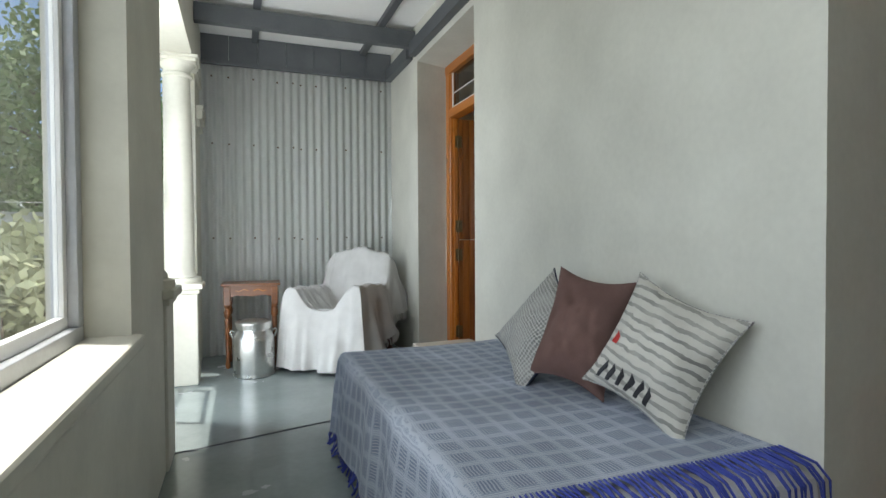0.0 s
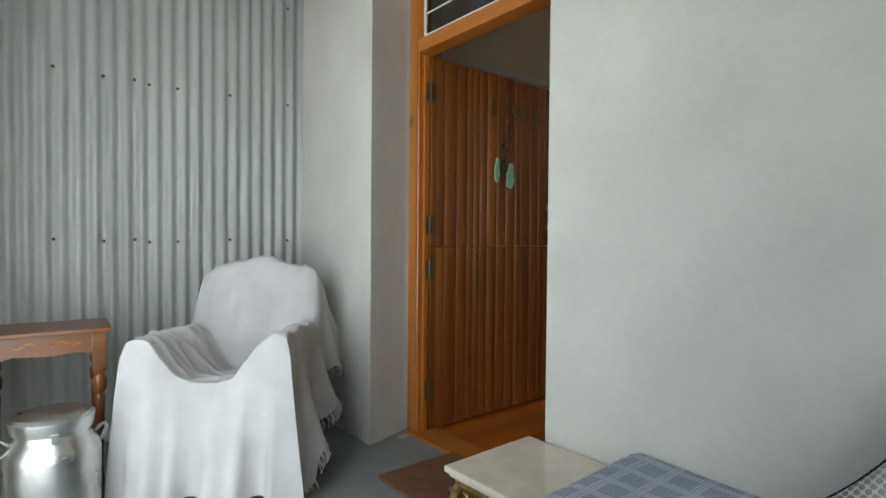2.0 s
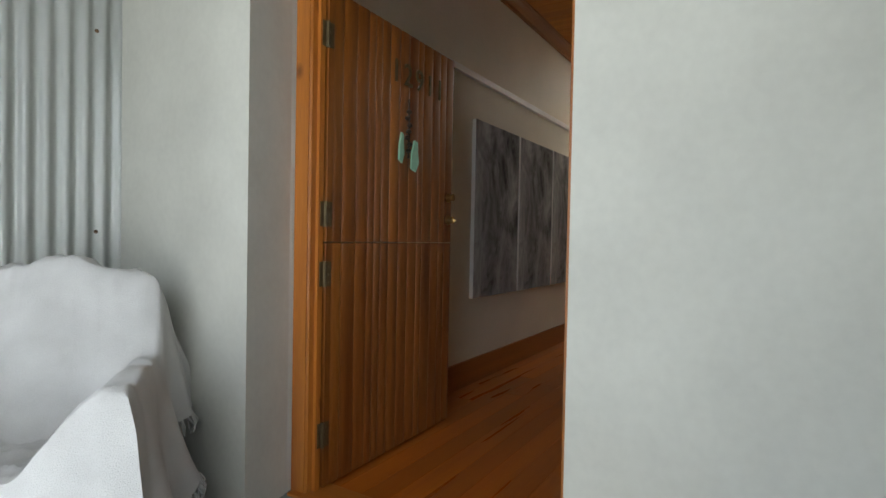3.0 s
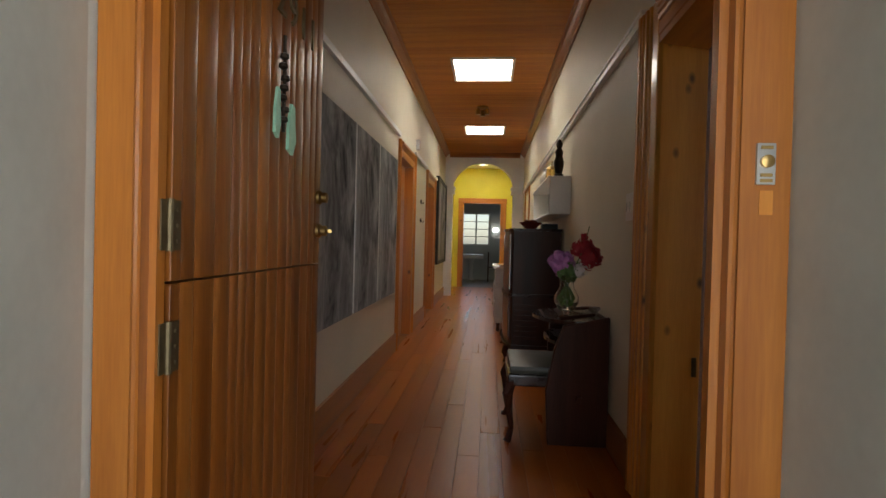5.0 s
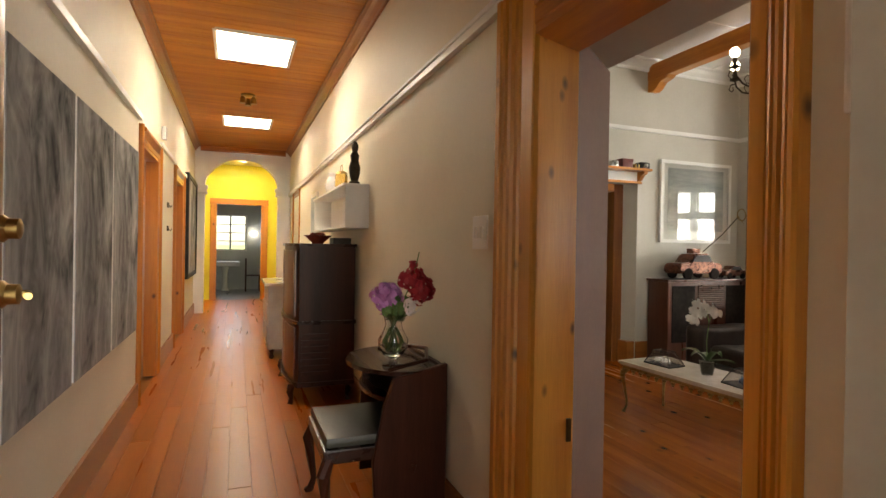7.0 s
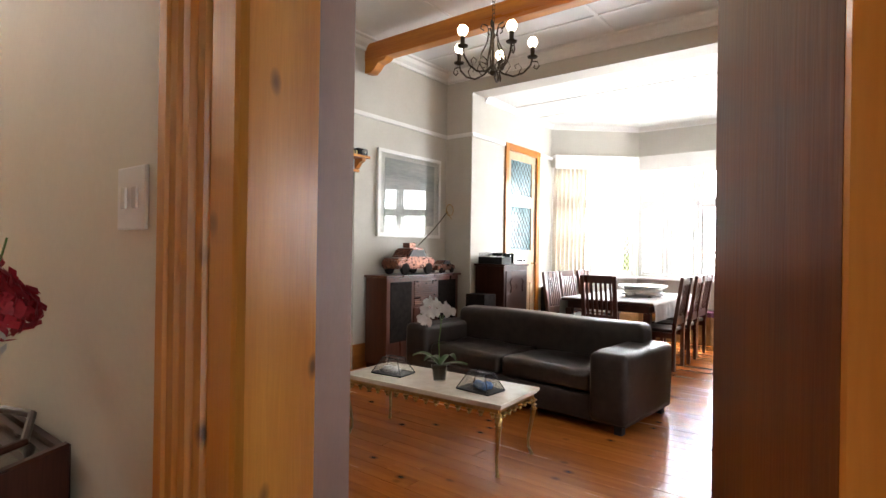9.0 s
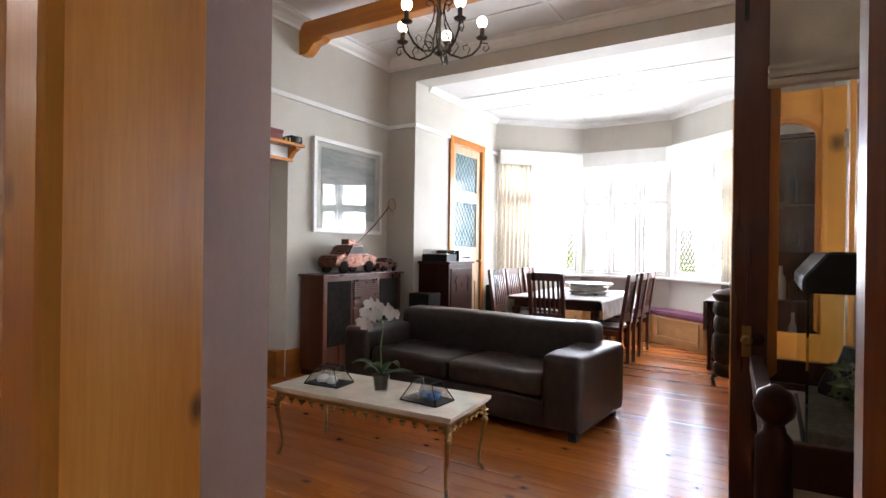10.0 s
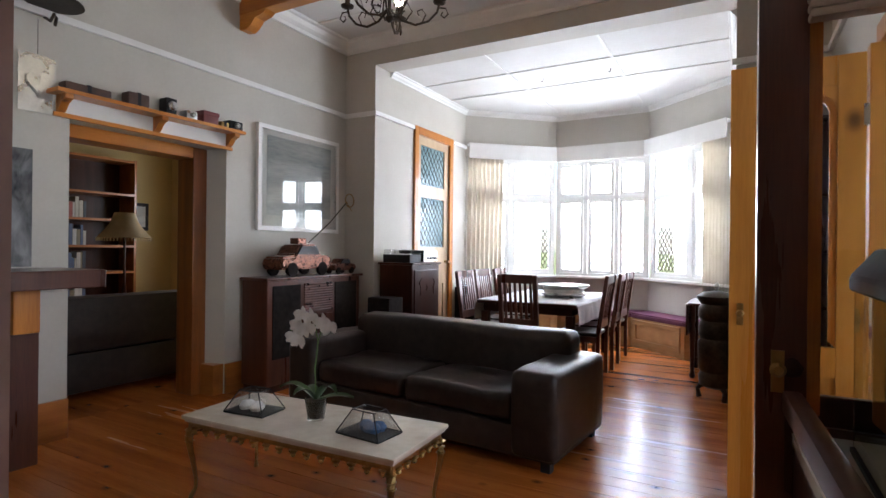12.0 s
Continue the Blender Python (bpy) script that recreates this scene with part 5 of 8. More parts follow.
def gilt_table(name, label, x, y, w, d, h, rz, drops=True, group=""):
    """A marble-topped table on cast gilt cabriole legs with a scalloped apron."""
    t = thing(name, label, "table", x, y, 0, rz, group)
    bm = bmesh.new()
    cuboid(bm, -w / 2, w / 2, -d / 2, d / 2, h - 0.022, h, 0.006)
    cuboid(bm, -w / 2 + 0.012, w / 2 - 0.012, -d / 2 + 0.012, d / 2 - 0.012, h - 0.036, h - 0.022, 0.004)
    part("tabletop", bm, M["marble"], t, "polished cream marble top")
    bm = bmesh.new()
    for s in (-1, 1):
        cuboid(bm, -w / 2 + 0.03, w / 2 - 0.03, s * (d / 2 - 0.03) - 0.006, s * (d / 2 - 0.03) + 0.006, h - 0.06, h - 0.036)
        cuboid(bm, s * (w / 2 - 0.03) - 0.006, s * (w / 2 - 0.03) + 0.006, -d / 2 + 0.036, d / 2 - 0.036, h - 0.06, h - 0.036)
    part("apron", bm, M["brass"], t, "cast gilt brass apron")
    bm0 = bmesh.new()
    lathe(bm0, [(0.006, 0.0), (0.02, -0.004), (0.02, -0.012), (0.008, -0.02), (0.014, -0.028), (0.004, -0.038)], (0, 0, 0), 8)
    me = bpy.data.meshes.new("drop")
    bm0.to_mesh(me)
    bm0.free()
    me.materials.append(M["brass"])
    nx, ny = max(3, int(w / 0.085)), max(2, int(d / 0.085))
    spots = [(-w / 2 + 0.07 + (w - 0.14) * i / (nx - 1), s * (d / 2 - 0.03)) for i in range(nx) for s in (-1, 1)]
    spots += [(s * (w / 2 - 0.03), -d / 2 + 0.09 + (d - 0.18) * i / max(1, ny - 1)) for i in range(ny) for s in (-1, 1)]
    for px, py in spots:
        o = new("drop", me)
        o.parent = t
        o.matrix_basis = pose(px, py, h - 0.06)
    for sx in (-1, 1):
        for sy in (-1, 1):
            bm = bmesh.new()
            cx, cy, k = sx * (w / 2 - 0.045), sy * (d / 2 - 0.045), h / 0.44
            dx, dy = sx * 0.707, sy * 0.707
            prof = [(0.0, 0.38, 0.02), (0.018, 0.35, 0.022), (0.024, 0.31, 0.019), (0.016, 0.25, 0.014), (0.0, 0.17, 0.011), (-0.012, 0.1, 0.009), (-0.01, 0.05, 0.009), (0.006, 0.02, 0.012), (0.014, 0.0, 0.013)]
            tube(bm, [(cx + dx * o, cy + dy * o, z * k) for o, z, r in prof], [r for o, z, r in prof], 8)
            for z in (0.3, 0.33, 0.36):
                lathe(bm, [(0.006, -0.008), (0.026, 0), (0.006, 0.008)], (cx + dx * 0.02, cy + dy * 0.02, z * k), 8)
            part("leg", bm, M["brass"], t, "cast gilt cabriole leg", smooth=True)
    return t


gilt_table("bedside_table", "small marble-topped gilt side table at the end of the daybed", 1.375, 3.36, 0.43, 0.38, 0.425, 2)
mat = thing("doormat", "flat brown doormat on the veranda floor by the door", "mat", 1.6, 4.02, 0, 0)
M["coir"] = surf("brown_coir", (0.1, 0.045, 0.02), (0.2, 0.09, 0.04), 20, 0.95, 0.6, fine=250)
block("mat_body", (-0.18, 0.3, -0.38, 0.38, 0.0, 0.014), M["coir"], mat, bevel=0.004)
cable = thing("floor_crack_filler", "thin dark expansion joint across the painted floor", "joint", 0, 0, 0)
bm = bmesh.new()
tube(bm, [(-0.3 + 1.0 * i / 20, 3.2 + 0.25 * i / 20 + 0.012 * noise.noise((i * 0.6, 0, 0)), 0.0005) for i in range(21)], 0.006, 5)
part("joint_line", bm, M["dark_beam"], cable)

# ---- hall things ----
M["canvas"] = surf("grey_abstract_paint", (0.05, 0.051, 0.057), (0.52, 0.52, 0.52), 2.0, 0.85, 0.1, 0, (0.9, 1, 0.5), 9, spec=0.2, stain=0.3)
ramp_ = next(q for q in M["canvas"].node_tree.nodes if q.bl_idname == "ShaderNodeValToRGB").color_ramp
ramp_.elements[0].position, ramp_.elements[1].position = 0.45, 0.9
for q in M["canvas"].node_tree.nodes:
    if q.bl_idname == "ShaderNodeTexNoise":
        q.inputs["Distortion"].default_value = 2.4
for x0, x1 in ((3.93, 4.755), (4.8, 5.62), (5.665, 6.56)):
    cv = thing("painting", "grey abstract canvas of a triptych on the hall wall", "painting", (x0 + x1) / 2, 5.08, 1.39, 0, "triptych panels")
    w = (x1 - x0) / 2
    block("stretcher", (-w, w, -0.037, -0.005, -0.705, 0.705), M["white"], cv, "bare white canvas edge", bevel=0.002)
    block("canvas", (-w, w, -0.041, -0.038, -0.705, 0.705), M["canvas"], cv)
pc = thing("painting", "large dark painting in a black frame on the hall wall", "painting", 12.0, 5.08, 1.65, 0)
bm = bmesh.new()
for b in ((-0.95, 0.95, 0.78, 0.85), (-0.95, 0.95, -0.85, -0.78), (-0.95, -0.88, -0.78, 0.78), (0.88, 0.95, -0.78, 0.78)):
    cuboid(bm, b[0], b[1], -0.07, -0.004, b[2], b[3], 0.006)
part("picture_frame", bm, M["black"], pc)
block("canvas", (-0.88, 0.88, -0.05, -0.01, -0.78, 0.78), M["canvas"], pc)

M["blue_art"] = surf("pale_blue_print", (0.2, 0.3, 0.38), (0.45, 0.5, 0.52), 4, 0.4, 0.0)
bp_ = thing("picture", "small blue picture in a white frame beyond the shelf", "picture", 9.3, 3.28, 1.75, 0)
block("picture_frame", (-0.3, 0.3, 0.003, 0.03, -0.35, 0.35), M["white"], bp_, bevel=0.004)
block("print", (-0.24, 0.24, 0.028, 0.033, -0.29, 0.29), M["blue_art"], bp_)

sh = thing("wall_shelf", "white painted box shelf on the hall wall", "shelf", 6.06, 3.28, 1.53, 0)
L = 1.85
block("top", (0, L, 0.002, 0.22, 0.345, 0.365), M["white"], sh, bevel=0.003)
block("bottom", (0, L, 0.002, 0.2, 0.0, 0.02), M["white"], sh, bevel=0.003)
block("end_panel", (0, 0.02, 0.002, 0.2, 0.021, 0.344), M["white"], sh)
block("end_panel", (L - 0.02, L, 0.002, 0.2, 0.021, 0.344), M["white"], sh)
block("back_panel", (0.021, L - 0.021, 0.003, 0.015, 0.021, 0.344), M["white"], sh)
st = thing("figurine", "small dark carved figure on the white shelf", "figurine", 6.15, 3.39, 1.895, 0)
bm = bmesh.new()
lathe(bm, [(0.045, 0), (0.045, 0.02), (0.03, 0.03), (0.045, 0.09), (0.05, 0.14), (0.032, 0.2), (0.04, 0.24), (0.02, 0.275), (0.03, 0.3), (0.03, 0.33), (0.012, 0.36)], (0, 0, 0), 12)
part("carving", bm, M["iron"], st, smooth=True)
M["white_china"] = surf("white_china", (0.72, 0.71, 0.68), (0.8, 0.79, 0.76), 5, 0.15, 0.0)
jg = thing("jug", "white china jug on the shelf", "jug", 7.2, 3.39, 1.895)
bm = bmesh.new()
lathe(bm, [(0.05, 0), (0.07, 0.03), (0.085, 0.09), (0.07, 0.14), (0.045, 0.18), (0.055, 0.22), (0.05, 0.222)], (0, 0, 0), 20)
part("body", bm, M["white_china"], jg, smooth=True)
bm = bmesh.new()
tube(bm, [(-0.05, 0, 0.2), (-0.1, 0, 0.19), (-0.11, 0, 0.13), (-0.08, 0, 0.08)], 0.008)
part("handle", bm, M["white_china"], jg, smooth=True)
M["amber_glass"] = glass("amber_glass", (0.85, 0.6, 0.2))
jr = thing("lantern", "small amber glass lantern on the shelf", "lantern", 6.75, 3.39, 1.895)
bm = bmesh.new()
lathe(bm, [(0.05, 0), (0.06, 0.02), (0.06, 0.14), (0.045, 0.16)], (0, 0, 0), 16)
part("glass_body", bm, M["amber_glass"], jr, smooth=True)
bm = bmesh.new()
lathe(bm, [(0.062, 0.155), (0.05, 0.175), (0.02, 0.19)], (0, 0, 0), 16)
tube(bm, [(-0.05, 0, 0.16), (-0.045, 0, 0.24), (0.045, 0, 0.24), (0.05, 0, 0.16)], 0.004, 6)
part("wire_handle", bm, M["brass"], jr, smooth=True)


def rounded_rect(w, d, r, n=6):
    pts = []
    for cx, cy, a0 in ((w / 2 - r, d / 2 - r, 0), (-w / 2 + r, d / 2 - r, 90), (-w / 2 + r, -d / 2 + r, 180), (w / 2 - r, -d / 2 + r, 270)):
        pts += [(cx + r * math.cos(radians(a0 + 90 * i / n)), cy + r * math.sin(radians(a0 + 90 * i / n))) for i in range(n + 1)]
    return pts


rc = thing("cocktail_cabinet", "dark mahogany bow-fronted cocktail cabinet on cabriole legs", "cabinet", 7.02, 3.58, 0, 0)


def bow(w, d, bulge, n=14):
    front = [(w / 2 - w * i / n, d / 2 - 0.06 - (0.0) + bulge * (math.sin(math.pi * i / n) ** 0.6)) for i in range(n + 1)]
    return [(-w / 2, -d / 2), (w / 2, -d / 2)] + front


bm = bmesh.new()
prism(bm, bow(1.16, 0.54, 0.07), "z", 0.17, 1.37)
part("body", bm, M["dark_wood"], rc)
bm = bmesh.new()
prism(bm, bow(1.2, 0.56, 0.08), "z", 1.37, 1.395)
part("top", bm, M["dark_wood_x"], rc)
bm = bmesh.new()
prism(bm, bow(1.19, 0.56, 0.085), "z", 0.69, 0.72)
prism(bm, bow(1.19, 0.56, 0.085), "z", 0.15, 0.19)
part("waist_moulding", bm, M["dark_wood_x"], rc)
for x0, x1 in ((-0.52, -0.02), (0.02, 0.52)):
    for z0, z1 in ((0.76, 1.33), (0.23, 0.66)):
        bm = bmesh.new()
        n = 8
        outl = []
        for off in (0.012, 0.0):
            row = [(x0 + (x1 - x0) * i / n, 0.21 + off + 0.07 * (max(0.02, math.sin(math.pi * ((x0 + (x1 - x0) * i / n) / 1.16 + 0.5))) ** 0.6)) for i in range(n + 1)]
            outl += row if off else row[::-1]
        prism(bm, outl, "z", z0, z1)
        part("door", bm, M["red_wood"], rc)
for k in range(7):
    block("louvre", (-0.586, -0.578, -0.05, 0.19, 0.25 + 0.055 * k, 0.28 + 0.055 * k), M["dark_wood"], rc)
for sx in (-0.52, 0.52):
    for sy in (-0.22, 0.26):
        bm = bmesh.new()
        tube(bm, [(sx, sy, 0.16), (sx * 1.04, sy * 1.06, 0.11), (sx, sy, 0.05), (sx * 1.03, sy * 1.05, 0.0)], [0.035, 0.03, 0.018, 0.026], 8)
        part("leg", bm, M["dark_wood"], rc, smooth=True)
bwl = thing("bowl", "small dark red bowl with fruit on the cabinet", "bowl", 6.75, 3.6, 1.395)
M["red_glaze"] = surf("dark_red_glaze", (0.12, 0.02, 0.015), (0.22, 0.05, 0.03), 8, 0.25, 0.05)
bm = bmesh.new()
lathe(bm, [(0.05, 0), (0.055, 0.01), (0.1, 0.05), (0.13, 0.075), (0.124, 0.077), (0.09, 0.05), (0.03, 0.02)], (0, 0, 0), 24)
part("bowl_body", bm, M["red_glaze"], bwl, smooth=True)
for k in range(4):
    bm = bmesh.new()
    lathe(bm, [(0.004, -0.03), (0.025, -0.018), (0.032, 0), (0.025, 0.02), (0.004, 0.03)], (0.045 * math.cos(k * 1.7), 0.045 * math.sin(k * 1.7), 0.075), 10)
    part("fruit", bm, M["red_glaze"], bwl, smooth=True)
bx = thing("box", "flat black box on the cabinet", "box", 6.58, 3.42, 1.395)
block("case", (-0.09, 0.12, -0.08, 0.08, 0, 0.055), M["black"], bx, bevel=0.005)

ch2 = thing("chest", "pale metal-bound chest beyond the cocktail cabinet", "chest", 8.9, 3.62, 0)
M["pale_chest"] = surf("pale_grey_chest_paint", (0.35, 0.33, 0.3), (0.5, 0.48, 0.44), 6, 0.4, 0.1)
block("body", (-0.5, 0.5, -0.32, 0.32, 0.12, 0.88), M["pale_chest"], ch2, bevel=0.01)
block("top", (-0.54, 0.54, -0.33, 0.36, 0.88, 0.92), M["marble"], ch2, bevel=0.006)
for sx in (-0.45, 0.45):
    for sy in (-0.27, 0.27):
        turned(ch2, sx, sy, [(0.015, 0), (0.03, 0.02), (0.02, 0.06), (0.03, 0.12)], M["dark_wood"])
for z in (0.3, 0.55):
    block("drawer_front", (-0.47, 0.47, 0.32, 0.335, z - 0.1, z + 0.1), M["pale_chest"], ch2, bevel=0.004)

# telephone seat
ts = thing("telephone_seat", "dark mahogany telephone seat with a green cushion", "bench", 4.5, 3.6, 0)
M["green_seat"] = surf("grey_green_vinyl", (0.035, 0.035, 0.026), (0.07, 0.07, 0.055), 8, 0.45, 0.08)
bm = bmesh.new()
cuboid(bm, -0.27, 0.27, -0.12, 0.3, 0.42, 0.475, 0.022)
part("cushion", bm, M["green_seat"], ts, "worn grey-green seat pad", smooth=True)
block("seat_rail", (-0.28, 0.28, -0.13, 0.31, 0.35, 0.42), M["dark_wood_x"], ts, bevel=0.01)
for sx in (-0.25, 0.25):
    for sy in (-0.1, 0.28):
        bm = bmesh.new()
        fx, fy = (1 if sx > 0 else -1) * 0.03, 0.03 if sy > 0 else -0.02
        tube(bm, [(sx, sy, 0.38), (sx + fx, sy + fy, 0.3), (sx + fx * 0.6, sy + fy * 0.6, 0.2), (sx, sy, 0.08), (sx + fx * 0.5, sy + fy * 0.5, 0.02), (sx + fx * 0.8, sy + fy, 0.0)],
             [0.03, 0.032, 0.024, 0.016, 0.02, 0.026], 8)
        part("leg", bm, M["dark_wood"], ts, smooth=True)
bm = bmesh.new()
prism(bm, [(-0.3, 0), (0.06, 0), (0.08, 0.34), (0.03, 0.6), (-0.02, 0.74), (-0.3, 0.8)], "x", -0.3, -0.265)
bmesh.ops.bevel(bm, geom=bm.edges[:], offset=0.006, segments=1, affect="EDGES")
part("side_panel", bm, M["dark_wood"], ts)
bm = bmesh.new()
prism(bm, [(-0.3, 0.05), (0.0, 0.05), (0.0, 0.5), (-0.02, 0.74), (-0.3, 0.74)], "x", 0.34, 0.37)
part("side_panel", bm, M["dark_wood"], ts)
for z, w in ((0.6, 0.34), (0.745, 0.42)):
    bm = bmesh.new()
    prism(bm, [(-0.263, -0.28)] + [(0.06 - 0.36 * math.cos(math.pi * i / 14), -0.16 + (w - 0.12) * math.sin(math.pi * i / 14)) for i in range(15)] + [(0.335, -0.28)], "z", z, z + 0.022)
    part("shelf", bm, M["dark_wood_x"], ts)
bm = bmesh.new()
tube(bm, [(-0.28, 0.0, 0.78), (-0.2, -0.22, 0.8), (0.0, -0.29, 0.82), (0.2, -0.27, 0.8), (0.33, -0.1, 0.77)], 0.012, 8)
part("gallery_rail", bm, M["dark_wood"], ts, smooth=True)
block("back_panel", (-0.264, 0.34, -0.305, -0.285, 0.05, 0.78), M["dark_wood"], ts)

vs = thing("vase", "clear glass vase holding red and pink flowers on the telephone seat", "vase", 4.35, 3.545, 0.767)
bm = bmesh.new()
lathe(bm, [(0.055, 0), (0.055, 0.008), (0.02, 0.02), (0.02, 0.04), (0.05, 0.06), (0.075, 0.1), (0.078, 0.14), (0.05, 0.19), (0.042, 0.22), (0.055, 0.27), (0.052, 0.27), (0.039, 0.22), (0.047, 0.19), (0.074, 0.14), (0.071, 0.1), (0.045, 0.066), (0.004, 0.055)], (0, 0, 0), 24, cap=False)
part("glass_body", bm, M["glass"], vs, smooth=True)
M["stem"] = surf("green_stem", (0.06, 0.13, 0.03), (0.13, 0.22, 0.06), 20, 0.6, 0.1)
M["red_petal"] = surf("crimson_petal", (0.28, 0.008, 0.02), (0.45, 0.02, 0.035), 20, 0.6, 0.1)
M["pink_petal"] = surf("mauve_petal", (0.42, 0.14, 0.4), (0.6, 0.27, 0.55), 20, 0.6, 0.1)
M["white_petal"] = surf("white_petal", (0.68, 0.66, 0.64), (0.8, 0.78, 0.77), 20, 0.6, 0.1)
bm = bmesh.new()
for k in range(12):
    a = k * 0.9
    tube(bm, [(0.03 * math.cos(a + 2), 0.03 * math.sin(a + 2), 0.08), (0.01 * math.cos(a), 0.01 * math.sin(a), 0.22), (0.06 * math.cos(a), 0.05 * math.sin(a), 0.33)], 0.004, 5)
tube(bm, [(0, 0, 0.22), (0.0, -0.1, 0.45), (-0.01, -0.13, 0.59)], 0.003, 5)
for k in range(8):
    tube(bm, [(0.035 * math.cos(k), 0.035 * math.sin(k), 0.075), (0.05 * math.cos(k + 1), 0.05 * math.sin(k + 1), 0.13), (0.02 * math.cos(k), 0.02 * math.sin(k), 0.2)], [0.004, 0.012, 0.004], 5)
part("stems", bm, M["stem"], vs, smooth=True)


def blossom(bm, c, r, n, rng):
    for _ in range(n):
        d = Vector((rng.gauss(0, 1), rng.gauss(0, 1), rng.gauss(0.2, 1))).normalized()
        p = Vector(c) + d * r * rng.uniform(0.5, 1)
        s = d.cross(Vector((0, 0.2, 1))).normalized() * r * 0.42
        u = d.cross(s).normalized() * r * 0.42
        b0 = bm.verts.new(p - s * 0.6)
        b1 = bm.verts.new(p - u + d * r * 0.15)
        b2 = bm.verts.new(p + s * 0.7 + d * r * 0.22)
        b3 = bm.verts.new(p + u + d * r * 0.1)
        bm.faces.new((b0, b1, b2, b3))


rng = random.Random(12)
for mat_, spots in ((M["red_petal"], [(-0.03, -0.11, 0.42, 0.06), (-0.04, -0.15, 0.4, 0.055), (-0.02, -0.07, 0.44, 0.05), (-0.03, -0.1, 0.47, 0.045), (-0.02, -0.13, 0.36, 0.045), (0.0, -0.1, 0.52, 0.025), (-0.03, -0.18, 0.38, 0.035)]),
                    (M["pink_petal"], [(0.0, 0.04, 0.37, 0.05), (0.02, 0.08, 0.36, 0.045), (-0.02, 0.0, 0.35, 0.045), (0.01, 0.05, 0.32, 0.045), (0.03, 0.0, 0.39, 0.04), (-0.03, 0.06, 0.39, 0.04)]),
                    (M["stem"], [(-0.02, -0.04, 0.31, 0.05), (0.0, 0.02, 0.29, 0.045), (-0.01, -0.02, 0.27, 0.04)]),
                    (M["white_petal"], [(-0.06, -0.075, 0.31, 0.04)])):
    for x, y, z, r in spots:
        bm = bmesh.new()
        blossom(bm, (x, y, z), r, 60, rng)
        part("foliage" if mat_ is M["stem"] else "flower", bm, mat_, vs)

sw = thing("light_switch", "white double light switch plate beside the door case", "switch", 3.872, 3.28, 1.453)
block("plate", (-0.075, 0.075, 0.002, 0.012, -0.075, 0.075), M["white"], sw, bevel=0.004)
for x in (-0.03, 0.03):
    block("rocker", (x - 0.012, x + 0.012, 0.012, 0.018, -0.025, 0.025), M["white_china"], sw, bevel=0.002)
sb = thing("alarm_box", "white plastic alarm box high on the hall wall", "alarm", 2.29, 3.28, 1.75)
block("case", (-0.07, 0.03, 0.002, 0.04, -0.12, 0.14), M["white_china"], sb, bevel=0.008)
block("keypad", (-0.05, 0.01, 0.04, 0.043, -0.08, 0.02), M["white"], sb, bevel=0.001)
mtn = thing("alarm_sensor", "small white alarm sensor above the picture rail", "sensor", 8.25, 5.08, 2.5)
block("case", (-0.04, 0.04, -0.05, -0.003, 0, 0.14), M["white_china"], mtn, bevel=0.008)
hk = thing("key_hooks", "two small iron key hooks on the wall between the doors", "hooks", 8.85, 5.08, 1.55)
for z in (0.0, 0.28):
    bm = bmesh.new()
    cuboid(bm, -0.05, 0.05, -0.015, -0.003, z - 0.03, z + 0.03)
    tube(bm, [(0, -0.015, z), (0, -0.04, z - 0.03), (0, -0.05, z)], 0.006, 6)
    part("hook", bm, M["iron"], hk)
lp = thing("ceiling_lamp", "small three-spot brass ceiling lamp on the boards", "lamp", 9.0, 4.19, 3.285)
bm = bmesh.new()
lathe(bm, [(0.09, 0), (0.09, -0.015), (0.03, -0.03)], (0, 0, 0), 20)
part("base", bm, M["brass"], lp, smooth=True)
for k in range(3):
    a = k * 2.1
    bm = bmesh.new()
    lathe(bm, [(0.018, 0), (0.035, -0.03), (0.04, -0.09)], (0.075 * math.cos(a), 0.075 * math.sin(a), -0.03), 12)
    part("shade", bm, M["brass"], lp, smooth=True)

# ---- kitchen end ----
kw = tagged(new("window_6"), "white barred kitchen window", "window", kind="structure")
bm = bmesh.new()
for b in ((4.0, 4.06, 1.15, 2.25), (4.89, 4.95, 1.15, 2.25), (4.06, 4.89, 1.15, 1.2), (4.06, 4.89, 2.2, 2.25), (4.45, 4.5, 1.2, 2.2)):
    cuboid(bm, 19.03, 19.1, *b)
for z in (1.45, 1.7, 1.95):
    cuboid(bm, 19.04, 19.06, 4.06, 4.89, z - 0.012, z + 0.012)
part("window_frame", bm, M["white"], kw)
kt = thing("basin", "white pedestal basin under the kitchen window", "basin", 18.6, 4.6, 0)
bm = bmesh.new()
lathe(bm, [(0.12, 0), (0.08, 0.1), (0.07, 0.5), (0.12, 0.7)], (0, 0, 0), 16)
part("pedestal", bm, M["white_china"], kt, smooth=True)
block("bowl", (-0.25, 0.3, -0.4, 0.4, 0.7, 0.86), M["white_china"], kt, bevel=0.04)
kc = thing("chair", "dark wooden ladder-back kitchen chair", "chair", 18.2, 3.85, 0)
for x in (-0.19, 0.19):
    block("leg", (x - 0.02, x + 0.02, -0.21, -0.17, 0, 0.45), M["dark_wood"], kc)
    block("back_post", (x - 0.02, x + 0.02, 0.17, 0.21, 0, 0.95), M["dark_wood"], kc)
block("seat", (-0.22, 0.22, -0.22, 0.22, 0.45, 0.48), M["dark_wood"], kc, bevel=0.008)
for z in (0.6, 0.74, 0.88):
    block("slat", (-0.17, 0.17, 0.18, 0.2, z - 0.03, z + 0.03), M["dark_wood"], kc)
pl = thing("wall_lamp", "round white lamp in the kitchen", "lamp", 18.9, 3.82, 1.68)
bm = bmesh.new()
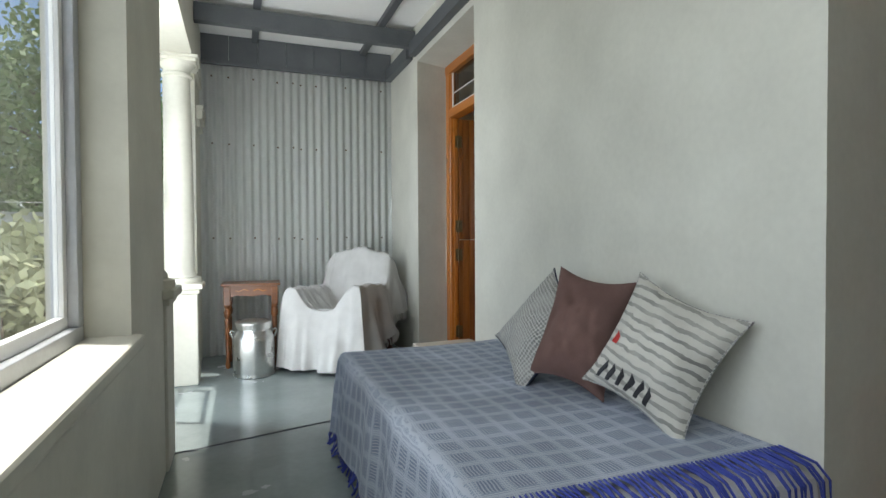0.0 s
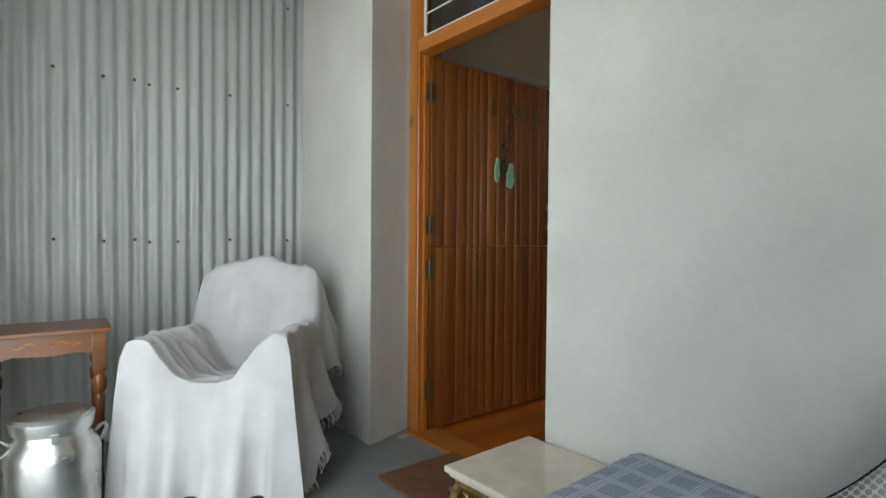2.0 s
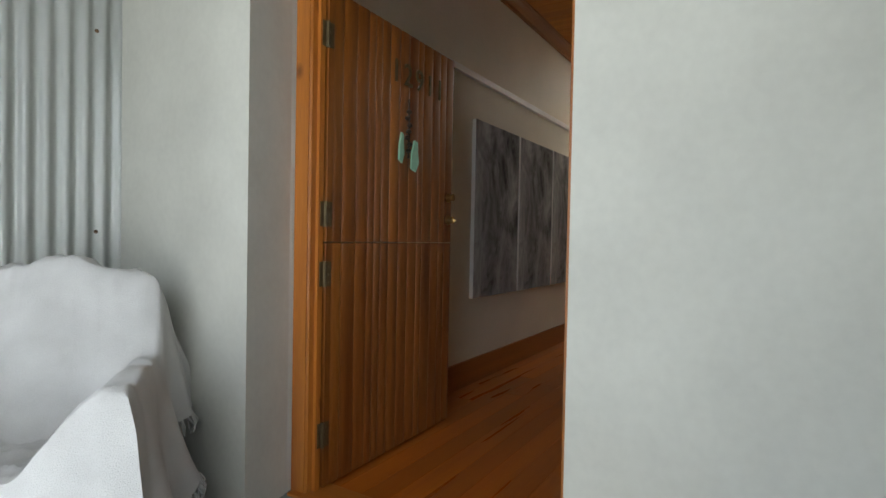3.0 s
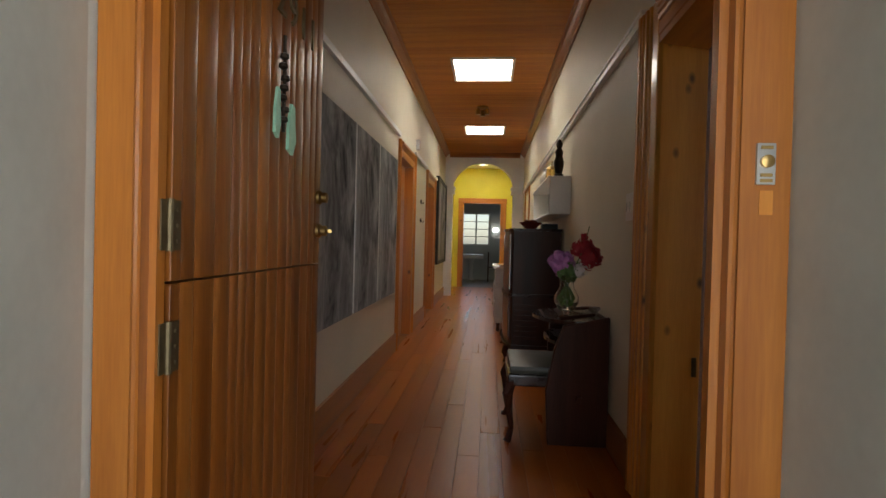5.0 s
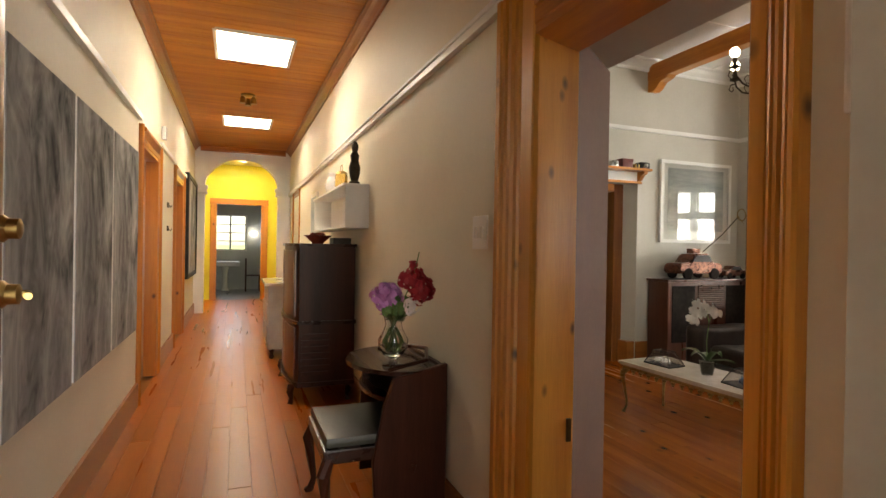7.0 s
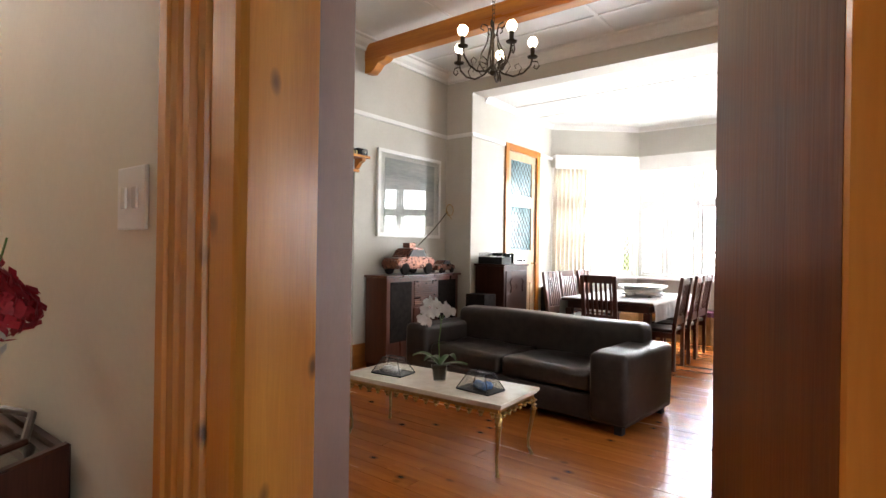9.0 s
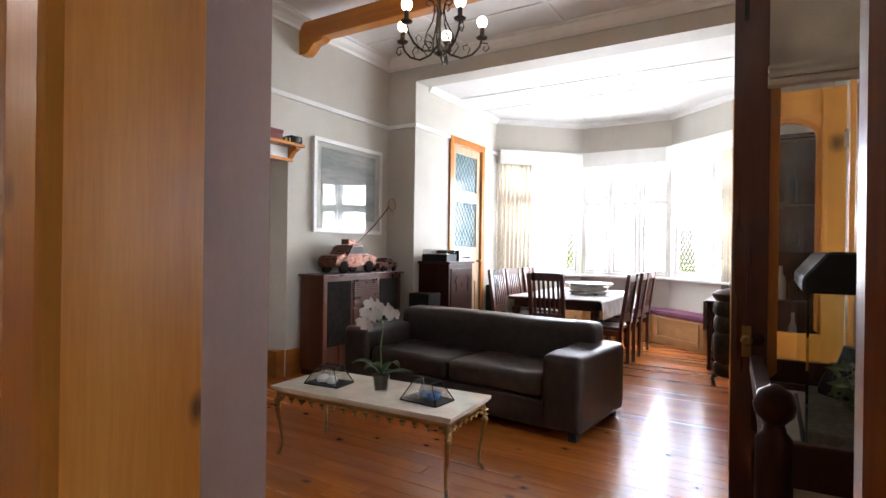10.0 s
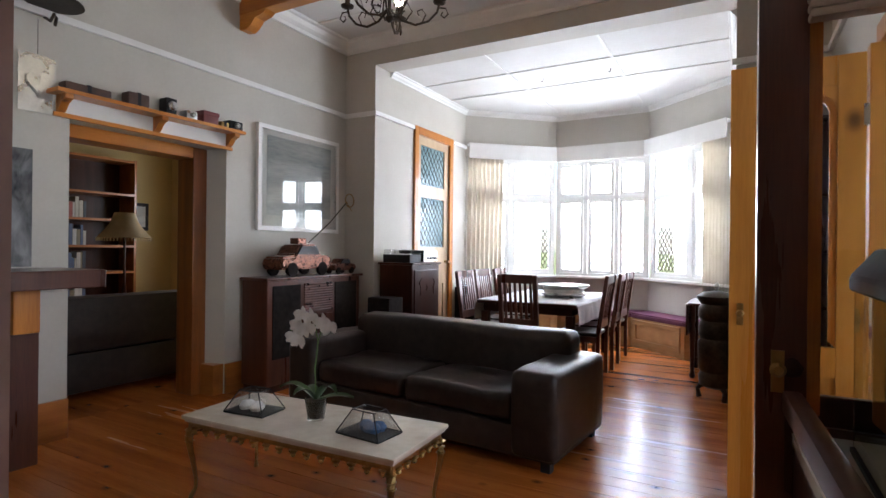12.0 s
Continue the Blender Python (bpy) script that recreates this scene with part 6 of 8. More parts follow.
lathe(bm, [(0.01, -0.07), (0.07, -0.055), (0.11, 0.0), (0.07, 0.055), (0.01, 0.07)], (0, 0, 0), 16)
part("globe", bm, glow("lit_globe", (1, 0.97, 0.9), 4), pl, smooth=True)
block("bracket", (0.0, 0.1, -0.01, 0.01, -0.01, 0.01), M["brass"], pl)

# ---- garden seen through the veranda window ----
gw = thing("garden_wall", "low grey block garden wall behind the shrubs", "wall", -4.0, 12.5, -0.3, 90)
for r in range(8):
    for i in range(20):
        x0 = -8 + i * 1.0 + (0.5 if r % 2 else 0)
        block("stone", (-0.1, 0.1, x0, x0 + 0.985, r * 0.25, r * 0.25 + 0.24), M["wall_block"], gw)


def leaf_cloud(bm, centres, n, size, rng):
    for _ in range(n):
        c, r = rng.choice(centres)
        d = Vector((rng.gauss(0, 1), rng.gauss(0, 1), rng.gauss(0, 1))).normalized()
        p = Vector(c) + d * r * rng.uniform(0.35, 1.05)
        s = Vector((rng.gauss(0, 1), rng.gauss(0, 1), rng.gauss(0, 1))).normalized() * size * rng.uniform(0.6, 1.3)
        t = s.cross(Vector((rng.gauss(0, 1), rng.gauss(0, 1), rng.gauss(0, 1)))).normalized() * size * 0.5
        bm.faces.new([bm.verts.new(p + q) for q in (-s, t, s, -t)])


def tree(x, y, h, r, seed, label):
    t = thing("tree", label, "tree", x, y, -0.32)
    rng = random.Random(seed)
    bm = bmesh.new()
    tube(bm, [(0, 0, 0), (0.05, 0.02, h * 0.25), (0, 0.1, h * 0.5), (0.1, 0, h * 0.8)], [0.22, 0.17, 0.12, 0.05], 10)
    cs = []
    for k in range(16):
        a, z = k * 2.4, h * (0.35 + 0.6 * k / 16)
        q = Vector((math.cos(a), math.sin(a), 0)) * r * rng.uniform(0.35, 0.9)
        tube(bm, [(0, 0, z * 0.8), (q.x * 0.5, q.y * 0.5, z * 0.95), (q.x, q.y, z)], [0.07, 0.045, 0.02], 6)
        cs.append(((q.x, q.y, z), r * rng.uniform(0.3, 0.5)))
    part("trunk", bm, M["bark"], t, smooth=True)
    bm = bmesh.new()
    leaf_cloud(bm, cs, 9000, 0.1, rng)
    part("crown", bm, M["leaf"], t)


tree(-3.6, 15.0, 6.2, 2.6, 1, "leafy green garden tree beyond the wall")
tree(-7.5, 16.5, 6.5, 2.8, 2, "leafy green garden tree beyond the wall")
tree(-1.5, 20.0, 6.5, 2.8, 3, "leafy green garden tree beyond the wall")
for x, y, s in ((-1.7, 5.2, 5), (-2.6, 6.6, 6), (-1.9, 7.6, 7)):
    sb_ = thing("shrub", "garden shrub beside the paving, sun glare put into its pale leaves", "shrub", x, y, -0.32)
    rng = random.Random(s)
    bm = bmesh.new()
    for k in range(8):
        tube(bm, [(0, 0, 0), (0.2 * math.cos(k), 0.2 * math.sin(k), 0.6), (0.4 * math.cos(k), 0.4 * math.sin(k), 1.1)], [0.02, 0.014, 0.006], 5)
    part("stems", bm, M["bark"], sb_)
    bm = bmesh.new()
    leaf_cloud(bm, [((0.3 * math.cos(k), 0.3 * math.sin(k), 0.5 + 0.12 * k), 0.4) for k in range(8)], 1800, 0.07, rng)
    part("crown", bm, M["pale_leaf"], sb_)
wf = thing("wire_fence", "thin steel mesh fence between window and garden wall", "fence", 2.0, 9.5, -0.32, 90)
for y in range(0, 14, 2):
    bm = bmesh.new()
    tube(bm, [(0, y, 0), (0, y, 2.1)], 0.02, 6)
    part("post", bm, M["alu"], wf)
bm = bmesh.new()
for k in range(8):
    tube(bm, [(0, 0, 0.2 + 0.26 * k), (0, 12, 0.2 + 0.26 * k)], 0.004, 4)
part("wire", bm, M["alu"], wf)

# ---- living room ----
setting("ceiling_beam", [(2.3, 6.94, -0.5, -0.37, 3.45, 3.64)], M["frame_x"], "exposed orange pine ceiling beam", "beam", 0.01)
for x0, s in ((6.94, -1), (2.3, 1)):
    bm = bmesh.new()
    prism(bm, [(x0, 3.45), (x0, 3.32), (x0 + s * 0.08, 3.31), (x0 + s * 0.14, 3.34), (x0 + s * 0.2, 3.4), (x0 + s * 0.3, 3.42), (x0 + s * 0.34, 3.45)], "y", -0.49, -0.38)
    tagged(part("beam_corbel", bm, M["frame_x"]), "shaped pine corbel under the beam", "corbel", kind="structure")
strips = [(2.3, 6.94, y - 0.02, y + 0.02, 3.69, 3.7) for y in (1.1, 2.0, -1.3)]
strips += [(x - 0.02, x + 0.02, -1.9, 2.65, 3.688, 3.698) for x in (3.4, 4.6, 5.8)]
setting("trim_ceiling_battens", strips, M["white"], "white cover strips on the living room ceiling", "trim")
setting("trim_bay_battens", [(2.95, 6.5, y - 0.015, y + 0.015, 3.4, 3.41) for y in (-2.9, -3.6)] + [(5.3, 5.33, -4.9, -2.2, 3.402, 3.41), (4.1, 4.13, -4.9, -2.2, 3.402, 3.41)],
        M["white"], "white cover strips on the bay ceiling", "trim")
for x in (4.4, 5.2):
    hkx = thing("ceiling_hook", "small dark hook in the bay ceiling", "hook", x - 0.2, -3.25, 3.41)
    bm = bmesh.new()
    tube(bm, [(0, 0, 0), (0, 0, -0.03), (0.015, 0, -0.045), (0.025, 0, -0.03)], 0.004, 6)
    part("hook", bm, M["iron"], hkx)

ch = thing("chandelier", "wrought-iron chandelier with five lit globe bulbs", "chandelier", 4.776, 0.322, 2.7)
bm = bmesh.new()
for k in range(17):
    a, dx, dy = 0.42 + 0.031 * k, 0.011 * (k % 2), 0.011 * ((k + 1) % 2)
    tube(bm, [(dx, dy, a), (dx, dy, a + 0.03), (-dx, -dy, a + 0.036), (-dx, -dy, a + 0.004), (dx, dy, a)], 0.003, 5)
lathe(bm, [(0.06, 0.992), (0.058, 0.975), (0.03, 0.955), (0.008, 0.94)], (0, 0, 0), 16)
part("chain", bm, M["iron"], ch)
bm = bmesh.new()
lathe(bm, [(0.004, 0), (0.02, 0.01), (0.028, 0.03), (0.012, 0.05), (0.01, 0.28), (0.022, 0.31), (0.01, 0.34), (0.007, 0.42)], (0, 0, 0), 12)
for k in range(5):
    a = radians(40 + 72 * k)
    c, s = math.cos(a), math.sin(a)
    tube(bm, [(r * c, r * s, z) for r, z in ((0.075, 0.35), (0.1, 0.37), (0.085, 0.4), (0.05, 0.39), (0.035, 0.33), (0.05, 0.25), (0.09, 0.17), (0.11, 0.1), (0.07, 0.04), (0.03, 0.03))], 0.006, 6)
part("stem", bm, M["iron"], ch, smooth=True)
M["bulb"] = glow("lit_globe_bulb", (1.0, 0.86, 0.62), 9.0)
for k in range(5):
    a = radians(4 + 72 * k)
    c, s = math.cos(a), math.sin(a)
    bm = bmesh.new()
    tube(bm, [(r * c, r * s, z) for r, z in ((0.02, 0.07), (0.08, 0.02), (0.16, 0.0), (0.24, 0.03), (0.295, 0.09), (0.31, 0.15))], 0.0075, 7)
    tube(bm, [(r * c, r * s, z) for r, z in ((0.3, 0.12), (0.35, 0.12), (0.365, 0.085), (0.34, 0.06), (0.32, 0.075), (0.33, 0.095))], 0.005, 6)
    tube(bm, [(r * c, r * s, z) for r, z in ((0.1, 0.02), (0.14, 0.08), (0.11, 0.13), (0.065, 0.11), (0.07, 0.075), (0.095, 0.08))], 0.005, 6)
    tube(bm, [(r * c, r * s, z) for r, z in ((0.2, 0.015), (0.225, 0.07), (0.2, 0.1), (0.17, 0.085), (0.18, 0.06))], 0.0045, 6)
    ar = part("arm", bm, M["iron"], ch, smooth=True)
    bm = bmesh.new()
    lathe(bm, [(0.01, 0.14), (0.038, 0.15), (0.042, 0.16), (0.017, 0.165), (0.017, 0.225), (0.02, 0.23)], (0.31 * c, 0.31 * s, 0), 12)
    part("candle_cup", bm, M["iron"], ar, smooth=True)
    bm = bmesh.new()
    lathe(bm, [(0.012, 0.23), (0.026, 0.24), (0.038, 0.265), (0.036, 0.285), (0.022, 0.305), (0.006, 0.312)], (0.31 * c, 0.31 * s, 0), 14)
    part("bulb", bm, M["bulb"], ar, smooth=True)

gilt_table("coffee_table", "marble-topped coffee table on gilt cabriole legs", 4.805, 0.93, 1.3, 0.53, 0.44, 2.8)

orc = thing("orchid", "white moth orchid in a glass pot on the coffee table", "plant", 4.79, 0.92, 0.44)
M["pot_glass"] = glass("smoky_pot_glass", (0.75, 0.78, 0.74))
M["soil"] = surf("potting_bark", (0.03, 0.02, 0.012), (0.08, 0.05, 0.03), 60, 0.95, 0.6)
bm = bmesh.new()
lathe(bm, [(0.042, 0), (0.044, 0.006), (0.058, 0.11), (0.055, 0.11), (0.041, 0.01), (0.002, 0.008)], (0, 0, 0), 24, cap=False)
part("pot", bm, M["pot_glass"], orc, smooth=True)
bm = bmesh.new()
lathe(bm, [(0.038, 0.012), (0.052, 0.1), (0.02, 0.105)], (0, 0, 0), 16)
part("potting_mix", bm, M["soil"], orc)
M["orchid_leaf"] = surf("dark_orchid_leaf", (0.02, 0.05, 0.015), (0.05, 0.1, 0.03), 8, 0.35, 0.05)
for a, ln, up in ((20, 0.2, 0.1), (165, 0.18, 0.12), (75, 0.13, 0.09), (200, 0.2, 0.04), (-30, 0.16, 0.06)):
    bm = bmesh.new()
    d = Vector((math.cos(radians(a)), math.sin(radians(a)), 0))
    nrm = Vector((-d.y, d.x, 0))

    def leaf_at(u, v):
        w = 0.032 * math.sin(math.pi * min(0.98, 0.12 + 0.88 * u)) ** 0.7
        return d * ln * u + nrm * w * (2 * v - 1) + Vector((0, 0, 0.105 + up * math.sin(math.pi * 0.75 * u) * 0.8 - 0.012 * (1 - abs(2 * v - 1))))
    sheet(bm, 10, 4, leaf_at)
    part("leaf", bm, M["orchid_leaf"], orc, smooth=True)
bm = bmesh.new()
STEM = [(0.0, 0, 0.1), (0.01, 0, 0.25), (0.0, -0.01, 0.4), (0.03, -0.01, 0.5), (0.09, -0.01, 0.54), (0.14, 0.0, 0.5), (0.17, 0.01, 0.44)]
tube(bm, STEM, 0.0035, 6)
tube(bm, [(0.0, -0.01, 0.4), (-0.05, 0.0, 0.5), (-0.1, 0.0, 0.5)], 0.003, 5)
part("flower_stem", bm, M["stem"], orc, smooth=True)
for x, y, z, tl in ((0.02, 0.02, 0.52, 0), (0.07, 0.03, 0.53, 10), (0.11, 0.02, 0.47, 20), (0.06, 0.04, 0.45, -10), (0.13, 0.03, 0.41, 15), (-0.06, 0.02, 0.5, 5), (-0.1, 0.02, 0.48, -15), (0.02, 0.04, 0.47, 0), (0.09, 0.04, 0.4, 5)):
    bm = bmesh.new()
    for k, (w, ln) in enumerate(((0.044, 0.056), (0.026, 0.052), (0.026, 0.052), (0.044, 0.056), (0.026, 0.052))):
        an = radians(90 * (k == 1) + (0, 90, 215, 180, 325)[k] * (k != 1) + tl)
        dx, dz = math.cos(an), math.sin(an)

        def petal(u, v):
            ww = w * math.sin(math.pi * min(0.97, 0.1 + u * 0.87)) ** 0.6
            return (x + dx * ln * u - dz * ww * (v - 0.5) * 1.2, y + 0.012 * u * u - 0.004, z + dz * ln * u + dx * ww * (v - 0.5) * 1.2)
        sheet(bm, 5, 4, petal)
    part("blossom", bm, M["white_petal"], orc, smooth=True)

M["smoke_glass"] = glass("smoked_glass", (0.9, 0.93, 0.94))
M["smoke_glass"].node_tree.nodes["Principled BSDF"].inputs["Alpha"].default_value = 0.25


def terrarium(x, y, rz, label, fill):
    t = thing("terrarium", label, "terrarium", x, y, 0.44, rz, "terrariums on the coffee table")
    w, d, h, q = 0.13, 0.09, 0.115, 0.5
    lo = [(-w, -d, 0.006), (w, -d, 0.006), (w, d, 0.006), (-w, d, 0.006)]
    hi = [(-w * q, -d * q, h), (w * q, -d * q, h), (w * q, d * q, h), (-w * q, d * q, h)]
    block("base_plate", (-w, w, -d, d, 0, 0.006), M["black"], t)
    for k in range(4):
        bm = bmesh.new()
        vs_ = [bm.verts.new(p) for p in (lo[k], lo[(k + 1) % 4], hi[(k + 1) % 4], hi[k])]
        bm.faces.new(vs_)
        bmesh.ops.solidify(bm, geom=bm.faces[:], thickness=0.0015)
        part("pane", bm, M["smoke_glass"], t).visible_shadow = False
        bm = bmesh.new()
        tube(bm, [lo[k], hi[k], hi[(k + 1) % 4]], 0.003, 5)
        tube(bm, [lo[k], lo[(k + 1) % 4]], 0.003, 5)
        part("lead_edge", bm, M["black"], t)
    bm = bmesh.new()
    rg = random.Random(int(x * 10))
    for k in range(5):
        cx, cy = rg.uniform(-0.05, 0.05), rg.uniform(-0.035, 0.035)
        lathe(bm, [(0.004, 0.006), (0.03, 0.012), (0.034, 0.03), (0.02, 0.05), (0.004, 0.055)], (cx, cy, 0), 8)
    part("filling", bm, fill, t, smooth=True)


M["blue_stone"] = surf("blue_glass_stones", (0.03, 0.08, 0.2), (0.12, 0.22, 0.4), 20, 0.2, 0.1)
terrarium(5.17, 0.98, 6, "smoked glass terrarium holding white moss", M["white_petal"])
terrarium(4.43, 0.95, -4, "smoked glass terrarium holding blue stones", M["blue_stone"])

# sofa
sofa = thing("sofa", "dark brown leather two-seat sofa with square arms", "sofa", 4.93, -0.56, 0, -5)
bm = bmesh.new()
cuboid(bm, -1.15, 1.15, -0.46, 0.44, 0.06, 0.26, 0.03)
part("base", bm, M["leather"], sofa, smooth=True)


def soft_box(bm, x0, x1, y0, y1, z0, z1, r, seed, puff=0.012):
    n0 = len(bm.verts)
    cuboid(bm, x0, x1, y0, y1, z0, z1)
    bm.verts.ensure_lookup_table()
    vs_ = bm.verts[n0:]
    es = list({e for v in vs_ for e in v.link_edges})
    bmesh.ops.bevel(bm, geom=es, offset=r, segments=4, affect="EDGES", profile=0.5)
    bmesh.ops.subdivide_edges(bm, edges=[e for e in bm.edges if e.calc_length() > 0.12], cuts=5, use_grid_fill=True)
    for v in bm.verts:
        v.co += Vector((0.3, 0.3, 1)) * puff * noise.noise((v.co.x * 5 + seed, v.co.y * 5, v.co.z * 5))


for s in (-1, 1):
    bm = bmesh.new()
    soft_box(bm, s * 0.86, s * 1.16, -0.46, 0.46, 0.07, 0.595, 0.05, s)
    part("armrest", bm, M["leather"], sofa, smooth=True)
    bm = bmesh.new()
    soft_box(bm, 0.005 if s > 0 else -0.855, 0.855 if s > 0 else -0.005, -0.2, 0.42, 0.25, 0.43, 0.05, s * 3, 0.02)
    part("seat_cushion", bm, M["leather"], sofa, smooth=True)
bm = bmesh.new()
soft_box(bm, -1.0, 1.0, -0.46, -0.16, 0.26, 0.745, 0.075, 9, 0.015)
part("backrest", bm, M["leather"], sofa, smooth=True)
for x in (-1.08, 1.08):
    for y in (-0.38, 0.38):
        block("foot", (x - 0.03, x + 0.03, y - 0.03, y + 0.03, 0, 0.065), M["black"], sofa)

# radio cabinet, tin cars and wire flower
rd = thing("tambour_cabinet", "red mahogany cabinet with a tambour front and fabric side panels", "cabinet", 6.74, -1.07, 0, 0)
block("body", (-0.16, 0.17, -0.66, 0.66, 0.06, 1.02), M["red_wood"], rd, bevel=0.012)
block("top", (-0.19, 0.17, -0.69, 0.69, 1.02, 1.045), M["red_wood"], rd, bevel=0.008)
block("plinth", (-0.15, 0.16, -0.64, 0.64, 0.0, 0.06), M["dark_wood"], rd)
for k in range(12):
    bm = bmesh.new()
    tube(bm, [(-0.163, -0.2, 0.7 + 0.024 * k), (-0.163, 0.2, 0.7 + 0.024 * k)], 0.012, 6)
    part("tambour_slat", bm, M["red_wood"], rd, smooth=True)
for y0, y1 in ((-0.6, -0.25), (0.25, 0.6)):
    block("cloth_panel", (-0.166, -0.158, y0, y1, 0.3, 0.97), M["speaker_cloth"], rd, bevel=0.002)
for y0, y1 in ((-0.21, -0.01), (0.01, 0.21)):
    block("door", (-0.172, -0.158, y0, y1, 0.3, 0.66), M["red_wood"], rd, bevel=0.004)
M["copper_tin"] = surf("printed_copper_tin", (0.02, 0.007, 0.005), (0.22, 0.085, 0.05), 34, 0.3, 0.12, 0.7, rough_var=0.15)


def tin_car(x, y, s, label):
    c = thing("model_car", label, "model car", x, y, 1.045, 92, "tin cars on the cabinet")
    bm = bmesh.new()
    prism(bm, [(-0.36 * s, 0.07 * s), (0.36 * s, 0.07 * s), (0.37 * s, 0.13 * s), (0.34 * s, 0.19 * s), (0.17 * s, 0.21 * s), (0.1 * s, 0.31 * s), (-0.13 * s, 0.32 * s), (-0.2 * s, 0.21 * s), (-0.35 * s, 0.2 * s), (-0.38 * s, 0.13 * s)], "y", -0.13 * s, 0.13 * s)
    bmesh.ops.bevel(bm, geom=bm.edges[:], offset=0.018 * s, segments=2, affect="EDGES")
    bd = part("body", bm, M["copper_tin"], c, smooth=True)
    bm = bmesh.new()
    prism(bm, [(0.15 * s, 0.215 * s), (0.09 * s, 0.295 * s), (-0.12 * s, 0.3 * s), (-0.17 * s, 0.215 * s)], "y", -0.135 * s, 0.135 * s)
    part("window", bm, M["black"], c)
    for sx in (-0.22, 0.22):
        for sy in (-0.12, 0.12):
            bm = bmesh.new()
            lathe(bm, [(0.02 * s, -0.02 * s), (0.068 * s, -0.02 * s), (0.07 * s, 0), (0.068 * s, 0.02 * s), (0.02 * s, 0.02 * s)], (sx * s, sy * s, 0.07 * s), 16, "y")
            part("wheel", bm, M["speaker_cloth"], c, smooth=True)
    return c


tc_ = tin_car(6.72, -0.93, 0.98, "model taxi made of printed copper tin")
block("roof_sign", (-0.06, 0.06, -0.05, 0.05, 0.312, 0.37), M["copper_tin"], tc_, bevel=0.004)
tin_car(6.7, -1.55, 0.52, "smaller model car made of printed copper tin")
wfl = thing("wire_flower", "tall wire flower leaning on the wall above the tin cars", "ornament", 6.74, -1.35, 1.045)
bm = bmesh.new()
tube(bm, [(0, 0.25, 0.33), (0.03, -0.1, 0.55), (0.06, -0.4, 0.78)], 0.006, 6)
part("stalk", bm, M["iron"], wfl, smooth=True)
bm = bmesh.new()
tube(bm, [(0.06, -0.47 + 0.075 * math.cos(a), 0.82 + 0.075 * math.sin(a)) for a in (2 * math.pi * i / 16 for i in range(17))], 0.006, 6)
tube(bm, [(0.05, -0.38, 0.82), (0.05, -0.5, 0.7)], 0.004, 5)
part("ring", bm, M["brass"], wfl, smooth=True)

# framed print with pale sea and sky bands
pr = thing("framed_print", "large pale seascape print in a white frame", "picture", 6.94, -1.165, 2.0, 0)
bm = bmesh.new()
for y0, y1, z0, z1 in ((-0.585, 0.585, 0.47, 0.515), (-0.585, 0.585, -0.515, -0.47), (-0.585, -0.54, -0.47, 0.47), (0.54, 0.585, -0.47, 0.47)):
    cuboid(bm, -0.04, -0.003, y0, y1, z0, z1, 0.004)
part("picture_frame", bm, M["white"], pr)
M["print"] = surf("pale_seascape_print", (0.3, 0.33, 0.34), (0.62, 0.63, 0.6), 2.5, 0.5, 0.0, 0, (1, 0.5, 2.5), 20)
block("mount", (-0.018, -0.004, -0.54, 0.54, -0.47, 0.47), M["white_china"], pr)
block("print", (-0.022, -0.0185, -0.46, 0.46, -0.36, 0.42), M["print"], pr)
block("pane", (-0.03, -0.027, -0.54, 0.54, -0.47, 0.47), M["glass"], pr)

# record cabinet in the bay with turntable and receiver
rk = thing("record_cabinet", "dark mahogany record cabinet with scrolled door", "cabinet", 6.28, -2.28, 0, 0)
block("body", (-0.22, 0.22, -0.32, 0.28, 0.05, 1.14), M["dark_wood"], rk, bevel=0.008)
block("top", (-0.24, 0.23, -0.34, 0.3, 1.14, 1.165), M["dark_wood"], rk, bevel=0.006)
block("door", (-0.232, -0.22, -0.28, 0.24, 0.15, 1.08), M["dark_wood"], rk, bevel=0.004)
bm = bmesh.new()
for s in (-1, 1):
    tube(bm, [(-0.236, -0.02 + s * 0.12, 0.98), (-0.236, -0.02 + s * 0.17, 0.94), (-0.236, -0.02 + s * 0.14, 0.88), (-0.236, -0.02 + s * 0.15, 0.8)], 0.006, 5)
tube(bm, [(-0.236, 0.0, 0.9), (-0.236, -0.03, 0.88), (-0.236, 0.0, 0.85)], 0.005, 5)
part("scroll", bm, M["dark_wood"], rk)
for x in (-0.18, 0.18):
    for y in (-0.28, 0.24):
        turned(rk, x, y, [(0.02, 0), (0.03, 0.02), (0.025, 0.06)], M["dark_wood"])
hf = thing("receiver", "silver-fronted hi-fi receiver on the record cabinet", "receiver", 6.26, -2.42, 1.165)
block("case", (-0.17, 0.17, -0.17, 0.13, 0.01, 0.14), M["black"], hf, bevel=0.004)
block("front_panel", (-0.178, -0.17, -0.17, 0.13, 0.012, 0.138), M["chrome"], hf)
for k in range(4):
    bm = bmesh.new()
    lathe(bm, [(0.013, 0), (0.013, -0.015)], (-0.178, -0.13 + 0.06 * k, 0.05), 12, "x")
    part("knob", bm, M["black"], hf)
tt = thing("turntable", "black turntable with a clear dust cover", "turntable", 6.28, -2.13, 1.165)
block("plinth", (-0.18, 0.18, -0.12, 0.12, 0.0, 0.09), M["black"], tt, bevel=0.004)
block("dust_cover", (-0.175, 0.175, -0.118, 0.118, 0.092, 0.15), M["smoke_glass"], tt, bevel=0.004)
bm = bmesh.new()
lathe(bm, [(0.11, 0.0905), (0.11, 0.098)], (0, 0, 0), 20)
part("platter", bm, M["chrome"], tt)
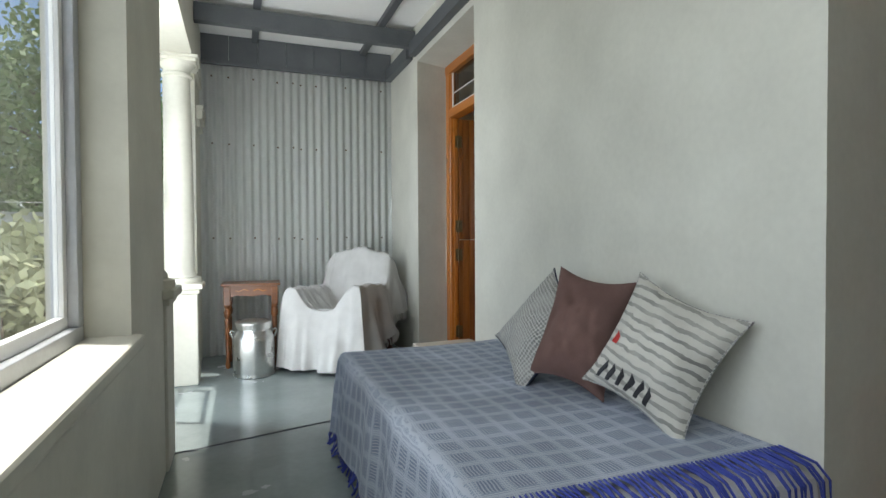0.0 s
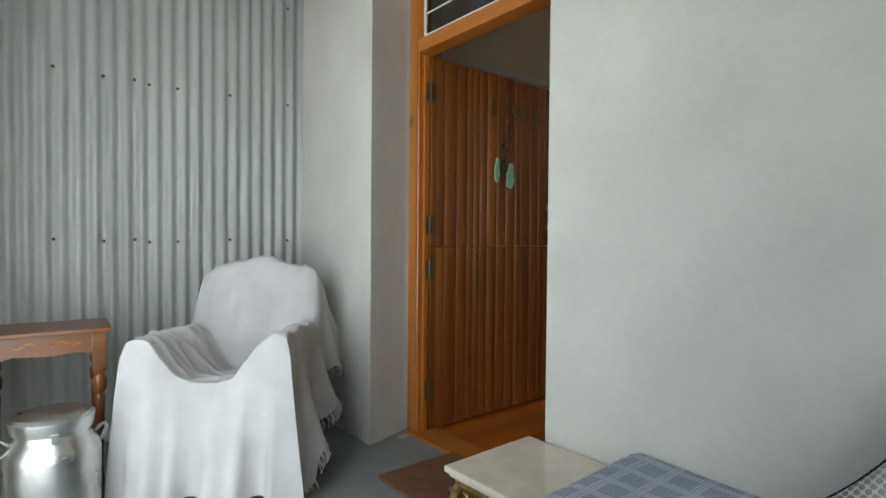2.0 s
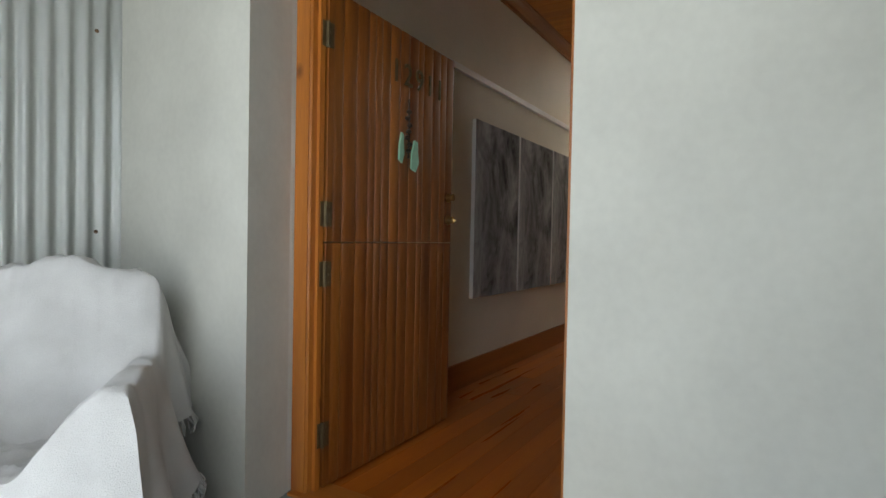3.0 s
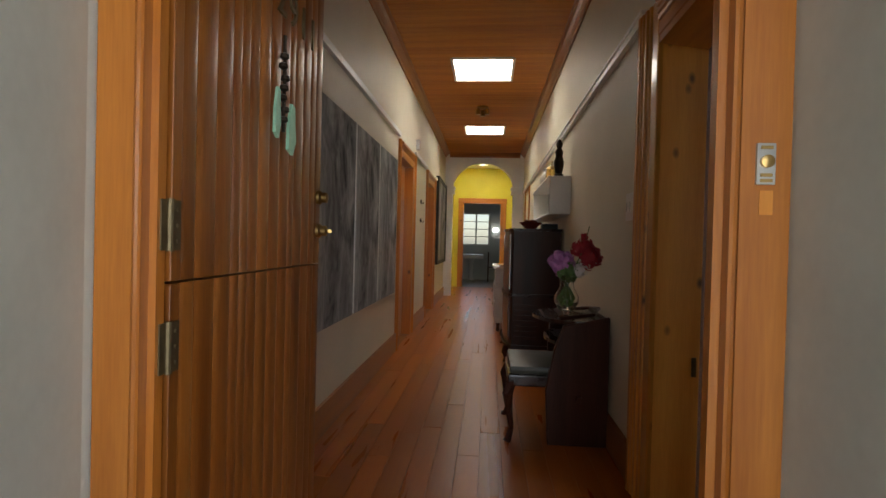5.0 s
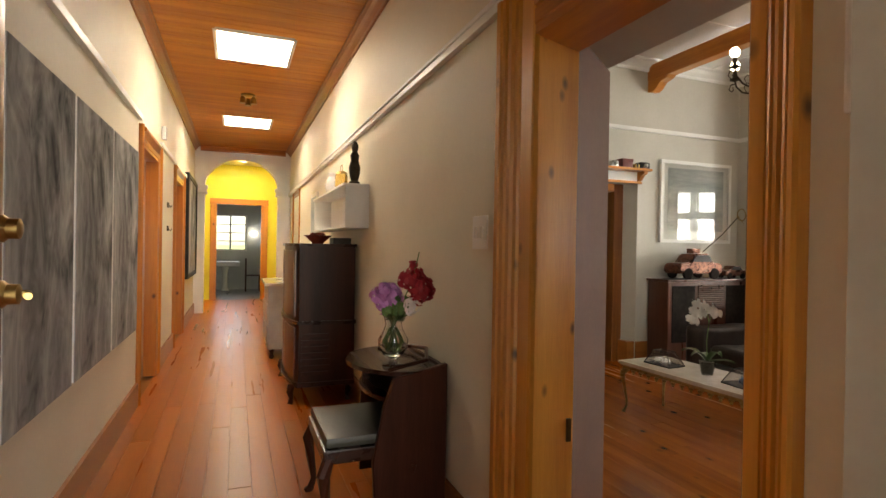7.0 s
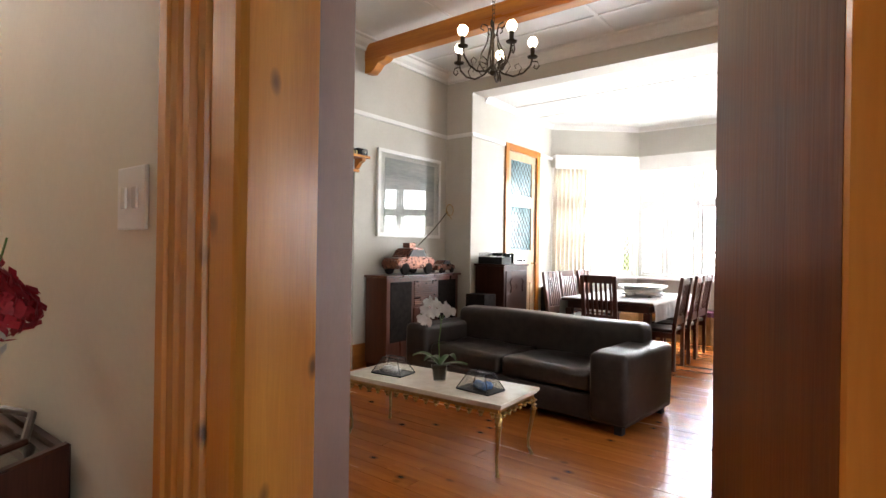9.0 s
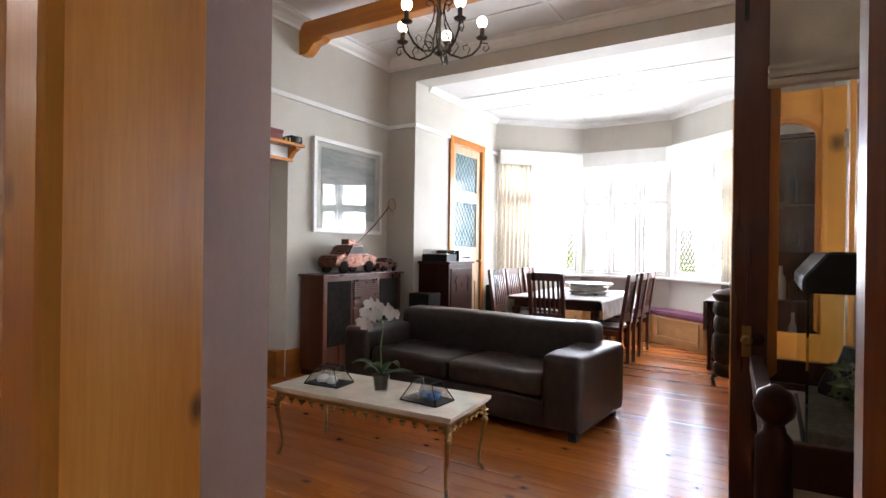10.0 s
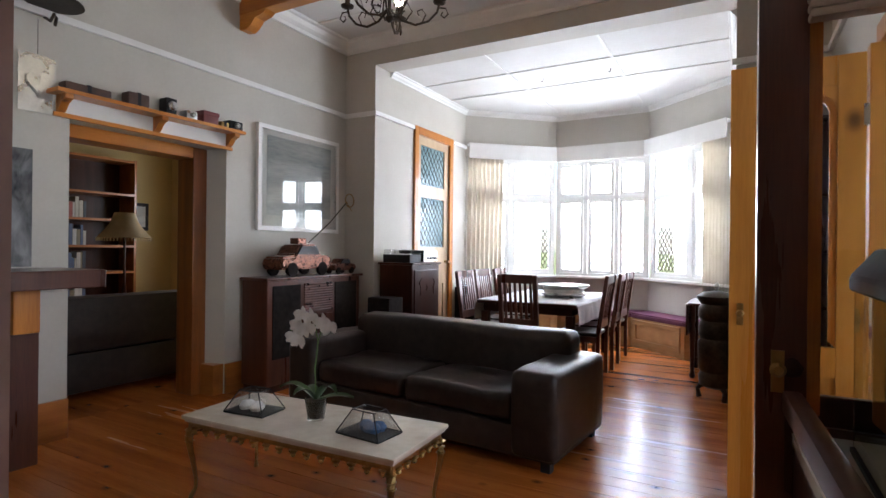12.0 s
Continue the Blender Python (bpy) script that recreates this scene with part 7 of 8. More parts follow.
sk = thing("speaker", "black loudspeaker box beside the record cabinet", "speaker", 6.32, -3.95, 0)
block("cabinet", (-0.14, 0.16, -0.14, 0.14, 0.0, 0.78), M["speaker_cloth"], sk, bevel=0.008)
block("grille", (-0.15, -0.14, -0.12, 0.12, 0.05, 0.73), M["navy"], sk)
sk2 = thing("speaker", "black loudspeaker box in the corner behind the sofa", "speaker", 6.7, -1.86, 0)
sk2.matrix_basis = pose(6.22, -1.72, 0)
block("cabinet", (-0.14, 0.14, -0.13, 0.13, 0.0, 0.8), M["speaker_cloth"], sk2, bevel=0.008)

# glazed bay door
gd = tagged(new("door_7"), "tall pine door with leaded coloured glass panes", "door", kind="structure")
for y0, y1 in ((-2.82, -2.73), (-3.76, -3.67)):
    block("architrave", (6.49, 6.54, y0, y1, 0, 2.89), M["frame"], gd, bevel=0.006)
block("head", (6.488, 6.54, -3.67, -2.82, 2.79, 2.89), M["frame_y"], gd, bevel=0.006)
M["leaded"] = surf("pale_blue_leaded_glass", (0.1, 0.2, 0.23), (0.3, 0.42, 0.44), 3, 0.15, 0.05)
M["pale_pine"] = wood("pale_pine_door", (0.45, 0.3, 0.17), (0.62, 0.45, 0.28), "z", 0.35, 0.04, 0.3, 8)
bm = bmesh.new()
for y0, y1, z0, z1 in ((-2.93, -2.82, 0.01, 2.79), (-3.67, -3.56, 0.01, 2.79), (-3.56, -2.93, 0.01, 0.2), (-3.56, -2.93, 0.85, 1.35), (-3.56, -2.93, 2.0, 2.16), (-3.56, -2.93, 2.68, 2.79)):
    cuboid(bm, 6.53, 6.57, y0, y1, z0, z1)
lf = part("leaf", bm, M["pale_pine"], gd)
block("panel", (6.545, 6.56, -3.56, -2.93, 0.2, 0.85), M["pale_pine"], lf)
for z0, z1 in ((1.35, 2.0), (2.16, 2.68)):
    block("pane", (6.546, 6.556, -3.56, -2.93, z0, z1), M["leaded"], lf)
    bm = bmesh.new()
    for k in range(-6, 14):
        for s in (1, -1):
            pts = [(6.543, -2.93 - 0.63 * q / 30, z0 + (k * 0.12 + s * 1.3 * 0.63 * q / 30)) for q in range(31)]
            pts = [p for p in pts if z0 <= p[2] <= z1]
            if len(pts) > 1:
                tube(bm, [pts[0], pts[-1]], 0.0035, 4)
    part("lead_came", bm, M["iron"], lf)
bm = bmesh.new()
lathe(bm, [(0.02, 0), (0.02, -0.008), (0.008, -0.012), (0.008, -0.03), (0.022, -0.04), (0.02, -0.06)], (6.53, -3.6, 1.15), 12, "x")
part("door_knob", bm, M["brass"], gd, smooth=True)
setting("lobby_screen", [(6.85, 6.9, -4.2, -2.3, 0, 3.4)], M["plaster_living"], "plain wall beyond the bay door", "wall")

# dining table, cloth, chairs and silver stand
dt = thing("dining_table", "dark wooden dining table in the bay", "table", 4.9, -3.3, 0)
block("tabletop", (-0.56, 0.56, -0.9, 0.9, 0.73, 0.76), M["dark_wood"], dt, bevel=0.008)
block("apron", (-0.5, 0.5, -0.84, 0.84, 0.64, 0.73), M["dark_wood"], dt)
for x in (-0.48, 0.48):
    for y in (-0.82, 0.82):
        block("leg", (x - 0.04, x + 0.04, y - 0.04, y + 0.04, 0, 0.64), M["dark_wood"], dt, bevel=0.005)
cl = thing("tablecloth", "grey-white cloth runner over the dining table", "cloth", 4.9, -3.3, 0.764)
M["linen"] = surf("grey_white_linen", (0.52, 0.52, 0.54), (0.68, 0.68, 0.69), 5, 0.9, 0.0, fine=250, spec=0.15)
bm = bmesh.new()


def cloth_at(u, v):
    s, y = (2 * u - 1) * 0.78, (2 * v - 1) * 0.89
    x = max(-0.565, min(0.565, s))
    e = abs(s) - abs(x)
    return (x + math.copysign(0.015 * math.sin(y * 16) * min(1, e * 8) + 0.004, s), y, 0.002 - e)


sheet(bm, 40, 30, cloth_at)
bmesh.ops.recalc_face_normals(bm, faces=bm.faces)
if sum(fc.normal.z for fc in bm.faces) < 0:
    bmesh.ops.reverse_faces(bm, faces=bm.faces)
bmesh.ops.solidify(bm, geom=bm.faces[:], thickness=-0.004)
part("runner", bm, M["linen"], cl)
cs_ = thing("cake_stand", "low round silver cake stand on the dining table", "stand", 4.72, -3.25, 0.767)
bm = bmesh.new()
lathe(bm, [(0.2, 0.03), (0.26, 0.032), (0.27, 0.05), (0.24, 0.065), (0.235, 0.1), (0.28, 0.125), (0.3, 0.14), (0.3, 0.15), (0.02, 0.152)], (0, 0, 0), 36)
part("plateau", bm, M["chrome"], cs_, smooth=True)
for k in range(4):
    bm = bmesh.new()
    lathe(bm, [(0.02, 0), (0.028, 0.01), (0.015, 0.035)], (0.22 * math.cos(k * 1.57 + .7), 0.22 * math.sin(k * 1.57 + .7), 0), 10)
    part("foot", bm, M["chrome"], cs_, smooth=True)

dc = thing("dining_chair", "dark-stained slat-back dining chair at the table", "chair", 4.88, -2.42, 0, 0, "chairs round the dining table")
for x in (-0.19, 0.19):
    bm = bmesh.new()
    prism(bm, [(0.19, 0), (0.225, 0), (0.225, 0.45), (0.31, 1.06), (0.275, 1.07), (0.185, 0.46)][::-1], "x", x - 0.022, x + 0.022)
    part("back_post", bm, M["red_wood"], dc)
    block("leg", (x - 0.02, x + 0.02, -0.21, -0.17, 0, 0.44), M["red_wood"], dc, bevel=0.003)
    block("side_rail", (x - 0.012, x + 0.012, -0.17, 0.19, 0.37, 0.43), M["red_wood"], dc)
block("seat", (-0.22, 0.22, -0.23, 0.2, 0.44, 0.475), M["leather"], dc, "dark padded seat", bevel=0.012)
for z, y in ((1.02, 0.285), (0.56, 0.215)):
    block("back_rail", (-0.168, 0.168, y - 0.008, y + 0.014, z - 0.04, z + 0.05), M["red_wood"], dc, bevel=0.004)
for k in range(6):
    x = -0.14 + 0.056 * k
    bm = bmesh.new()
    prism(bm, [(0.21, 0.6), (0.222, 0.6), (0.284, 0.985), (0.272, 0.985)], "x", x - 0.013, x + 0.013)
    part("slat", bm, M["red_wood"], dc)
for x, y, rz in ((4.36, -2.75, 90), (4.34, -3.3, 92), (4.36, -3.85, 88), (5.5, -2.75, -90), (5.53, -3.3, -92), (5.51, -3.85, -88)):
    copy_thing(dc, pose(x, y, 0, 0, 0, rz))

# window seat with cushions, pelmet and curtains in the bay
M["purple"] = weave("plum_seat_cloth", (0.16, 0.06, 0.11), (0.24, 0.1, 0.17), 200)
M["bench_pine"] = wood("honey_pine_panel", (0.36, 0.2, 0.08), (0.52, 0.32, 0.14), "x", 0.4, 0.05, 0.25, 8)
M["curtain"] = weave("oatmeal_curtain", (0.58, 0.53, 0.45), (0.7, 0.65, 0.57), 200)
ins = [(6.0, -4.14), (5.26, -4.78), (4.22, -4.78), (3.48, -4.14)]
for k in range(3):
    (xa, ya), (xb, yb) = ins[k], ins[k + 1]
    (xc, yc), (xd, yd) = BAY[k], BAY[k + 1]
    ws = thing("window_seat", "honey pine panelled window seat with a plum cushion", "bench", 0, 0, 0, 0, "window seats in the bay")
    bm = bmesh.new()
    prism(bm, [(xa, ya), (xb, yb), (xd, yd + 0.01), (xc, yc)], "z", 0.0, 0.4)
    part("box", bm, M["bench_pine"], ws)
    ln, m4 = math.hypot(xb - xa, yb - ya), Matrix.Translation((xa, ya, 0)) @ Matrix.Rotation(math.atan2(yb - ya, xb - xa), 4, "Z")
    n = 1 if k != 1 else 2
    for i in range(n):
        x0, x1 = 0.06 + (ln - 0.06) * i / n, (ln - 0.06) * (i + 1) / n
        bm = bmesh.new()
        for b in ((x0, x1, 0.32, 0.38), (x0, x1, 0.06, 0.12), (x0, x0 + 0.06, 0.12, 0.32), (x1 - 0.06, x1, 0.12, 0.32)):
            cuboid(bm, b[0], b[1], -0.018, -0.001, b[2], b[3], 0.003)
        part("panel", bm, M["bench_pine"], ws, at=m4)
    bm = bmesh.new()
    prism(bm, [(xa, ya + 0.02), (xb, yb + 0.02), (xd, yd + 0.02), (xc, yc)], "z", 0.4, 0.47)
    bmesh.ops.bevel(bm, geom=bm.edges[:], offset=0.02, segments=2, affect="EDGES")
    part("seat_cushion", bm, M["purple"], ws, "plum seat cushion", smooth=True)
    lnb = math.hypot(xd - xc, yd - yc)
    m5 = Matrix.Translation((xc, yc, 0)) @ Matrix.Rotation(math.atan2(yd - yc, xd - xc), 4, "Z")
    pb = tagged(new("trim_pelmet"), "white pelmet board above the bay window", "trim", kind="structure")
    pb.matrix_basis = m5
    block("board", (0.03, lnb - 0.03, -0.14, -0.12, 2.68, 2.91), M["white"], pb, bevel=0.004)
    block("pelmet_top", (0.03, lnb - 0.03, -0.12, 0.0, 2.885, 2.905), M["white"], pb)
    if k != 1:
        cu = thing("curtain", "oatmeal lined curtain hanging in folds beside the bay window", "curtain", 0, 0, 0, 0, "bay curtains")
        cu.matrix_basis = m5
        x0, x1 = (0.02, 0.58) if k == 0 else (lnb - 0.44, lnb - 0.02)
        bm = bmesh.new()

        def fold(u, v):
            a = u * math.pi * 2 * 8
            return (x0 + (x1 - x0) * u, -0.075 + 0.028 * math.sin(a + 0.6 * math.sin(v * 5)) + 0.008 * noise.noise((u * 9, v * 4, k)), 0.5 + 2.24 * v)
        sheet(bm, 96, 14, fold)
        bmesh.ops.solidify(bm, geom=bm.faces[:], thickness=0.003)
        part("drape", bm, M["curtain"], cu, smooth=True)

dl = thing("drop_leaf_table", "dark drop-leaf table with turned legs by the bay", "table", 3.2, -3.45, 0)
block("tabletop", (-0.2, 0.16, -0.35, 0.35, 0.76, 0.785), M["dark_wood"], dl, bevel=0.006)
block("drop_leaf", (0.162, 0.18, -0.35, 0.35, 0.45, 0.775), M["dark_wood"], dl, bevel=0.005)
for x in (-0.14, 0.12):
    for y in (-0.28, 0.28):
        turned(dl, x, y, [(0.02, 0), (0.03, 0.03), (0.018, 0.06), (0.025, 0.3), (0.03, 0.5), (0.02, 0.55), (0.03, 0.6), (0.03, 0.76)], M["dark_wood"])
block("stretcher", (-0.14, 0.12, -0.01, 0.01, 0.14, 0.17), M["dark_wood"], dl)
ur = thing("iron_stove", "ornate black cast-iron stove beside the French door", "stove", 3.07, -2.42, 0)
bm = bmesh.new()
lathe(bm, [(0.1, 0.1), (0.14, 0.12), (0.15, 0.2), (0.13, 0.24), (0.15, 0.27), (0.155, 0.5), (0.135, 0.54), (0.15, 0.58), (0.15, 0.66), (0.13, 0.7), (0.155, 0.74), (0.15, 0.82), (0.13, 0.85), (0.16, 0.89), (0.165, 0.92), (0.12, 0.95), (0.03, 0.97)], (0, 0, 0), 28)
part("body", bm, M["iron"], ur, smooth=True)
bm = bmesh.new()
lathe(bm, [(0.012, 0.97), (0.012, 0.99), (0.026, 1.01), (0.02, 1.03), (0.006, 1.045)], (0, 0, 0), 12)
part("finial", bm, M["chrome"], ur, smooth=True)
for k in range(3):
    bm = bmesh.new()
    a = k * 2.1
    tube(bm, [(0.1 * math.cos(a), 0.1 * math.sin(a), 0.13), (0.15 * math.cos(a), 0.15 * math.sin(a), 0.08), (0.14 * math.cos(a), 0.14 * math.sin(a), 0.0)], [0.03, 0.02, 0.025], 8)
    part("leg", bm, M["iron"], ur, smooth=True)

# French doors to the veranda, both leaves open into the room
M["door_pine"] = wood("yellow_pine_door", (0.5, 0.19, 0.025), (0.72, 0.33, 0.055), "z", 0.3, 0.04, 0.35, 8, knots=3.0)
fr = tagged(new("door_8"), "pine French door frame in the living room wall", "door", kind="structure")
for y0, y1 in ((-0.2, -0.12), (1.2, 1.28)):
    block("jamb", (2.2, 2.37, y0 + (0.001 if y0 < 0 else 0), y1, 0, 2.3), M["door_pine"], fr, bevel=0.006)
block("head", (2.2, 2.335, -0.2, 1.28, 2.3, 2.4), M["frame_y"], fr, bevel=0.006)


def french_leaf(name, label, x, y, rz, mat_, width, height, st_=0.108):
    d = thing(name, label, "door", x, y, 0.012, rz, "French door leaves")
    h = height
    for x0 in (0.0, width - st_):
        block("stile", (x0, x0 + st_, -0.022, 0.022, 0, h), mat_, d, bevel=0.003)
    for z0, z1 in ((0, 0.2), (0.72, 0.86), (h - 0.14, h)):
        block("rail", (st_, width - st_, -0.021, 0.021, z0, z1), mat_, d)
    block("panel", (st_, width - st_, -0.01, 0.01, 0.2, 0.72), mat_, d)
    bm = bmesh.new()
    xa, xb, zt = st_, width - st_, h - 0.14
    c, r = (xa + xb) / 2, (xb - xa) / 2
    arc = [(c + r * math.cos(math.pi * i / 16), zt - r * 0.75 + r * 0.7 * math.sin(math.pi * i / 16)) for i in range(17)]
    prism(bm, [(xb, zt)] + arc + [(xa, zt)], "y", -0.018, 0.018)
    part("arched_head", bm, mat_, d)
    bm = bmesh.new()
    inner = [(c + (r - 0.03) * math.cos(math.pi * i / 16), zt - r * 0.75 + (r * 0.7 - 0.03) * math.sin(math.pi * i / 16)) for i in range(17)]
    for sy in (-0.014, 0.006):
        prism(bm, [(xb, 0.86)] + arc + [(xa, 0.86), (xa + 0.03, 0.89)] + inner[::-1] + [(xb - 0.03, 0.89)], "y", sy, sy + 0.008)
    bmesh.ops.recalc_face_normals(bm, faces=bm.faces)
    part("glazing_bead", bm, M["frame"], d, "orange moulded glazing bead")
    block("pane", (xa, xb, -0.003, 0.003, 0.86, zt - 0.02), M["glass"], d)
    bm = bmesh.new()
    lathe(bm, [(0.015, 0), (0.02, 0.012), (0.012, 0.025)], (width - 0.05, 0.022, 1.0), 12, "y")
    cuboid(bm, width - 0.065, width - 0.035, 0.022, 0.026, 0.94, 1.05)
    part("lock_plate", bm, M["brass"], d)
    for z in (0.3, 1.9):
        block("hinge", (-0.012, 0.01, -0.012, 0.024, z, z + 0.1), M["chrome"], d)
    return d


french_leaf("french_door", "open yellow pine French door leaf with arched glass", 2.387, -0.104, -1, M["door_pine"], 0.552, 2.24)
# the near leaf's shade is put into its colour: darker timber than its pair
nl = french_leaf("french_door", "open French door leaf, its shade put into dark red-brown timber", 2.345, 1.3, 3.5, M["red_wood"], 0.51, 2.38, 0.115)
block("flush_bolt", (0.465, 0.48, 0.022, 0.03, 2.15, 2.32), M["iron"], nl)
rb = thing("roman_blind", "folded cream Roman blind hung over the open door leaf", "blind", 2.345, 1.33, 0, 2)
M["blind"] = weave("cream_blind_cloth", (0.6, 0.5, 0.39), (0.74, 0.64, 0.52), 200)
bm = bmesh.new()


def blind_at(u, v):
    z = 1.9 + 0.44 * v
    return (0.0 + 0.4 * u, 0.03 + 0.05 * (1 - v) ** 2 + 0.014 * math.sin(v * 14) * (1 - v) + 0.004 * noise.noise((u * 5, v * 6, 0)), z)


sheet(bm, 20, 26, blind_at)
bmesh.ops.solidify(bm, geom=bm.faces[:], thickness=0.006)
part("cloth", bm, M["blind"], rb, smooth=True)
bm = bmesh.new()
for k, z in enumerate((1.893, 1.92, 1.95)):
    cuboid(bm, -0.005, 0.405, 0.05 - 0.01 * k, 0.1 - 0.01 * k, z, z + 0.022, 0.008)
part("folds", bm, M["blind"], rb, smooth=True)

tk = thing("tank_stand", "dark turned-wood stand with finials carrying the aquarium", "stand", 2.526, 1.791, 0, 3.1)
block("top", (-0.22, 0.22, -0.47, 0.47, 0.82, 0.85), M["marble"], tk, "stone top")
block("apron", (-0.215, 0.215, -0.465, 0.465, 0.66, 0.82), M["dark_wood"], tk, bevel=0.004)
for x in (-0.22, 0.22):
    for y in (-0.485, 0.485):
        turned(tk, x, y, [(0.025, 0), (0.03, 0.05), (0.018, 0.1), (0.03, 0.15), (0.028, 0.4), (0.018, 0.45), (0.032, 0.5), (0.032, 0.62), (0.02, 0.66), (0.034, 0.7), (0.034, 0.95), (0.022, 0.965), (0.018, 0.98), (0.036, 1.0), (0.04, 1.02), (0.03, 1.045), (0.006, 1.06)], M["dark_wood"], "post", 16)
for x in (-0.22, 0.22):
    bm = bmesh.new()
    cuboid(bm, x - 0.022, x + 0.022, -0.455, 0.455, 0.9, 0.96, 0.01)
    part("rail", bm, M["dark_wood"], tk, smooth=True)
for y in (-0.485, 0.485):
    block("rail", (-0.2, 0.2, y - 0.014, y + 0.014, 0.86, 0.95), M["dark_wood"], tk, bevel=0.005)
aq = thing("aquarium", "glass aquarium with a black hood and green plants", "aquarium", 2.505, 1.72, 0.85)
M["aqua_glass"] = glass("aquarium_glass", (0.9, 0.95, 0.9))
for dims in ((-0.15, 0.15, -0.28, -0.274, 0.01, 0.38), (-0.15, 0.15, 0.274, 0.28, 0.01, 0.38), (0.144, 0.15, -0.273, 0.273, 0.01, 0.38), (-0.15, -0.144, -0.273, 0.273, 0.01, 0.38)):
    block("pane", dims, M["aqua_glass"], aq)
bm = bmesh.new()
prism(bm, [(-0.16, 0.38), (0.16, 0.38), (0.16, 0.415), (0.11, 0.48), (-0.16, 0.48)], "y", -0.288, 0.288)
bmesh.ops.bevel(bm, geom=bm.edges[:], offset=0.006, segments=1, affect="EDGES")
part("hood", bm, M["black"], aq)
block("base_trim", (-0.155, 0.155, -0.285, 0.285, 0, 0.012), M["black"], aq)
M["gravel"] = surf("aquarium_gravel", (0.2, 0.17, 0.13), (0.4, 0.36, 0.3), 60, 0.9, 0.8, fine=200)
block("gravel", (-0.142, 0.142, -0.272, 0.272, 0.013, 0.045), M["gravel"], aq)
bm = bmesh.new()
for x, y, h in ((0.02, -0.15, 0.2), (-0.04, -0.1, 0.16), (0.05, -0.18, 0.14)):
    tube(bm, [(x, y, 0.04), (x + 0.01, y, h * 0.5), (x, y + 0.01, h)], [0.05, 0.04, 0.02], 7)
part("rock", bm, M["black"], aq)
bm = bmesh.new()
rg = random.Random(21)
leaf_cloud(bm, [((0.0, 0.05, 0.12), 0.08), ((0.03, 0.15, 0.15), 0.08), ((-0.03, 0.1, 0.1), 0.08)], 220, 0.018, rg)
part("water_plants", bm, M["leaf"], aq)

# dark open shelves in the corner behind the French door
ub = thing("open_shelves", "dark wooden open shelves with dull clutter in the corner", "shelves", 2.6, -1.73, 0)
for x in (-0.27, 0.25):
    block("side", (x, x + 0.025, -0.15, 0.15, 0, 2.3), M["dark_wood"], ub, bevel=0.003)
for z in (0.08, 0.5, 0.92, 1.32, 1.72, 2.27):
    block("shelf", (-0.244, 0.249, -0.15, 0.15, z, z + 0.022), M["dark_wood_x"], ub)
block("back", (-0.27, 0.275, -0.165, -0.151, 0, 2.3), M["dark_wood"], ub)
rg = random.Random(44)
for z in (0.522, 0.942, 1.342, 1.742):
    x = -0.2
    while x < 0.18:
        w, h = rg.uniform(0.04, 0.09), rg.uniform(0.14, 0.32)
        vz = thing("bottle", "dull dark glass bottle on the open shelves", "bottle", 2.6 + x, -1.73 + rg.uniform(-0.04, 0.06), z, 0, "bottles on the dark shelves")
        bm = bmesh.new()
        lathe(bm, [(w * 0.45, 0), (w * 0.5, 0.01), (w * 0.5, h * 0.6), (w * 0.2, h * 0.78), (w * 0.18, h), (w * 0.1, h)], (0, 0, 0), 12)
        part("glass_body", bm, rg.choice((M["black"], M["dark_wood"], M["pot_glass"], M["alu"])), vz, smooth=True)
        x += w + rg.uniform(0.02, 0.06)

# mantelpiece, ornaments and shelf on the east wall
mp_ = thing("mantelpiece", "brown timber mantelpiece of a fireplace", "fireplace", 6.7, 1.98, 0)
block("shelf", (-0.3, 0.24, -0.9, 0.65, 1.06, 1.17), M["red_wood"], mp_, bevel=0.006)
block("frieze", (-0.1, 0.23, -0.6, 0.6, 0.85, 1.06), M["red_wood"], mp_)
for y in (-0.52, 0.5):
    block("pilaster", (-0.12, 0.23, y - 0.09, y + 0.09, 0, 0.85), M["red_wood"], mp_, bevel=0.006)
    block("corbel", (-0.18, -0.12, y - 0.07, y + 0.07, 0.8, 1.06), M["frame"], mp_, bevel=0.01)
block("firebox", (0.1, 0.2, -0.42, 0.4, 0, 0.84), M["black"], mp_)
dp = thing("painting", "small dark painting above the mantelpiece", "painting", 6.94, 1.62, 1.56)
block("canvas", (-0.03, -0.003, -0.35, 0.35, -0.38, 0.38), M["canvas"], dp, bevel=0.003)
ht = thing("wall_ornament", "embossed silver tin heart plaque on the wall", "ornament", 6.94, 1.24, 2.38)
bm = bmesh.new()
cuboid(bm, -0.012, -0.004, -0.11, 0.11, -0.19, 0.19, 0.002)
part("plaque", bm, M["chrome"], ht)
bm = bmesh.new()
hp = [(0.075 * math.sin(t) ** 3, 0.0055 * (13 * math.cos(t) - 5 * math.cos(2 * t) - 2 * math.cos(3 * t) - math.cos(4 * t))) for t in (2 * math.pi * i / 28 for i in range(28))]
prism(bm, hp, "x", -0.03, -0.011)
bmesh.ops.bevel(bm, geom=[e for e in bm.edges if e.calc_length() < 0.05], offset=0.006, segments=2, affect="EDGES")
part("heart", bm, M["chrome"], ht, smooth=True)
bm = bmesh.new()
tube(bm, [(-0.01, 0, 0.19), (-0.01, 0, 0.42)], 0.002, 4)
part("cord", bm, M["iron"], ht)
wl = thing("wall_bracket", "black iron wall bracket with a disc shade", "lamp", 6.94, 1.2, 2.83)
bm = bmesh.new()
lathe(bm, [(0.01, 0.1), (0.16, 0.06), (0.165, 0.045), (0.02, 0.05)], (-0.17, 0.02, 0), 24)
part("shade", bm, M["iron"], wl, smooth=True)
bm = bmesh.new()
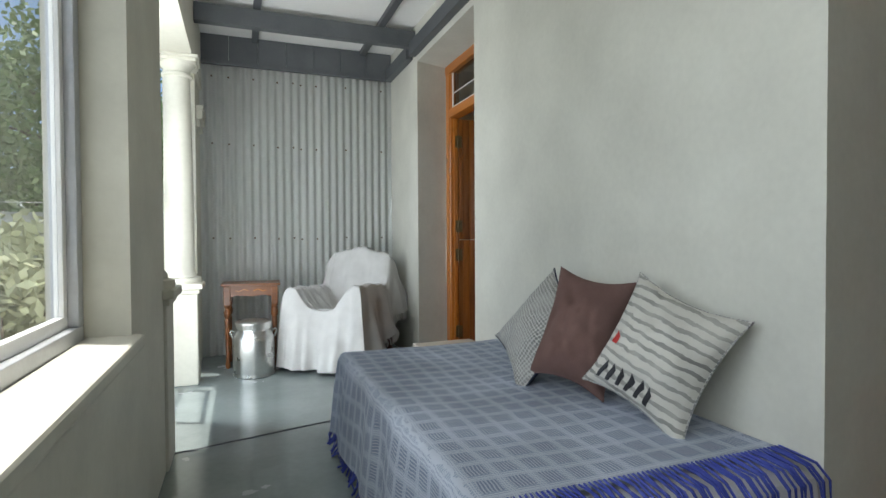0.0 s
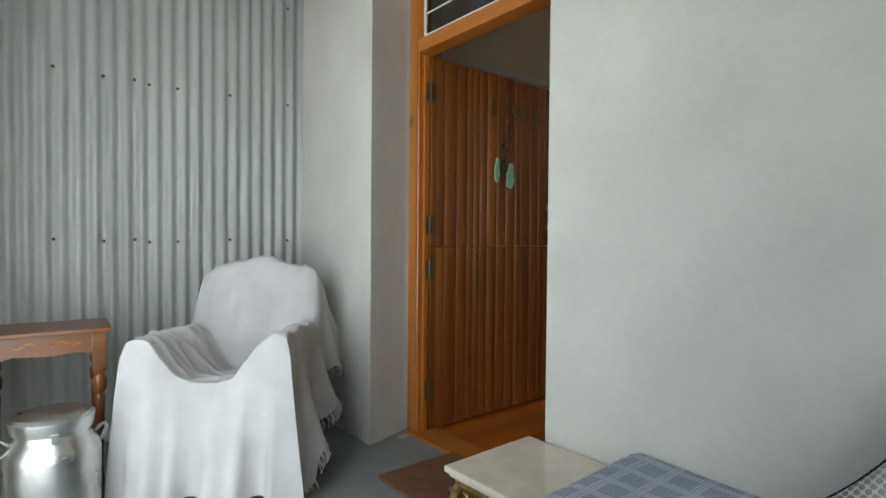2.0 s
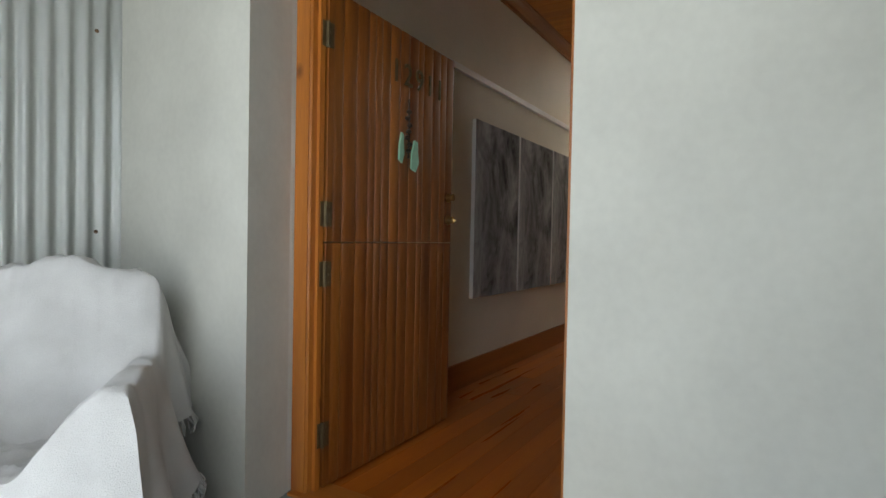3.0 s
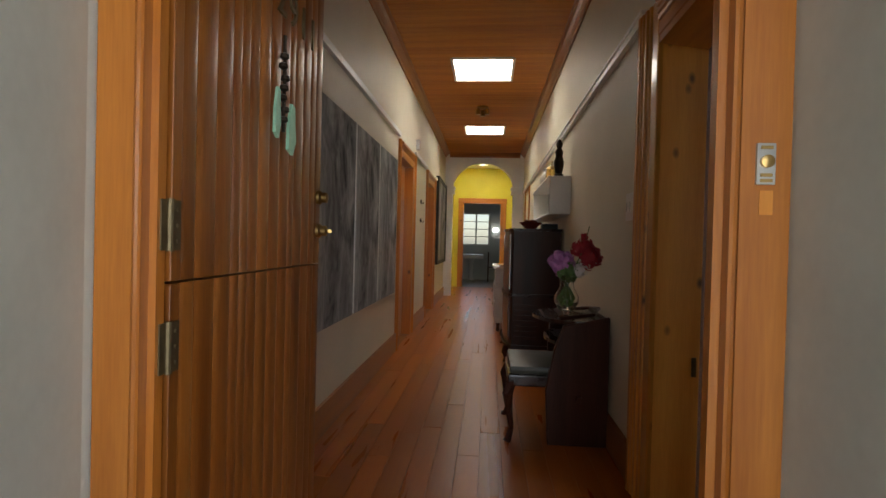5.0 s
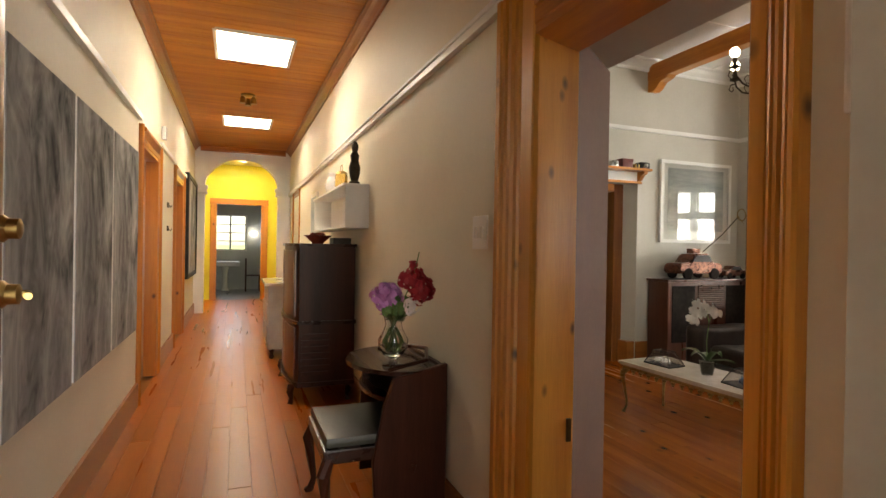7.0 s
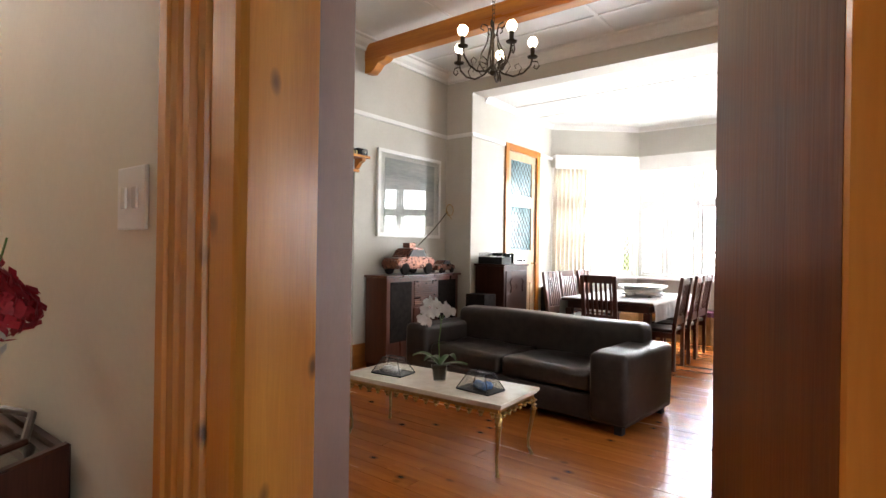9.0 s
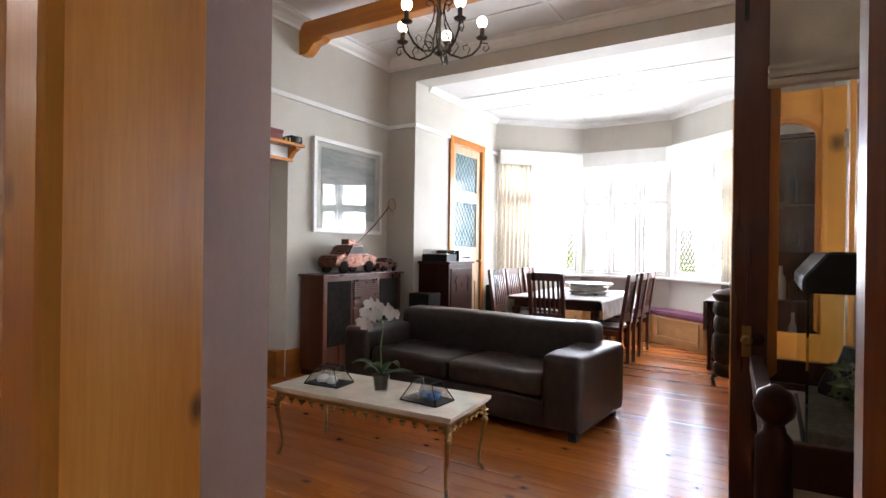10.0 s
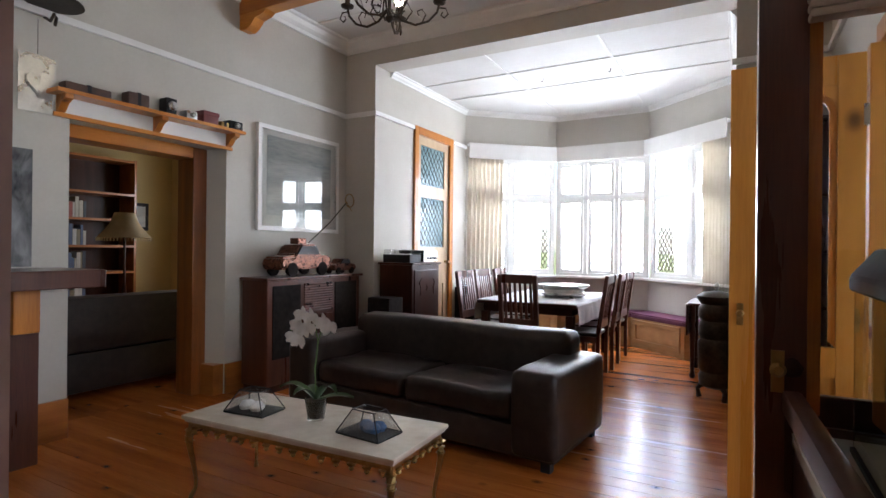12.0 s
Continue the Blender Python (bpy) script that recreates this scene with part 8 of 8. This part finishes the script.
tube(bm, [(-0.005, 0, 0.0), (-0.08, 0, -0.04), (-0.17, 0.02, -0.02), (-0.2, 0.02, -0.05), (-0.14, 0, -0.08)], 0.01, 7)
part("bracket", bm, M["iron"], wl, smooth=True)

ds = thing("over_door_shelf", "pine shelf on brackets above the study opening", "shelf", 6.94, 0.43, 2.33)
block("board", (-0.16, -0.002, -0.76, 0.76, 0.0, 0.028), M["frame_y"], ds, bevel=0.004)
block("back_board", (-0.02, -0.003, -0.72, 0.72, -0.11, -0.001), M["white"], ds)
for y in (-0.68, 0.0, 0.68):
    bm = bmesh.new()
    prism(bm, [(-0.003, 0), (-0.14, 0), (-0.14, -0.03), (-0.09, -0.05), (-0.05, -0.1), (-0.003, -0.12)], "y", y - 0.025, y + 0.025)
    part("bracket", bm, M["frame"], ds)
block("lower_rail", (-0.03, -0.003, -0.72, 0.72, -0.14, -0.111), M["frame_y"], ds)
M["brown_leather"] = surf("worn_brown_leather", (0.04, 0.018, 0.012), (0.1, 0.045, 0.03), 12, 0.5, 0.2)
M["red_box"] = surf("dark_red_box", (0.12, 0.015, 0.015), (0.2, 0.035, 0.03), 10, 0.5, 0.1)
for y, w, h, mat_, nm, lb in ((0.55, 0.3, 0.06, "brown_leather", "leather_case", "long brown leather case on the shelf"), (0.2, 0.16, 0.1, "brown_leather", "camera_case", "brown leather camera case on the shelf"),
                              (-0.06, 0.09, 0.13, "black", "box_camera", "black box camera on the shelf"), (-0.24, 0.1, 0.07, "chrome", "camera", "small silver camera on the shelf"),
                              (-0.42, 0.15, 0.1, "red_box", "box", "dark red box on the shelf"), (-0.56, 0.08, 0.05, "brass", "tin", "small brass tin on the shelf"), (-0.68, 0.14, 0.08, "black", "folding_camera", "black folding camera on the shelf")):
    it = thing(nm, lb, nm.replace("_", " "), 6.86, 0.43 + y, 2.358)
    bm = bmesh.new()
    cuboid(bm, -0.05, 0.05, -w / 2, w / 2, 0, h, 0.012)
    part("body", bm, M[mat_], it, smooth=True)
    if "camera" in nm and nm != "camera_case":
        bm = bmesh.new()
        lathe(bm, [(h * 0.28, 0), (h * 0.28, -0.02), (h * 0.2, -0.03)], (-0.05, 0, h * 0.5), 14, "x")
        part("lens", bm, M["chrome"], it, smooth=True)
    elif nm != "box":
        block("strap", (-0.052, 0.052, -0.012, 0.012, 0, h + 0.003), M["black"], it)
    else:
        block("lid", (-0.053, 0.053, -w / 2 - 0.003, w / 2 + 0.003, h * 0.7, h + 0.004), M["red_box"], it, bevel=0.003)

# pine lining of the study opening, and the study itself
so = tagged(new("door_9"), "broad pine lining of the study opening", "door", kind="structure")
block("jamb", (7.12, 7.34, -0.19, -0.05, 0, 2.2), M["door"], so, bevel=0.01)
block("head", (7.12, 7.34, -0.05, 1.02, 2.1, 2.2), M["frame_y"], so, bevel=0.008)
bc = thing("bookcase", "half-full pine bookcase on the study wall", "bookcase", 10.38, -0.6, 0)
for y in (-0.82, 0.8):
    block("side", (-0.16, 0.2, y, y + 0.03, 0, 2.5), M["skirt_y"], bc)
for z in (0.1, 0.5, 0.95, 1.3, 1.65, 2.0, 2.46):
    block("shelf", (-0.16, 0.2, -0.79, 0.8, z, z + 0.03), M["skirt_y"], bc)
block("back", (0.2, 0.215, -0.82, 0.83, 0, 2.5), M["dark_wood"], bc)
BK = [surf("book_cover", tuple(c * 0.7 for c in col), col, 20, 0.6, 0.05) for col in ((0.3, 0.08, 0.06), (0.45, 0.4, 0.32), (0.08, 0.1, 0.16), (0.2, 0.16, 0.09), (0.5, 0.46, 0.4), (0.04, 0.04, 0.045))]
rg = random.Random(33)
for z in (0.53, 0.98, 1.33, 1.68):
    y = -0.76
    while y < 0.6:
        w, h = rg.uniform(0.02, 0.05), rg.uniform(0.18, 0.27)
        bk = thing("book", "upright book in the study bookcase", "book", 10.3, y + w / 2, z, 0, "books in the bookcase")
        block("cover", (-0.09, 0.08, -w / 2, w / 2, 0, h), rg.choice(BK), bk, bevel=0.002)
        y += w + rg.choice((0.001, 0.002, 0.004))
fl_ = thing("table_lamp", "standing lamp with a fringed cream shade in the study", "lamp", 9.4, -0.78, 0)
bm = bmesh.new()
lathe(bm, [(0.14, 0), (0.14, 0.02), (0.03, 0.05), (0.02, 0.5), (0.03, 0.7), (0.015, 0.9), (0.015, 1.45)], (0, 0, 0), 14)
part("stand", bm, M["dark_wood"], fl_, smooth=True)
M["lampshade"] = weave("cream_lampshade", (0.4, 0.3, 0.16), (0.55, 0.43, 0.25), 120)
bm = bmesh.new()
lathe(bm, [(0.29, 1.42), (0.22, 1.5), (0.15, 1.6), (0.11, 1.72)], (0, 0, 0), 24, cap=False)
bmesh.ops.solidify(bm, geom=bm.faces[:], thickness=0.004)
part("shade", bm, M["lampshade"], fl_, smooth=True)
bm = bmesh.new()
for k in range(48):
    a = 2 * math.pi * k / 48
    tube(bm, [(0.29 * math.cos(a), 0.29 * math.sin(a), 1.425), (0.292 * math.cos(a), 0.292 * math.sin(a), 1.38)], 0.004, 4)
part("bead_fringe", bm, M["lampshade"], fl_)
ss = thing("sofa", "black leather sofa seen from behind in the study", "sofa", 8.2, 0.15, 0, 90)
for nm, d in (("base", (-0.95, 0.95, -0.42, 0.4, 0.05, 0.4)), ("backrest", (-0.95, 0.95, 0.2, 0.42, 0.4, 0.88))):
    bm = bmesh.new()
    cuboid(bm, *d, 0.05)
    part(nm, bm, M["leather"], ss, smooth=True)
for s in (-1, 1):
    bm = bmesh.new()
    cuboid(bm, s * 0.78, s * 0.96, -0.4, 0.2, 0.38, 0.62, 0.05)
    part("armrest", bm, M["leather"], ss, smooth=True)
sp_ = thing("framed_photo", "small dark framed photograph on a study ledge", "picture", 10.58, -1.62, 1.75)
block("picture_frame", (-0.03, -0.003, -0.18, 0.18, -0.2, 0.2), M["black"], sp_, bevel=0.004)
block("photo", (-0.034, -0.03, -0.13, 0.13, -0.15, 0.15), M["print"], sp_)

# ---- floorboards ----
boards("floor_hall", "polished orange pine floorboards running down the hall", 2.0, 13.3, 3.05, 5.08, 0.128, M["floor_hall"], 4, 3)
boards("floor_living", "polished orange pine floorboards across the living room", 2.3, 7.3, -5.2, 3.05, 0.128, M["floor_living"], 1, 5)
boards("floor_lobby", "polished pine floorboards before the kitchen", 13.3, 15.82, 3.3, 5.05, 0.128, M["floor_hall"], 0, 7)
